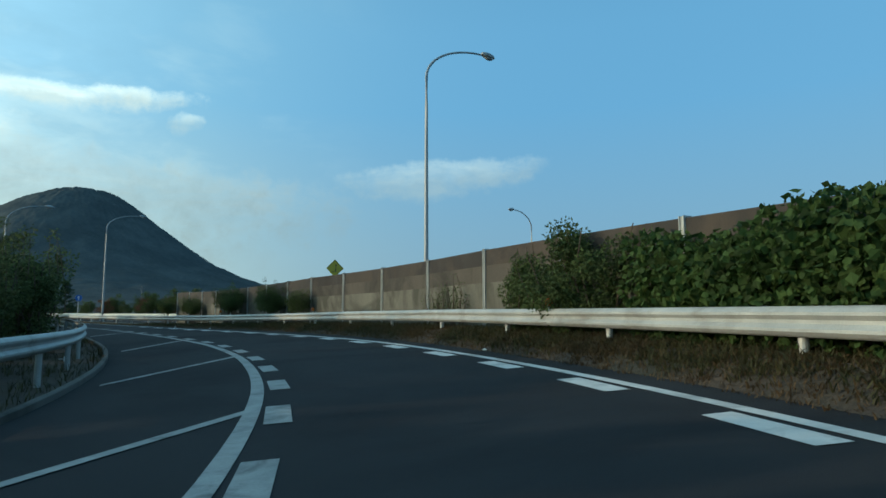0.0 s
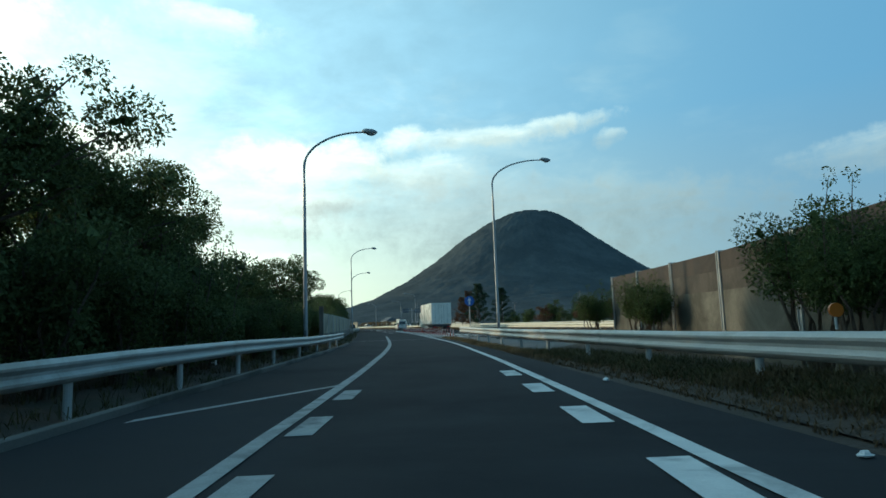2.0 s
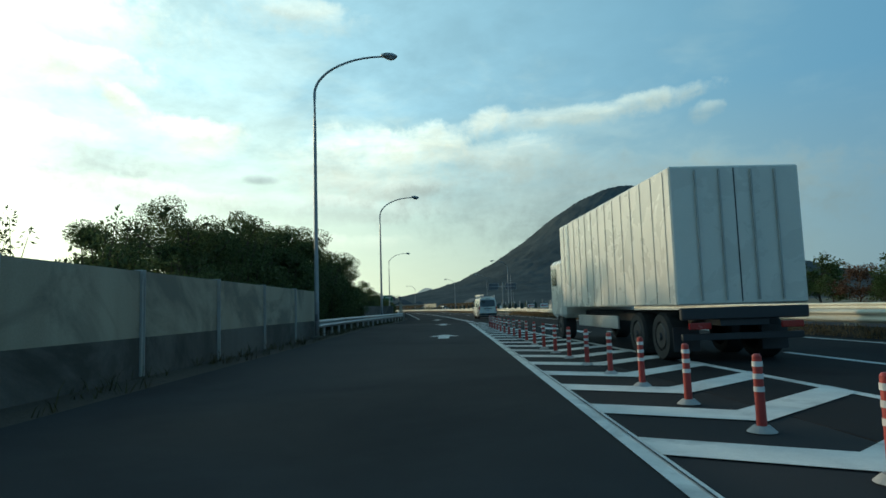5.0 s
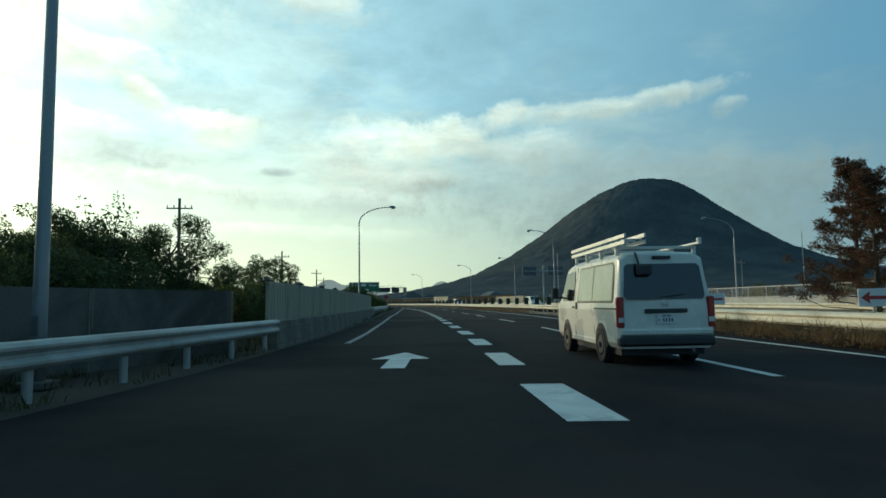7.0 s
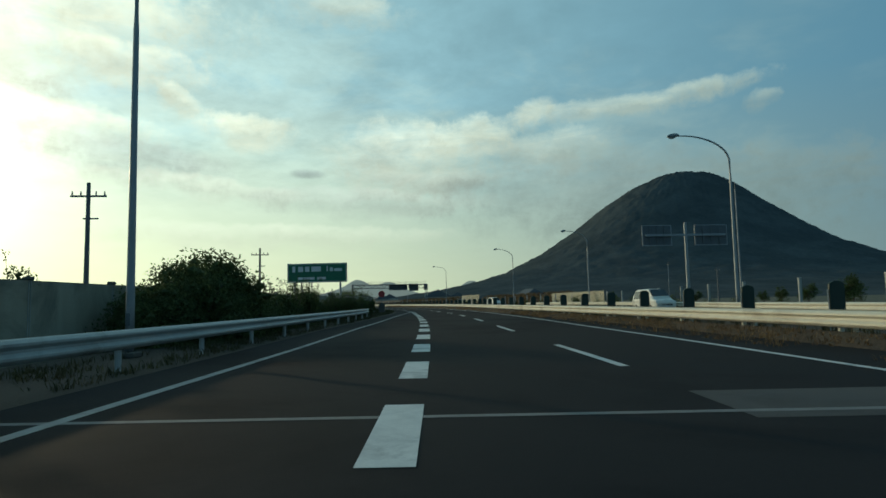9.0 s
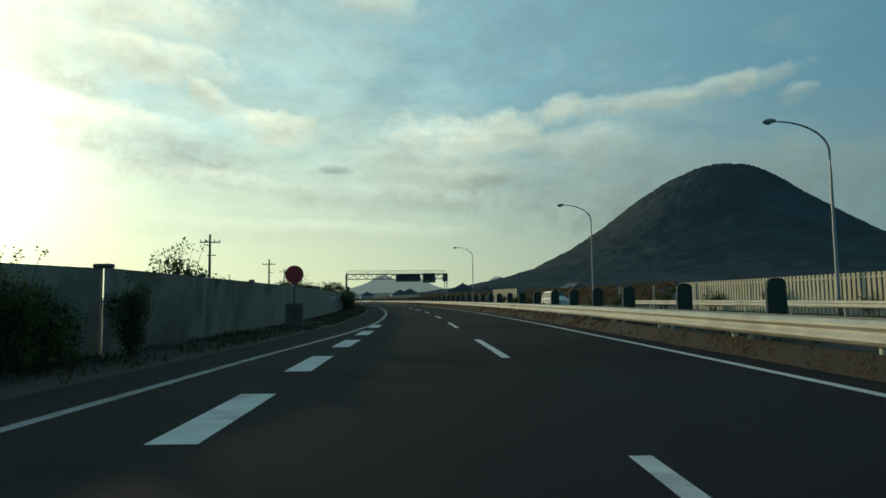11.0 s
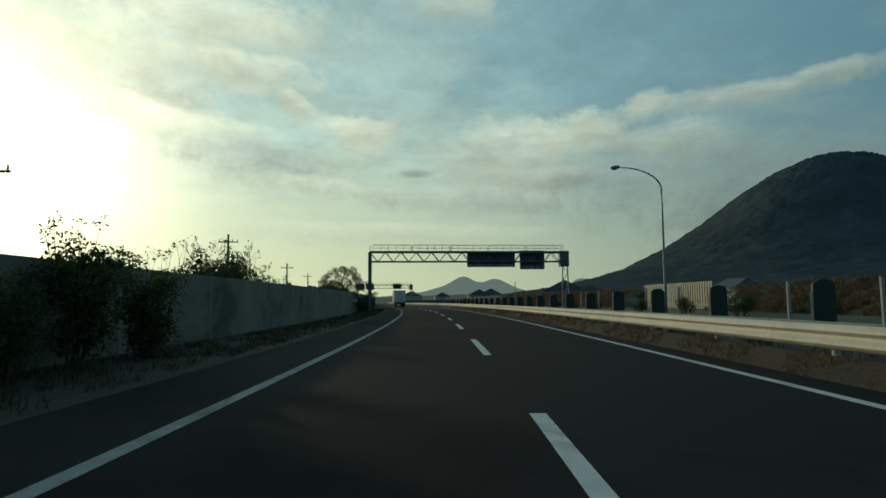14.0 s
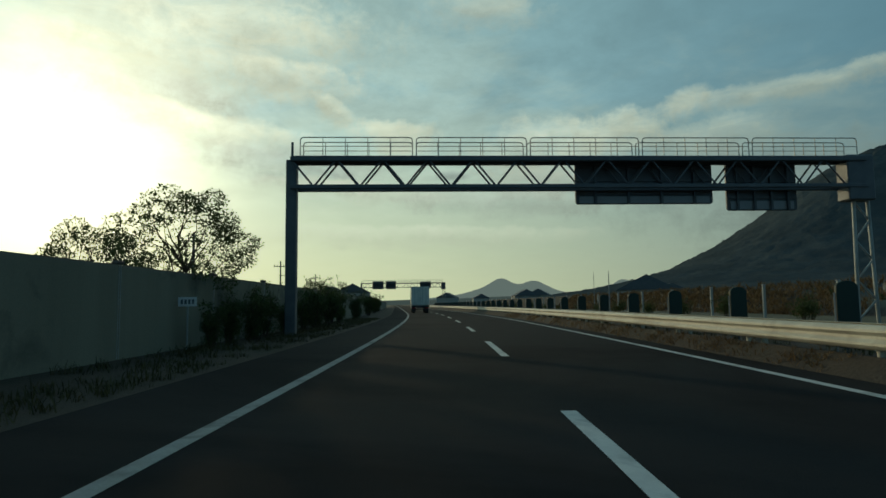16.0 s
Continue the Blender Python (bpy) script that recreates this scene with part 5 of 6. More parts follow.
def leaf_mesh(name, centres, radii, count, size, rng, aspect=0.5, droop=0.3, shell=0.55, core=0.0):
    """Many small folded leaves scattered through round clumps; core: size of the ragged dark heart of each clump."""
    centres, radii = np.asarray(centres, float), np.asarray(radii, float)
    w = (radii.prod(axis=1)) ** 0.75
    pick = rng.choice(len(centres), count, p=w / w.sum())
    v = rng.normal(size=(count, 3))
    v /= np.linalg.norm(v, axis=1, keepdims=True)
    r = rng.uniform(shell ** 3, 1.12, count) ** (1 / 3)
    pos = centres[pick] + v * radii[pick] * r[:, None]
    pos[:, 2] = np.maximum(pos[:, 2], 0.03)
    ax = v * 0.6 + rng.normal(size=(count, 3)) * 0.7
    ax[:, 2] -= droop
    ax /= np.linalg.norm(ax, axis=1, keepdims=True)
    side = np.cross(ax, rng.normal(size=(count, 3)))
    side /= np.linalg.norm(side, axis=1, keepdims=True)
    up = np.cross(side, ax)
    L = size * rng.uniform(0.6, 1.35, count)[:, None]
    a = pos
    b = pos + ax * L * 0.45 + side * L * aspect * 0.5 + up * L * 0.08
    c_ = pos + ax * L
    d = pos + ax * L * 0.45 - side * L * aspect * 0.5 + up * L * 0.08
    verts = np.stack([a, b, c_, d], 1).reshape(-1, 3)
    me = bpy.data.meshes.new(name)
    faces = np.arange(count * 4).reshape(-1, 4).tolist()
    verts = verts.tolist()
    if core:
        for c0, r0 in zip(centres, radii):
            if r0[0] < 0.2:
                continue
            i = len(verts)
            verts += [[c0[j] + o[j] * r0[j] * core * rng.uniform(0.7, 1.3) + rng.normal() * 0.03 for j in range(3)] for o in OCTA]
            faces += [[i + a for a in f] for f in OCTA_F]
    me.from_pydata(verts, [], faces)
    return me


def wood_mesh(name, branches, sides=6):
    bm = bmesh.new()
    for pts, rad in branches:
        add_tube(bm, pts, rad, sides)
    me = bpy.data.meshes.new(name)
    bm.to_mesh(me)
    bm.free()
    me.materials.append(BARK)
    return me


def plant(name, kind_word, label, wood, leaves, leaf_mat, crown="crown"):
    root = new(name)
    tagged(root, label, kind_word)
    ob = new("trunk", wood)
    ob.parent = root
    leaves.materials.append(leaf_mat)
    ob = new(crown, leaves)
    ob.parent = root
    return root


def bent(rng, a, b, wob, n=5):
    a, b = np.array(a, float), np.array(b, float)
    pts = [a + (b - a) * k / n + rng.normal(size=3) * wob * math.sin(math.pi * k / n) for k in range(n + 1)]
    return [tuple(p) for p in pts]


def broad_tree(seed, h=8.0, spread=2.6, leaves=36000, size=0.105, low=0.2, label="dark dense leafy tree beside the road", mat=None, name="tree", sparse=False):
    rng = np.random.default_rng(seed)
    br, cs, rs = [], [], []
    top = h * 0.72
    trunk = bent(rng, (0, 0, -0.3), (rng.normal() * 0.3, rng.normal() * 0.3, top), 0.15, 7)
    br.append((trunk, list(np.linspace(0.16, 0.05, len(trunk)) * h / 8)))
    for k in range(30 if not sparse else 22):
        t = rng.uniform(low, 1.0)
        z0 = trunk[min(int(t * 7), 7)]
        ang = k * 2.4 + rng.uniform(-0.4, 0.4)
        reach = spread * (0.45 + 0.7 * math.sin(math.pi * min(t * 0.8 + 0.15, 1))) * rng.uniform(0.6, 1.1)
        tip = (z0[0] + reach * math.cos(ang), z0[1] + reach * math.sin(ang), min(z0[2] + h * rng.uniform(0.05, 0.26), h * 0.97))
        br.append((bent(rng, z0, tip, 0.12, 4), list(np.linspace(0.055, 0.015, 5) * h / 8)))
        for j in range(3):
            f = rng.uniform(0.45, 1.05)
            c_ = [z0[i] + (tip[i] - z0[i]) * f for i in range(3)]
            cs.append([c_[0] + rng.normal() * 0.3, c_[1] + rng.normal() * 0.3, c_[2] + rng.uniform(0, 0.5)])
            q = h / 8 * rng.uniform(0.4, 0.85) * (0.85 if sparse else 1.0)
            rs.append([q, q, q * 0.7])
    return plant(name, "tree", label, wood_mesh("trunk", br), leaf_mesh("crown", cs, rs, leaves, size, rng, core=0.0 if sparse else 0.3), mat or LEAF_DARK)


def shrub(seed, h=2.5, spread=1.0, leaves=6500, size=0.08, label="dense dark green shrub", mat=None, name="shrub", bare=0.12, core=0.26, tips=5):
    rng = np.random.default_rng(seed)
    br, cs, rs = [], [], []
    for k in range(9):
        ang = k * 2.4 + rng.uniform(-0.5, 0.5)
        r0 = rng.uniform(0.02, 0.18)
        reach = spread * rng.uniform(0.3, 0.85)
        tip = (reach * math.cos(ang), reach * math.sin(ang), h * rng.uniform(0.62, 0.93))
        br.append((bent(rng, (r0 * math.cos(ang), r0 * math.sin(ang), -0.1), tip, 0.08, 4), list(np.linspace(0.035, 0.01, 5))))
        for j in range(4):
            f = rng.uniform(bare + 0.1, 1.05)
            q = rng.uniform(0.22, 0.42) * (h / 2.5) ** 0.7
            cs.append([tip[0] * f + rng.normal() * 0.12, tip[1] * f + rng.normal() * 0.12, max(tip[2] * f, h * bare)])
            rs.append([q, q, q * 0.95])
    for k in range(tips):
        ang = rng.uniform(0, 6.3)
        base = (rng.normal() * 0.3 * spread, rng.normal() * 0.3 * spread, h * 0.7)
        tip = (base[0] + math.cos(ang) * 0.2, base[1] + math.sin(ang) * 0.2, h * rng.uniform(1.0, 1.14))
        br.append((bent(rng, base, tip, 0.02, 2), [0.01, 0.007, 0.004]))
        cs.append(list(tip))
        rs.append([0.1, 0.1, 0.16])
    return plant(name, "shrub", label, wood_mesh("trunk", br, 5), leaf_mesh("crown", cs, rs, leaves, size, rng, core=core if leaves > 2000 else 0.0), mat or LEAF_DARK)


def bush(seed, h=3.0, spread=1.6, leaves=18000, size=0.105, label="broad dense rounded evergreen bush", mat=None):
    """A wide mound of foliage, closed down to the ground."""
    rng = np.random.default_rng(seed)
    br, cs, rs = [], [], []
    for k in range(46):
        ang, f = k * 2.4 + rng.uniform(-0.4, 0.4), math.sqrt((k + 0.5) / 46)
        x, y = spread * f * math.cos(ang), spread * f * math.sin(ang)
        top = h * (1.0 - 0.45 * f ** 2.2) * rng.uniform(0.8, 1.0)
        for z in np.arange(0.3, top, 0.55):
            q = rng.uniform(0.34, 0.5)
            cs.append([x + rng.normal() * 0.1, y + rng.normal() * 0.1, min(z + rng.uniform(-0.1, 0.2), top - q * 0.5)])
            rs.append([q, q, q])
        if k % 4 == 0:
            br.append((bent(rng, (x * 0.2, y * 0.2, -0.1), (x, y, top * 0.85), 0.1, 4), list(np.linspace(0.04, 0.01, 5))))
    return plant("bush", "bush", label, wood_mesh("stems", br, 5), leaf_mesh("crown", cs, rs, leaves, size, rng, shell=0.45, core=0.36), mat or LEAF_DARK)


def round_tree(seed, h=8.0, spread=2.8, leaves=20000, size=0.14, label="", lean=0.0, base=0.42, clumps=70):
    """A tree with a bare trunk that forks into a rounded crown of many clumps with gaps."""
    rng = np.random.default_rng(seed)
    mid, half = h * (1 + base) / 2, h * (1 - base) / 2
    trunk = bent(rng, (0, 0, -0.3), (lean, 0, h * 0.72), 0.12, 6)
    br, cs, rs = [(trunk, list(np.linspace(0.15, 0.04, len(trunk)) * h / 8))], [], []
    for k in range(clumps):
        z = 1 - 2 * (k + 0.5) / clumps
        r, ang = math.sqrt(max(0.0, 1 - z * z)), k * 2.399
        f = rng.uniform(0.45, 1.0) ** 0.6 * rng.uniform(0.85, 1.1)
        p = [lean + spread * f * r * math.cos(ang), spread * f * r * math.sin(ang), mid + half * f * z]
        q = h / 8 * rng.uniform(0.38, 0.72)
        cs.append(p)
        rs.append([q, q, q * 0.75])
        if k % 2 == 0:
            z0 = trunk[int(np.clip((p[2] - half * 0.6) / (h * 0.72) * 6, 2, 5))]
            br.append((bent(rng, z0, p, 0.1, 4), list(np.linspace(0.05, 0.012, 5) * h / 8)))
    return plant("tree", "tree", label, wood_mesh("trunk", br), leaf_mesh("crown", cs, rs, leaves, size, rng), LEAF_DARK)


def pine(seed, h=10.0, mat=None, label="tall green pine with open layered branches", leaves=16000):
    rng = np.random.default_rng(seed)
    br = [([(0, 0, -0.4), (0.05, 0, h * 0.4), (0, 0.05, h * 0.75), (0, 0, h)], [0.18, 0.13, 0.07, 0.02])]
    cs, rs = [], []
    for k in range(46):
        z = h * (0.1 + 0.88 * k / 46) + rng.uniform(-0.2, 0.2)
        ang = k * 2.399 + rng.uniform(-0.3, 0.3)
        reach = (h - z) * 0.40 * rng.uniform(0.5, 1.2) + 0.35
        tip = (reach * math.cos(ang), reach * math.sin(ang), z + reach * 0.28)
        br.append(([(0, 0, z), (tip[0] * 0.6, tip[1] * 0.6, z + reach * 0.06), tip], [0.045, 0.03, 0.012]))
        for f in (0.5, 0.75, 1.0):
            q = rng.uniform(0.22, 0.42)
            cs.append([tip[0] * f + rng.normal() * 0.12, tip[1] * f + rng.normal() * 0.12, z + reach * 0.26 * f + 0.1])
            rs.append([q, q, q * 0.8])
    return plant("pine_tree", "tree", label, wood_mesh("trunk", br), leaf_mesh("crown", cs, rs, leaves, 0.24, rng, aspect=0.2, droop=-0.3, shell=0.1, core=0.25), mat or LEAF_PINE)


def grove(protos, spots, group, where=place):
    """Sets copies of plants at (s, d, height) and takes the first of each kind for its first spot."""
    rng = np.random.default_rng(len(spots))
    fresh = {id(p): True for p, _ in protos}
    for k, (s, d, h) in enumerate(spots):
        p, h0 = protos[k % len(protos)]
        f = h / h0
        m = at(s, d, -0.25 if abs(d) > 8 else -0.04, rng.uniform(0, 360), where) @ Matrix.Diagonal((f * rng.uniform(0.9, 1.15), f * rng.uniform(0.9, 1.15), f, 1))
        if fresh[id(p)]:
            p.matrix_basis = m
            ob, fresh[id(p)] = p, False
        else:
            ob = p.copy()
            scene.collection.objects.link(ob)
            for c_ in p.children:
                q = c_.copy()
                scene.collection.objects.link(q)
                q.parent = ob
            ob.matrix_basis = m
        ob["group"] = group


rnd = random.Random(11)
trees = [(broad_tree(1), 8.0), (broad_tree(2, spread=3.0), 8.0), (broad_tree(3, spread=2.4), 8.0)]
spots = []
for s, h in ((8, 3.8), (13, 3.9), (18, 4.2), (23, 4.5), (28, 4.8), (33, 5.2), (38, 6.0), (42.5, 4.9), (47, 5.8), (51, 8.7), (54.5, 8.0), (58, 7.8), (61.5, 8.1), (65, 7.6), (69, 5.6), (73, 5.0), (77, 4.2)):
    spots.append((s, -9.8 + rnd.uniform(-0.6, 0.6), h))
    spots.append((s + 2, -14.5 + rnd.uniform(-1, 1), h * 0.95))
for s, h in ((126, 6.4), (130, 6.5), (134, 6.8), (138, 7.4), (141.5, 7.5), (145, 7.0), (148.5, 6.7), (152, 6.2), (156, 5.2), (160, 4.3), (164, 4.2), (168, 4.5), (171, 5.1)):
    spots.append((s, -10.0 + rnd.uniform(-0.7, 0.7), h))
    spots.append((s + 2, -14 + rnd.uniform(-1, 1), h))
grove(trees, spots, "roadside trees")
grove([(round_tree(7, spread=3.0, leaves=19000, size=0.15, label="tree with a bare trunk and an airy rounded dark crown"), 8.0)],
      [(182.0, -9.3, 3.9), (74.2, -8.0, 5.2), (83.0, -11.6, 4.9), (76.5, -15.5, 5.0), (91, -12.8, 4.8)], "airy trees")
grove([(round_tree(35, h=5.2, spread=2.5, leaves=17000, size=0.09, base=0.15, clumps=90, label="rounded twiggy tree behind the wall"), 5.2)],
      [(388, -8.9, 5.5), (383.5, -9.4, 3.8), (429, -11.5, 4.0)], "twiggy trees")

shrubs = [(shrub(21), 2.5), (shrub(22, spread=1.2), 2.5), (shrub(23, spread=0.9), 2.5)]
spots = []
for s in np.arange(2, 76, 2.6):          # undergrowth at the foot of the trees
    spots.append((s, -7.7 + rnd.uniform(-0.5, 0.5), rnd.uniform(2.6, 4.0) if s < 62 else rnd.uniform(1.6, 2.4)))
for s in np.arange(126, 166, 2.4):
    spots.append((s, -8.0 + rnd.uniform(-0.4, 0.4), rnd.uniform(2.8, 4.2) if s < 156 else rnd.uniform(1.8, 2.6)))
for s in np.arange(64, 74, 1.7):
    spots.append((s, -6.9 + rnd.uniform(-0.3, 0.3), rnd.uniform(1.9, 2.6)))
for s in np.arange(86, 128, 2.8):        # heads above the grey wall
    spots.append((s, -8.3 + rnd.uniform(-0.5, 0.5), rnd.uniform(2.3, 3.3)))
for s in np.arange(158, 180, 2.4):
    spots.append((s, -9.0 + rnd.uniform(-0.7, 0.7), rnd.uniform(2.4, 3.7) if s < 174 else rnd.uniform(1.8, 2.6)))
for s, d, h in ((230, -8.3, 2.5), (233, -8.2, 2.7), (236, -8.4, 2.3), (241, -8.0, 2.0),
                (245, -7.8, 2.0), (249, -7.7, 1.9), (253, -7.4, 1.8), (258, -7.3, 1.9), (262, -7.0, 1.6), (269, -8.8, 3.1), (274, -9, 2.2), (289, -8.6, 2.9),
                *((s_, -6.5 - 0.25 * (k_ % 2), 1.7 + 0.25 * (k_ * 7 % 4)) for k_, s_ in enumerate(np.arange(319, 333, 2.3))),
                *((s_, -6.7 - 0.2 * (k_ % 2), 1.2 + 0.25 * (k_ * 5 % 4)) for k_, s_ in enumerate(np.arange(385, 399, 2.1))),
                (208, -12.2, 2.5), (211, -12.4, 2.8), (214, -12.2, 2.6),
                (313, -8.6, 2.2), (316, -8.6, 2.2), (348.5, -10.2, 3.8), (351.5, -10.4, 3.9), (355, -10.0, 3.3), (346, -10.4, 3.7), (361, -10.0, 2.7),
                (400, -6.6, 2.4), (404, -6.5, 2.6), (409, -6.6, 2.0), (420, -6.6, 2.2), (436, -6.6, 2.6), (455, -6.7, 2.4), (470, -6.7, 2.8)):
    spots.append((s, d, h))
grove(shrubs, spots, "roadside shrubs")
bushes = [(bush(24), 3.0), (bush(25, spread=1.9), 3.0), (bush(26, spread=1.4), 3.0)]
spots = [(217.5, -9.3, 2.3), (219.5, -9.1, 3.2), (221.5, -9.2, 3.7), (223.5, -9.2, 2.8), (226, -9.0, 2.2), (229.5, -8.8, 2.0), (238, -9.4, 2.0), (242, -9.2, 1.8), (251, -9.0, 2.1), (255, -8.6, 1.9), (259.5, -8.0, 1.7), (326.5, -12.6, 3.2), (329.5, -12.3, 3.9), (332.5, -12.5, 3.4), (336, -12.4, 2.7)]
spots += [(s, -18.5 + rnd.uniform(-1.2, 1.2), rnd.uniform(3.0, 4.2)) for s in np.arange(-4, 80, 4.6)]        # closing the view behind the trees
spots += [(s, -15.5 + rnd.uniform(-1.2, 1.2), rnd.uniform(2.6, 3.4)) for s in np.arange(82, 205, 5.0)]
grove(bushes, spots, "dense bushes")
wall_shrubs = [(shrub(31, h=2.6, spread=0.75, leaves=14000, size=0.05, core=0.22, label="upright green shrub with bare stems before the wall", mat=LEAF_MID, bare=0.55, tips=1), 2.6),
               (shrub(32, h=2.6, spread=0.9, leaves=15000, size=0.05, core=0.22, label="upright green shrub with bare stems before the wall", mat=LEAF_MID, bare=0.5, tips=2), 2.6)]
grove(wall_shrubs, [(36.0, 5.25, 2.2), (40.0, 5.3, 2.75), (41.0, 5.4, 2.6), (48.2, 5.9, 3.0), (49.7, 6.1, 2.9), (59.4, 7.0, 2.4), (61.2, 7.2, 2.5), (68.2, 7.6, 2.6)], "wall shrubs")
grove([(shrub(33, h=2.3, spread=0.8, leaves=900, size=0.06, label="thin half-bare shrub before the wall", mat=LEAF_MID, bare=0.5), 2.3)],
      [(21.0, 5.3, 2.0), (22.3, 5.35, 1.8)], "bare shrubs")
grove([(shrub(34, h=3.2, spread=1.5, leaves=11000, size=0.085, label="spreading ferny dark green shrub", mat=LEAF_MID, bare=0.12, tips=0), 3.2)],
      [(13.9, 5.25, 3.35), (15.3, 5.2, 3.1), (16.6, 5.2, 2.5)], "ferny shrubs")

# large-leaved creeper over the verge
def make_creeper(seed):
    rng = np.random.default_rng(seed)
    cs = [[x, y, 0.45 + z + 0.15 * math.sin(x * 1.3 + z) + rng.uniform(0, 0.25)] for x in np.linspace(-4.5, 4.5, 17) for y in (-0.25, 0.15, 0.5) for z in (0.0, 0.6, 1.15)]
    rs = [[0.5, 0.34, 0.5]] * len(cs)
    root = new("creeper")
    tagged(root, "mass of large heart-shaped green creeper leaves over the verge", "creeper")
    for x in np.linspace(-4.2, 4.2, 9):
        br = [(bent(rng, (x, 0.2, -0.1), (x + rng.normal() * 0.3, 0.1, 1.9), 0.1, 3), [0.03, 0.025, 0.02, 0.01])]
        ob = new("stem", wood_mesh("stem", br, 5))
        ob.parent = root
    me = leaf_mesh("leaves", cs, rs, 26000, 0.125, rng, aspect=0.95, droop=0.9, shell=0.75, core=0.45)
    me.materials.append(LEAF_BRIGHT)
    ob = new("leaves", me)
    ob.parent = root
    return root


for seed, s_ in ((41, 8.0), (42, 0.0)):
    ob = make_creeper(seed)
    p_ = place(s_, 5.45, 0)
    ob.matrix_basis = pose(p_.x, p_.y, p_.z, 0, 0, heading(s_) + 90)
    ob["group"] = "creepers"

# pines and woods beyond the main road
grove([(pine(51), 10.0)], [(173.0, 21.9, 9.8), (169.0, 26, 8.5)], "pines")
grove([(pine(52, mat=LEAF_BROWN, label="withered reddish brown conifer", leaves=16000), 10.0)], [(181.5, 21.6, 8.6), (176.5, 18.8, 7.0)], "withered conifers")
far_trees = [(broad_tree(61, leaves=2600, size=0.34, label="leafy tree at the far field edge", mat=LEAF_MID), 8.0), (broad_tree(62, leaves=2600, size=0.34, label="leafy tree at the far field edge"), 8.0)]
spots = []
for k in range(46):
    s = 105 + k * 9.5 + rnd.uniform(-3, 3)
    spots.append((s, rnd.uniform(40, 62), rnd.uniform(5.5, 8.5) if s < 190 else rnd.uniform(2.2, 4.0)))
for k in range(17):
    spots.append((112 + k * 6.2 + rnd.uniform(-2, 2), 43 + rnd.uniform(-3, 4), rnd.uniform(3.4, 5.6)))
grove(far_trees, spots, "field edge trees", main_place)
grove([(broad_tree(63, leaves=2600, size=0.3, label="russet autumn tree at the field edge", mat=LEAF_BROWN), 8.0)],
      [(140, 44, 6.2), (158, 46, 6.0), (187, 42, 5.5), (150, 52, 6), (146, 43, 5.2), (168, 44, 5.6), (192, 44, 5.0)], "russet trees", main_place)
round_shrubs = [(shrub(71, h=1.7, spread=0.75, leaves=1500, size=0.1, label="round clipped shrub beside the far carriageway", bare=0.45), 1.7)]
grove(round_shrubs, [(s, far_edge(s) + 1.6 + rnd.uniform(-0.3, 0.6), rnd.uniform(1.2, 1.9)) for s in np.arange(236, 520, 7.0)], "clipped shrubs")


def blades(name, spots_fn, count, h, mat, label, seed, width=0.007):
    """Grass blades in tufts: one object."""
    rng = np.random.default_rng(seed)
    vs, fs = [], []
    for k in range(count):
        p = spots_fn(rng)
        if p is None:
            continue
        tuft = rng.uniform(0.5, 1.4)
        for j in range(5):
            a = rng.uniform(0, 6.28)
            L = h * tuft * rng.uniform(0.5, 1.15)
            lean = rng.uniform(0.35, 1.25) * L
            L *= rng.uniform(0.55, 1.0)
            b = np.array([p.x + rng.normal() * 0.05, p.y + rng.normal() * 0.05, p.z - 0.02])
            sd_ = np.array([-math.sin(a), math.cos(a), 0]) * width * rng.uniform(0.7, 1.6)
            t_ = b + np.array([math.cos(a) * lean, math.sin(a) * lean, L])
            m_ = b + np.array([math.cos(a) * lean * 0.35, math.sin(a) * lean * 0.35, L * 0.62])
            i = len(vs)
            vs += [b - sd_, b + sd_, m_ + sd_ * 0.8, m_ - sd_ * 0.8, t_]
            fs += [(i, i + 1, i + 2, i + 3), (i + 3, i + 2, i + 4)]
    ob = mesh_object(name, vs, fs, mat)
    return tagged(ob, label, "grass", kind="stuff")


def clumpy(p, rng, keep=0.0):
    return p if noise.noise(p * 0.6) + rng.uniform(-0.25, 0.25) > keep else None


def verge_r(rng):
    s = rng.uniform(0, 62)
    a = verge_foot(s) - 0.1
    d = a + rng.uniform(0, 1) ** 0.7 * (rail_rr(s) + 0.9 - a)
    return clumpy(place(s, d, verge_height(s, d)), rng, -0.9)


def under_rail(s0, s1, d0, d1, keep):
    def spot(rng):
        s = rng.uniform(s0, s1)
        d = rail_rr(s) + rng.uniform(d0, d1)
        return clumpy(place(s, d, verge_height(s, d)), rng, keep)
    return spot


blades("dry_grass", verge_r, 24000, 0.11, STRAW_SHADED, "dry yellow-brown grass along the ramp verge", 81)
blades("grass", under_rail(0, 62, -0.7, 1.2, -0.3), 8000, 0.22, GRASS, "rough green grass under the guard rail", 82)
blades("grass", under_rail(3, 60, -0.5, 0.9, -0.5), 17000, 0.13, GRASS, "low leafy green weeds under the guard rail", 89, width=0.011)
blades("dry_grass", lambda r: clumpy(main_place(q_ := (v_ if (v_ := r.uniform(105, 420)) > 207 else v_ - 25), lane_r(q_) + 0.8 + (k_ := r.uniform(0, 1)) * max(0.3, rail_m(q_) - lane_r(q_) - 0.85), 0.3 * k_), r, -0.15), 12000, 0.15, STRAW, "dry brown grass on the central reservation", 83)
blades("grass", lambda r: clumpy(place(q_ := r.uniform(0, 130), edge_l(q_) - r.uniform(0.1, 3.2)), r, -0.1), 4200, 0.3, GRASS, "rough grass on the verge", 84)
blades("grass", lambda r: clumpy(place(q_ := r.uniform(130, 420), edge_l(q_) - r.uniform(0.3, 2.8)), r, -0.05), 19000, 0.2, GRASS, "dark rough grass below the wall", 85)
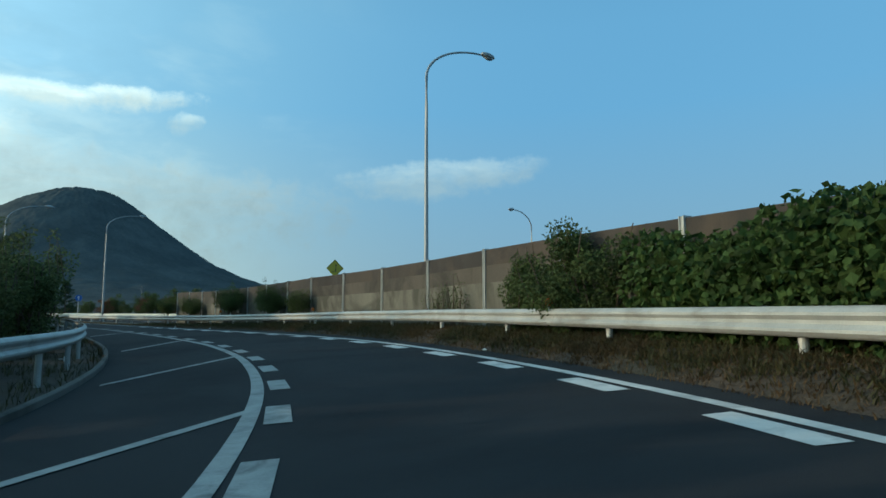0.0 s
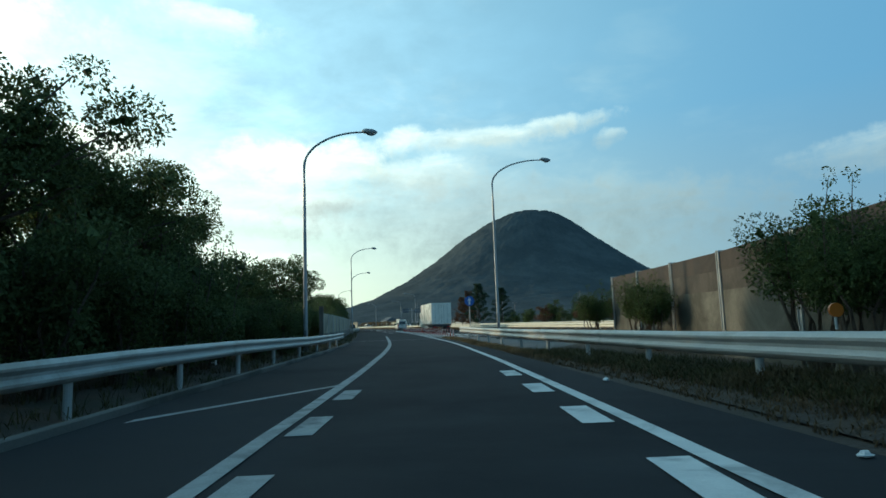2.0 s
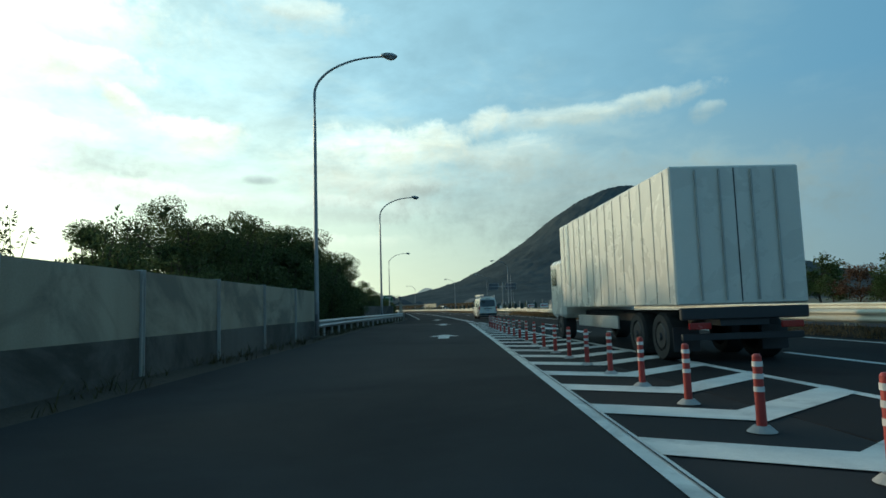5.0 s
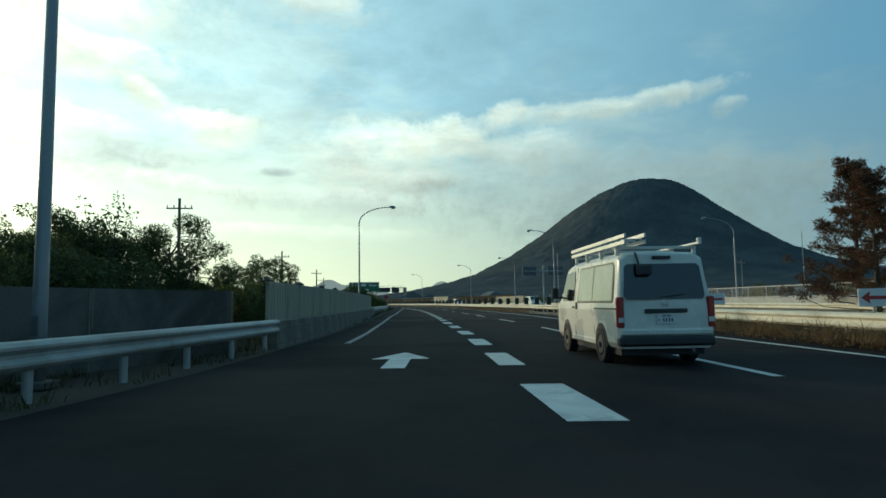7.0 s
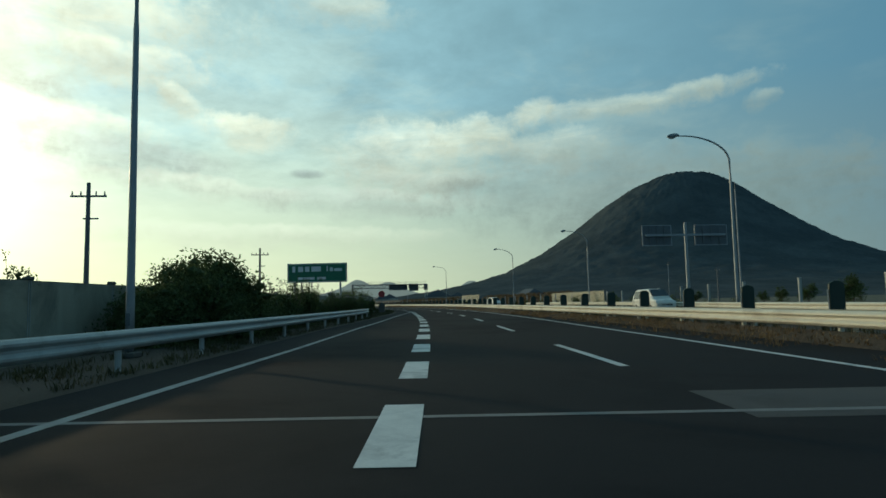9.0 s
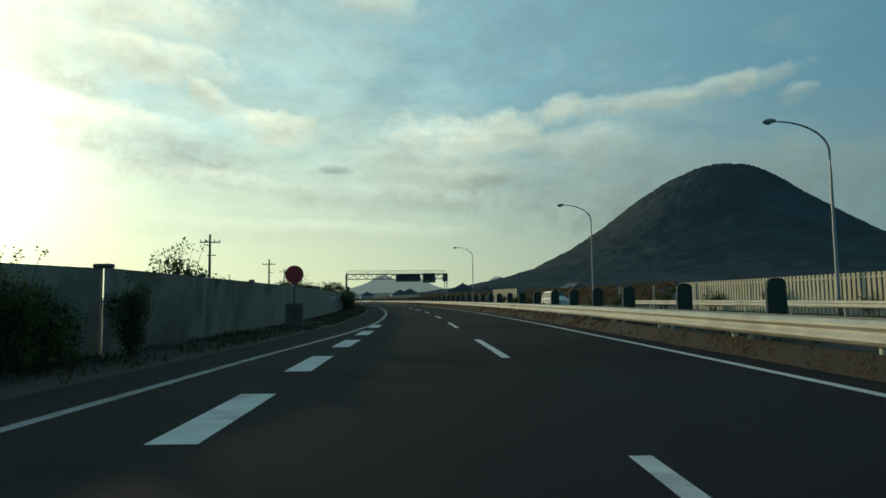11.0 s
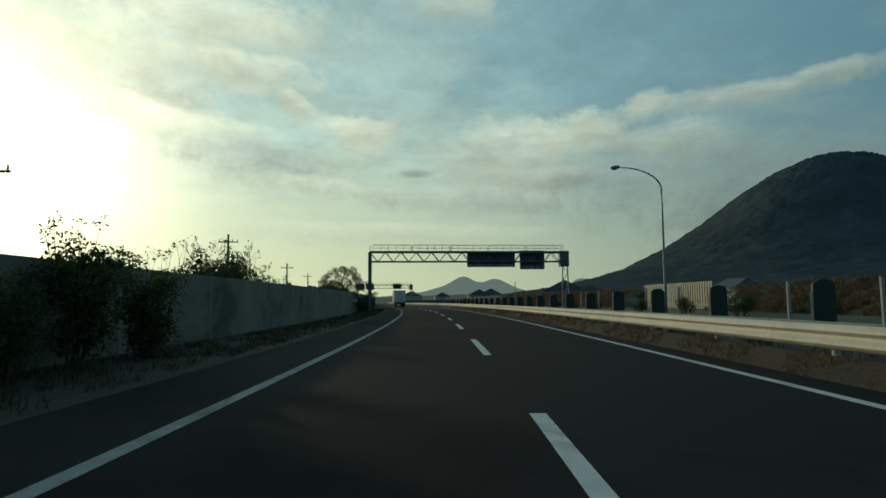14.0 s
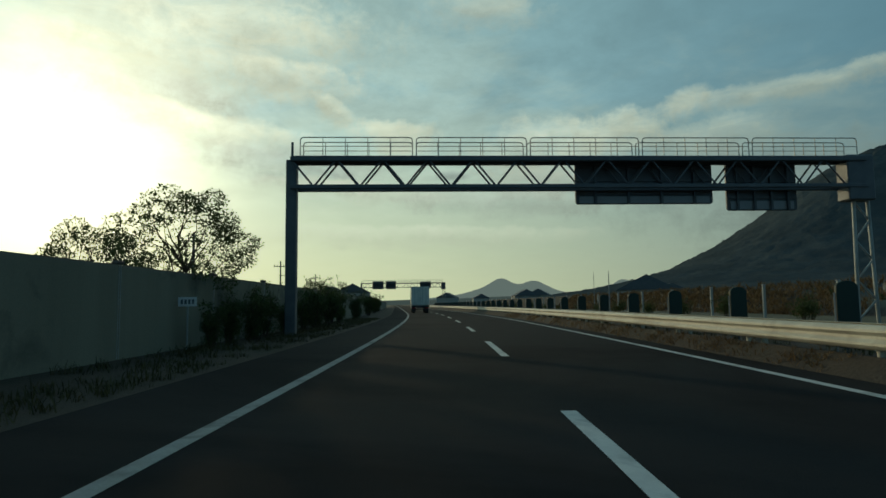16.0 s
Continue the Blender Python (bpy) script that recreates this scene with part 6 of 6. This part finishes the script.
blades("dry_grass", lambda r: clumpy(main_place(q_ := r.uniform(135, 181), rail_m(q_) - r.uniform(-1.5, 1.0), 0.2), r, -0.3), 2600, 0.42, STRAW, "tall dry weeds below the median rail", 86)

# ================= vehicles =================
CAR_WHITE = material("white_car_paint", (0.66, 0.64, 0.57), (0.74, 0.72, 0.64), 0.28, 0.8, 30.0, bump=0.0, spec=0.6)
CAR_GLASS = material("dark_car_glass", (0.012, 0.015, 0.017), (0.022, 0.026, 0.028), 0.06, 1.0, 20.0, bump=0.0, spec=0.8)
# opaque panes: the brightness seen through the side glass is put into this colour
PANE_LIGHT = material("side_glass_light", (0.24, 0.26, 0.19), (0.36, 0.38, 0.28), 0.08, 1.2, 20.0, bump=0.0, spec=0.8)
PLASTIC = material("dark_plastic", (0.022, 0.024, 0.028), (0.035, 0.038, 0.042), 0.55, 4.0, 60.0, bump=0.05)
RUBBER = material("tyre_rubber", (0.018, 0.018, 0.018), (0.03, 0.03, 0.03), 0.85, 6.0, 60.0, bump=0.2)
RIM = material("steel_rim", (0.05, 0.05, 0.052), (0.09, 0.09, 0.092), 0.5, 6.0, 40.0, metal=0.6, bump=0.0)
TAIL = material("red_lamp", (0.28, 0.012, 0.014), (0.38, 0.02, 0.02), 0.2, 4.0, 40.0, bump=0.0, spec=0.7)
LAMPGLASS = material("clear_lamp", (0.55, 0.56, 0.56), (0.66, 0.67, 0.66), 0.15, 4.0, 40.0, bump=0.0, spec=0.8)
ALU = material("aluminium", (0.50, 0.50, 0.47), (0.62, 0.62, 0.58), 0.4, 3.0, 50.0, metal=0.5, bump=0.05)


def loft(stations, ring_fn):
    bm = bmesh.new()
    rings = []
    for st in stations:
        half = ring_fn(*st)
        y = st[0]
        pts = [(x, yy if yy is not None else y, z) for x, yy, z in half] + [(-x, yy if yy is not None else y, z) for x, yy, z in reversed(half) if x > 1e-4]
        rings.append([bm.verts.new(p) for p in pts])
    n = len(rings[0])
    for a, b in zip(rings, rings[1:]):
        for k in range(n):
            bm.faces.new((a[k], a[(k + 1) % n], b[(k + 1) % n], b[k]))
    bm.faces.new(rings[0])
    bm.faces.new(rings[-1])
    return bm


def wheel(parent, x, y, r, w, side, name="wheel"):
    bm = bmesh.new()
    prof = [(r * 0.62, -w / 2), (r * 0.93, -w / 2), (r, -w * 0.36), (r, w * 0.36), (r * 0.93, w / 2), (r * 0.62, w / 2)]
    n = 28
    rings = []
    for k in range(n):
        a = 2 * math.pi * k / n
        rings.append([bm.verts.new((x + q, y + p * math.cos(a), r + p * math.sin(a))) for p, q in prof])
    for k in range(n):
        a, b = rings[k], rings[(k + 1) % n]
        for j in range(len(prof)):
            bm.faces.new((a[j], a[(j + 1) % len(prof)], b[(j + 1) % len(prof)], b[j]))
    wh = part("wheel", bm, RUBBER, parent, smooth=False)
    bm = bmesh.new()
    bmesh.ops.create_cone(bm, cap_ends=True, segments=24, radius1=r * 0.62, radius2=r * 0.5, depth=0.06, matrix=Matrix.Translation((x + side * (w / 2 - 0.03), y, r)) @ pose(0, 0, 0, 0, 90 * side, 0))
    part("rim", bm, RIM, wh)
    bm = bmesh.new()
    bmesh.ops.create_cone(bm, cap_ends=True, segments=16, radius1=r * 0.2, radius2=r * 0.15, depth=0.08, matrix=Matrix.Translation((x + side * (w / 2), y, r)) @ pose(0, 0, 0, 0, 90 * side, 0))
    part("hub", bm, RIM, wh)
    return wh


def van_half(y, zt, wt, wb, rear):
    """Half a cross-section of the van body: half-width below wb, roof half-width wt at height zt."""
    zb = min(1.06, zt - 0.05)
    k = lambda z: rear * max(0.0, z - 1.0) * 0.16
    return [(0, None, 0.30), (wb - 0.07, None, 0.30), (wb - 0.01, None, 0.40), (wb, None, 0.62), (wb, None, min(0.95, zb - 0.02)), (wb - 0.012, y + k(zb), zb),
            ((wb + wt) / 2 - 0.01, y + k((zb + zt) / 2), (zb + zt) / 2), (wt + 0.02, y + k(zt - 0.12), zt - max(0.02, min(0.12, (zt - zb) * 0.2))), (wt - 0.12, y + k(zt - 0.03), zt - 0.025), (0, y + k(zt), zt)]


def make_van(m):
    root = empty("delivery_van", m, "white delivery van with a ladder on its roof rack", "van")
    st = [(0.0, 1.93, 0.70, 0.80, 1), (0.05, 1.965, 0.715, 0.835, 1), (0.35, 1.985, 0.72, 0.847, 0), (2.2, 1.99, 0.72, 0.847, 0), (3.5, 1.975, 0.715, 0.847, 0), (3.78, 1.92, 0.70, 0.847, 0),
          (4.05, 1.66, 0.70, 0.845, 0), (4.33, 1.30, 0.72, 0.835, 0), (4.50, 1.08, 0.72, 0.82, 0), (4.64, 0.95, 0.68, 0.78, 0), (4.695, 0.80, 0.62, 0.72, 0)]
    body = part("body", loft(st, van_half), CAR_WHITE, root, "white painted van body")
    me = body.data
    bm = bmesh.new()
    bm.from_mesh(me)
    bmesh.ops.bevel(bm, geom=[e for e in bm.edges if e.calc_face_angle(0) > 0.6], offset=0.018, segments=2, affect="EDGES", profile=0.6)
    bm.to_mesh(me)
    bm.free()

    def sx(z):
        return float(np.interp(z, [0.95, 1.06, 1.52, 1.87], [0.847, 0.835, 0.775, 0.742]))

    def side_pane(name, quad, mat, parent, out=0.007, side=1):
        b = bmesh.new()
        inner = [b.verts.new((side * (sx(z) + out), y, z)) for y, z in quad]
        f = b.faces.new(inner)
        r = bmesh.ops.extrude_face_region(b, geom=[f])
        bmesh.ops.translate(b, verts=[v for v in r["geom"] if isinstance(v, bmesh.types.BMVert)], vec=(-side * 0.012, 0, 0))
        return part(name, b, mat, parent)

    for sd_ in (-1, 1):
        f1 = side_pane("window_seal", [(0.27, 1.08), (2.62, 1.08), (2.66, 1.16), (2.60, 1.74), (2.52, 1.80), (0.40, 1.80), (0.31, 1.74), (0.25, 1.16)], PLASTIC, root, 0.004, sd_)
        side_pane("side_window", [(0.31, 1.12), (1.50, 1.12), (1.50, 1.77), (0.42, 1.77), (0.35, 1.72)], PANE_LIGHT, f1, 0.010, sd_)
        side_pane("side_window", [(1.54, 1.12), (2.58, 1.12), (2.61, 1.18), (2.56, 1.72), (2.50, 1.77), (1.54, 1.77)], PANE_LIGHT, f1, 0.010, sd_)
        side_pane("front_window", [(2.92, 1.12), (3.95, 1.12), (4.02, 1.20), (3.70, 1.74), (2.98, 1.77)], CAR_GLASS, root, 0.008, sd_)
        side_pane("door_gap", [(2.77, 0.42), (2.785, 0.42), (2.785, 1.82), (2.77, 1.82)], PLASTIC, root, 0.004, sd_)
        side_pane("door_gap", [(1.36, 0.50), (1.372, 0.50), (1.372, 1.06), (1.36, 1.06)], PLASTIC, root, 0.004, sd_)
        part("sliding_track", box((0.014, 1.3, 0.03), (sd_ * 0.85, 0.70, 0.98)), PLASTIC, root)
        part("door_handle", box((0.03, 0.16, 0.04), (sd_ * 0.855, 2.92, 0.99), bevel=0.01), PLASTIC, root)
        part("door_handle", box((0.03, 0.05, 0.15), (sd_ * 0.855, 2.66, 1.02), bevel=0.01), PLASTIC, root)
        part("sill", box((0.03, 2.0, 0.10), (sd_ * 0.835, 2.1, 0.36), bevel=0.01), CAR_WHITE, root)
        tl = part("tail_lamp", box((0.12, 0.10, 0.52), (sd_ * 0.785, 0.02, 0.92), bevel=0.02), TAIL, root, "tall red tail lamp")
        part("reverse_lamp", box((0.10, 0.02, 0.08), (sd_ * 0.775, -0.035, 0.79)), LAMPGLASS, tl)
        for y in (0.95, 3.52):
            # dark half disc on the uncut body, stands for the shade inside the wheel well
            b = bmesh.new()
            bmesh.ops.create_cone(b, cap_ends=True, segments=32, radius1=0.37, radius2=0.37, depth=0.02, matrix=Matrix.Translation((sd_ * 0.840, y, 0.35)) @ pose(0, 0, 0, 0, 90, 0))
            bmesh.ops.bisect_plane(b, geom=b.verts[:] + b.edges[:] + b.faces[:], plane_co=(0, 0, 0.30), plane_no=(0, 0, 1), clear_inner=True)
            part("wheel_arch", b, PLASTIC, root)
            wheel(root, sd_ * 0.765, y, 0.325, 0.20, sd_)
        mi = part("mirror", box((0.16, 0.09, 0.26), (sd_ * 1.0, 3.98, 1.30), bevel=0.03), PLASTIC, root, "black door mirror")
        part("mirror_arm", box((0.14, 0.04, 0.04), (sd_ * 0.88, 3.98, 1.2)), PLASTIC, mi)
        part("head_lamp", box((0.26, 0.06, 0.22), (sd_ * 0.62, 4.64, 0.80), bevel=0.02), LAMPGLASS, root)
    ty = lambda z: max(0.0, z - 1.0) * 0.16
    b = bmesh.new()
    q = [(-0.66, 1.14), (0.66, 1.14), (0.70, 1.20), (0.66, 1.70), (0.60, 1.75), (-0.60, 1.75), (-0.66, 1.70), (-0.70, 1.20)]
    f = b.faces.new([b.verts.new((x, ty(z) - 0.012, z)) for x, z in q])
    r = bmesh.ops.extrude_face_region(b, geom=[f])
    bmesh.ops.translate(b, verts=[v for v in r["geom"] if isinstance(v, bmesh.types.BMVert)], vec=(0, 0.03, 0))
    rw = part("rear_window", b, CAR_GLASS, root, "dark rear window")
    part("rear_wiper", box((0.42, 0.02, 0.02), (0.12, 0.01, 1.19), Euler((0, -0.12, 0)).to_matrix()), PLASTIC, rw)
    part("rear_mirror", box((0.26, 0.10, 0.20), (-0.34, 0.02, 1.64), bevel=0.03), PLASTIC, root, "black rear view mirror")
    part("mirror_arm", rod((-0.46, 0.10, 1.95), (-0.42, 0.0, 1.68), 0.02), PLASTIC, root)
    part("high_brake_lamp", box((0.32, 0.05, 0.05), (0.0, 0.10, 1.86), bevel=0.01), PLASTIC, root)
    part("handle_bar", box((0.74, 0.03, 0.07), (0, -0.012, 0.94), bevel=0.01), PLASTIC, root)
    part("badge", box((0.11, 0.012, 0.07), (0, -0.008, 1.06), bevel=0.005), ALU, root)
    pl = part("number_plate", box((0.33, 0.012, 0.165), (0, -0.014, 0.80), bevel=0.004), WHITE, root, "white number plate")
    for x, z, w_, h_ in ((-0.04, 0.852, 0.05, 0.022), (0.04, 0.852, 0.06, 0.022), (-0.05, 0.785, 0.02, 0.06), (-0.005, 0.785, 0.02, 0.06), (0.05, 0.785, 0.02, 0.06), (0.095, 0.785, 0.02, 0.06), (-0.13, 0.785, 0.018, 0.03)):
        part("lettering", box((w_, 0.004, h_), (x, -0.022, z)), PLASTIC, pl)
    part("rear_bumper", box((1.66, 0.20, 0.17), (0, 0.03, 0.43), bevel=0.04), PLASTIC, root, "dark rear bumper")
    part("tailgate_step", box((1.60, 0.12, 0.12), (0, 0.01, 0.58), bevel=0.03), CAR_WHITE, root)
    part("underbody", box((1.45, 4.2, 0.16), (0, 2.3, 0.26)), PLASTIC, root)
    part("exhaust", rod((0.45, -0.02, 0.27), (0.45, 0.5, 0.27), 0.03), STEEL_DARK, root)
    b = bmesh.new()
    f = b.faces.new([b.verts.new(p) for p in ((-0.66, 4.335, 1.31), (0.66, 4.335, 1.31), (0.62, 3.81, 1.89), (-0.62, 3.81, 1.89))])
    part("windscreen", b, CAR_GLASS, root)
    # roof rack with a ladder
    rack = part("rack", box((1.42, 0.05, 0.05), (0, 0.5, 2.06), bevel=0.01), ALU, root, "aluminium roof rack")
    for y in (0.35, 1.3, 2.25, 3.1):
        part("crossbar", box((1.46, 0.05, 0.04), (0, y, 2.05), bevel=0.008), ALU, rack)
        for sd_ in (-1, 1):
            part("foot", box((0.06, 0.08, 0.14), (sd_ * 0.69, y, 1.985), bevel=0.015), ALU, rack)
    lad = empty("ladder", m @ Matrix.Translation((-0.54, 1.62, 2.07)), "aluminium ladder lying on the van's roof rack", "ladder")
    for x in (-0.17, 0.17):
        for z in (0.02, 0.13):
            part("stile", box((0.035, 3.6, 0.07), (x, 0, z + 0.02), bevel=0.006), ALU, lad)
    for k in range(11):
        part("rung", rod((-0.17, -1.65 + k * 0.33, 0.09), (0.17, -1.65 + k * 0.33, 0.09), 0.016), ALU, lad)
    side_bar = empty("roof_bar", m @ Matrix.Translation((0.66, 1.2, 2.07)), "thin aluminium bar tied along the van's roof rack", "bar")
    part("bar", rod((0, -1.2, 0.03), (0, 1.7, 0.03), 0.025), ALU, side_bar)
    part("end_stop", box((0.07, 0.05, 0.12), (0, -1.15, 0.06), bevel=0.01), ALU, side_bar)
    return root


make_van(at(160.3, 3.62, 0.004, 3.0))


def make_truck(m, L, W, H, label, cab=True, ribs=True, mat=None):
    """A box truck: y forward, origin under the rear."""
    root = empty("box_truck", m, label, "truck")
    z0 = 1.05
    bx = part("cargo_box", box((W, L, H), (0, L / 2, z0 + H / 2), bevel=0.03), mat or CAR_WHITE, root, "white cargo box")
    if ribs:
        for sd_ in (-1, 1):
            for k in range(int(L / 0.6)):
                part("rib", box((0.03, 0.05, H - 0.1), (sd_ * W / 2, 0.3 + k * 0.6, z0 + H / 2)), mat or CAR_WHITE, bx)
    for x in (-0.01,):
        part("door_gap", box((0.02, 0.01, H - 0.1), (x, -0.003, z0 + H / 2)), PLASTIC, bx)
    for x in (-0.75, -0.3, 0.3, 0.75):
        part("lock_bar", rod((x, -0.03, z0 + 0.08), (x, -0.03, z0 + H - 0.08), 0.02), ZINC, bx)
    part("rear_frame", box((W - 0.1, 0.12, 0.22), (0, 0.0, 0.90), bevel=0.02), PLASTIC, root)
    part("under_guard", box((W - 0.2, 0.08, 0.12), (0, 0.1, 0.48), bevel=0.01), PLASTIC, root)
    part("chassis", box((0.9, L + 1.5, 0.25), (0, (L + 1.5) / 2, 0.8)), PLASTIC, root)
    for sd_ in (-1, 1):
        part("tail_lamp", box((0.40, 0.06, 0.12), (sd_ * 0.85, -0.04, 0.68), bevel=0.01), TAIL, root)
        part("mud_flap", box((0.5, 0.02, 0.45), (sd_ * 0.85, 0.55, 0.42)), PLASTIC, root)
        for y in (1.1, 2.4, L + 0.9):
            wheel(root, sd_ * (W / 2 - 0.32), y, 0.46, 0.42, sd_)
        part("side_guard", box((0.05, L * 0.4, 0.30), (sd_ * (W / 2 - 0.06), L * 0.6, 0.68), bevel=0.01), ZINC, root)
    if cab:
        c_ = part("cab", box((W - 0.1, 1.7, 1.9), (0, L + 1.05, 1.65), bevel=0.12), CAR_WHITE, root, "white truck cab")
        part("cab_window", box((W - 0.06, 0.7, 0.6), (0, L + 1.3, 2.05), bevel=0.03), CAR_GLASS, c_)
        part("windscreen", box((W - 0.4, 0.05, 0.75), (0, L + 1.9, 2.0), bevel=0.02), CAR_GLASS, c_)
    return root


make_truck(at(449, -0.45, 0.004, 0), 6.2, 2.4, 2.45, "white box truck driving in the near lane", ribs=False)
p_ = main_place(114.0, 3.3, 0.004)
make_truck(pose(p_.x, p_.y, p_.z, 0, 0, MAIN_H), 8.6, 2.45, 2.55, "long white ribbed container truck on the main road")


def car_half(y, zt, wt, wb, zb):
    zz = min(zb, zt - 0.04)
    return [(0, None, 0.25), (wb - 0.08, None, 0.25), (wb, None, 0.45), (wb, None, zz - 0.06), (wb - 0.02, None, zz), ((wb + wt) / 2, None, (zz + zt) / 2), (wt, None, zt - 0.06 if zt - zz > 0.2 else zt - 0.02), (wt - 0.15, None, zt - 0.01), (0, None, zt)]


def make_minivan(m, label):
    root = empty("minivan", m, label, "car", "oncoming cars")
    st = [(0, 1.0, 0.70, 0.80, 0.95), (0.05, 1.55, 0.62, 0.84, 0.98), (0.35, 1.80, 0.62, 0.85, 0.98), (1.8, 1.85, 0.63, 0.85, 0.98), (2.9, 1.80, 0.62, 0.85, 0.98), (3.6, 1.32, 0.66, 0.85, 0.98), (3.95, 1.06, 0.70, 0.84, 0.96), (4.5, 0.92, 0.66, 0.82, 0.86), (4.66, 0.72, 0.6, 0.76, 0.66)]
    part("body", loft(st, car_half), CAR_WHITE, root, "white car body")
    for sd_ in (-1, 1):
        for y0, y1, t0, t1 in ((0.30, 1.22, 0.45, 1.24), (1.28, 2.25, 1.30, 2.20), (2.31, 3.35, 2.26, 2.85)):
            b = bmesh.new()
            b.faces.new([b.verts.new((sd_ * x, y, z)) for x, y, z in ((0.838, y0, 1.04), (0.838, y1, 1.04), (0.70, t1, 1.66), (0.70, t0, 1.67))])
            part("side_window", b, CAR_GLASS, root)
        for y in (0.8, 3.6):
            wheel(root, sd_ * 0.75, y, 0.32, 0.2, sd_)
        part("head_lamp", box((0.34, 0.1, 0.16), (sd_ * 0.6, 4.52, 0.74), bevel=0.03), LAMPGLASS, root)
        part("mirror", box((0.16, 0.08, 0.12), (sd_ * 0.93, 3.2, 1.1), bevel=0.03), CAR_WHITE, root)
    b = bmesh.new()
    b.faces.new([b.verts.new(p) for p in ((-0.72, 3.70, 1.275), (0.72, 3.70, 1.275), (0.60, 2.96, 1.79), (-0.60, 2.96, 1.79))])
    part("windscreen", b, CAR_GLASS, root)
    part("grille", box((1.0, 0.06, 0.14), (0, 4.63, 0.58), bevel=0.02), PLASTIC, root)
    part("number_plate", box((0.33, 0.02, 0.16), (0, 4.68, 0.42)), WHITE, root)
    return root


make_minivan(at(319.2, 17.0, 0, 183), "white minivan on the far carriageway")
make_minivan(at(249.5, 16.6, 0, 183), "white minivan on the far carriageway beside glare boards")


# ================= far buildings =================
ROOF = material("tile_roof", (0.07, 0.075, 0.08), (0.11, 0.115, 0.12), 0.7, 2.0, 20.0, bump=0.3)
PLASTER = material("plaster", (0.38, 0.37, 0.34), (0.48, 0.47, 0.43), 0.9, 1.0, 20.0, bump=0.1, stain=(0.3, 0.29, 0.26))


def make_house(m, w, l, h, label, flat=False):
    root = empty("house", m, label, "house", "far houses")
    part("wall", box((w, l, h), (0, 0, h / 2)), PLASTER, root)
    if flat:
        part("roof", box((w + 0.3, l + 0.3, 0.3), (0, 0, h + 0.15), bevel=0.03), ROOF, root)
    else:
        bm = bmesh.new()
        o, r_ = 0.5, w * 0.28
        v = [bm.verts.new(p) for p in ((-w / 2 - o, -l / 2 - o, h), (w / 2 + o, -l / 2 - o, h), (w / 2 + o, l / 2 + o, h), (-w / 2 - o, l / 2 + o, h), (0, -l / 2 + 0.6, h + r_), (0, l / 2 - 0.6, h + r_))]
        for f in ((0, 1, 4), (1, 2, 5, 4), (2, 3, 5), (3, 0, 4, 5), (3, 2, 1, 0)):
            bm.faces.new([v[i] for i in f])
        part("roof", bm, ROOF, root, "dark tiled roof")
    for k in range(3):
        for z in ((h * 0.3, h * 0.75) if h > 4 else (h * 0.5,)):
            w_ = part("window", box((w * 0.18, 0.08, 1.0), (-w * 0.3 + k * w * 0.3, -l / 2 - 0.02, z)), CAR_GLASS, root)
            part("sill", box((w * 0.2, 0.14, 0.06), (-w * 0.3 + k * w * 0.3, -l / 2 - 0.05, z - 0.55)), CONCRETE_PALE, w_)
    return root


for s, d, w, l, h, fl in ((470, 90, 9, 8, 5.0, False), (520, 60, 14, 9, 5.0, True), (560, 85, 9, 8, 5.5, False),
                          (620, 50, 10, 8, 5.0, False), (680, 70, 12, 9, 6.0, False), (640, -32, 12, 9, 7.0, False), (700, -26, 18, 10, 8.5, True), (600, -40, 10, 8, 5.5, False), 
                          (760, 30, 12, 10, 6, False), (780, -40, 14, 10, 7, False), (820, 60, 12, 9, 6, False)):
    make_house(at(s, d, -0.9, 180 + s % 40 - 20), w, l, h, "low plastered building at the far field edge" if fl else "plastered house with a dark tiled roof")

# ================= litter =================
def make_litter(m, w, l, h, seed, label):
    rng = np.random.default_rng(seed)
    bm = bmesh.new()
    bmesh.ops.create_icosphere(bm, subdivisions=2, radius=1.0)
    for v in bm.verts:
        v.co = Vector((v.co.x * w, v.co.y * l, max(v.co.z, -0.4) * h + 0.4 * h)) * rng.uniform(0.75, 1.2)
    ob = mesh_object("litter", [v.co for v in bm.verts], [[v.index for v in f.verts] for f in bm.faces], WHITE)
    bm.free()
    ob.matrix_basis = m
    return tagged(ob, label, "litter", "litter on the verge")


for k, (s_, d_, w, l, h, z) in enumerate(((15.9, 3.6, 0.06, 0.17, 0.05, 0.02), (21.9, 4.55, 0.10, 0.12, 0.16, 0.10), (44.0, 2.9, 0.06, 0.10, 0.05, 0.01), (50.5, 2.7, 0.08, 0.12, 0.06, 0.01), (40.0, -4.6, 0.08, 0.14, 0.05, 0.01), (12.0, 3.9, 0.05, 0.07, 0.04, 0.02))):
    make_litter(at(s_, d_, z, k * 50), w * 0.62, l * 0.62, h * 0.62, 90 + k, "crumpled scrap of pale litter on the verge")

blades("grass", lambda r: clumpy(main_place(q_ := r.uniform(206, 420), rail_m(q_) + r.uniform(1.2, 8.1)), r, -0.1), 7000, 0.34, GRASS, "rough weeds between the carriageways", 87, width=0.014)
blades("dry_grass", lambda r: clumpy(place(q_ := r.uniform(57, 89), rail_rr(q_) - 0.45 + r.normal() * 0.2), r, -0.3), 9000, 0.13, STRAW, "dry yellow-brown weeds at the foot of the rail", 88, width=0.006)
blades("dry_grass", lambda r: clumpy(place(q_ := (v_ if (v_ := r.uniform(346, 500)) > 411 else v_ - 26), rail_m(q_) + 24.0 + (k_ := r.uniform(0, 1)) * 5.0, -0.2 + 2.9 * k_), r, -0.3), 9000, 0.6, STRAW, "tall dry weeds on the bank", 91, width=0.03)
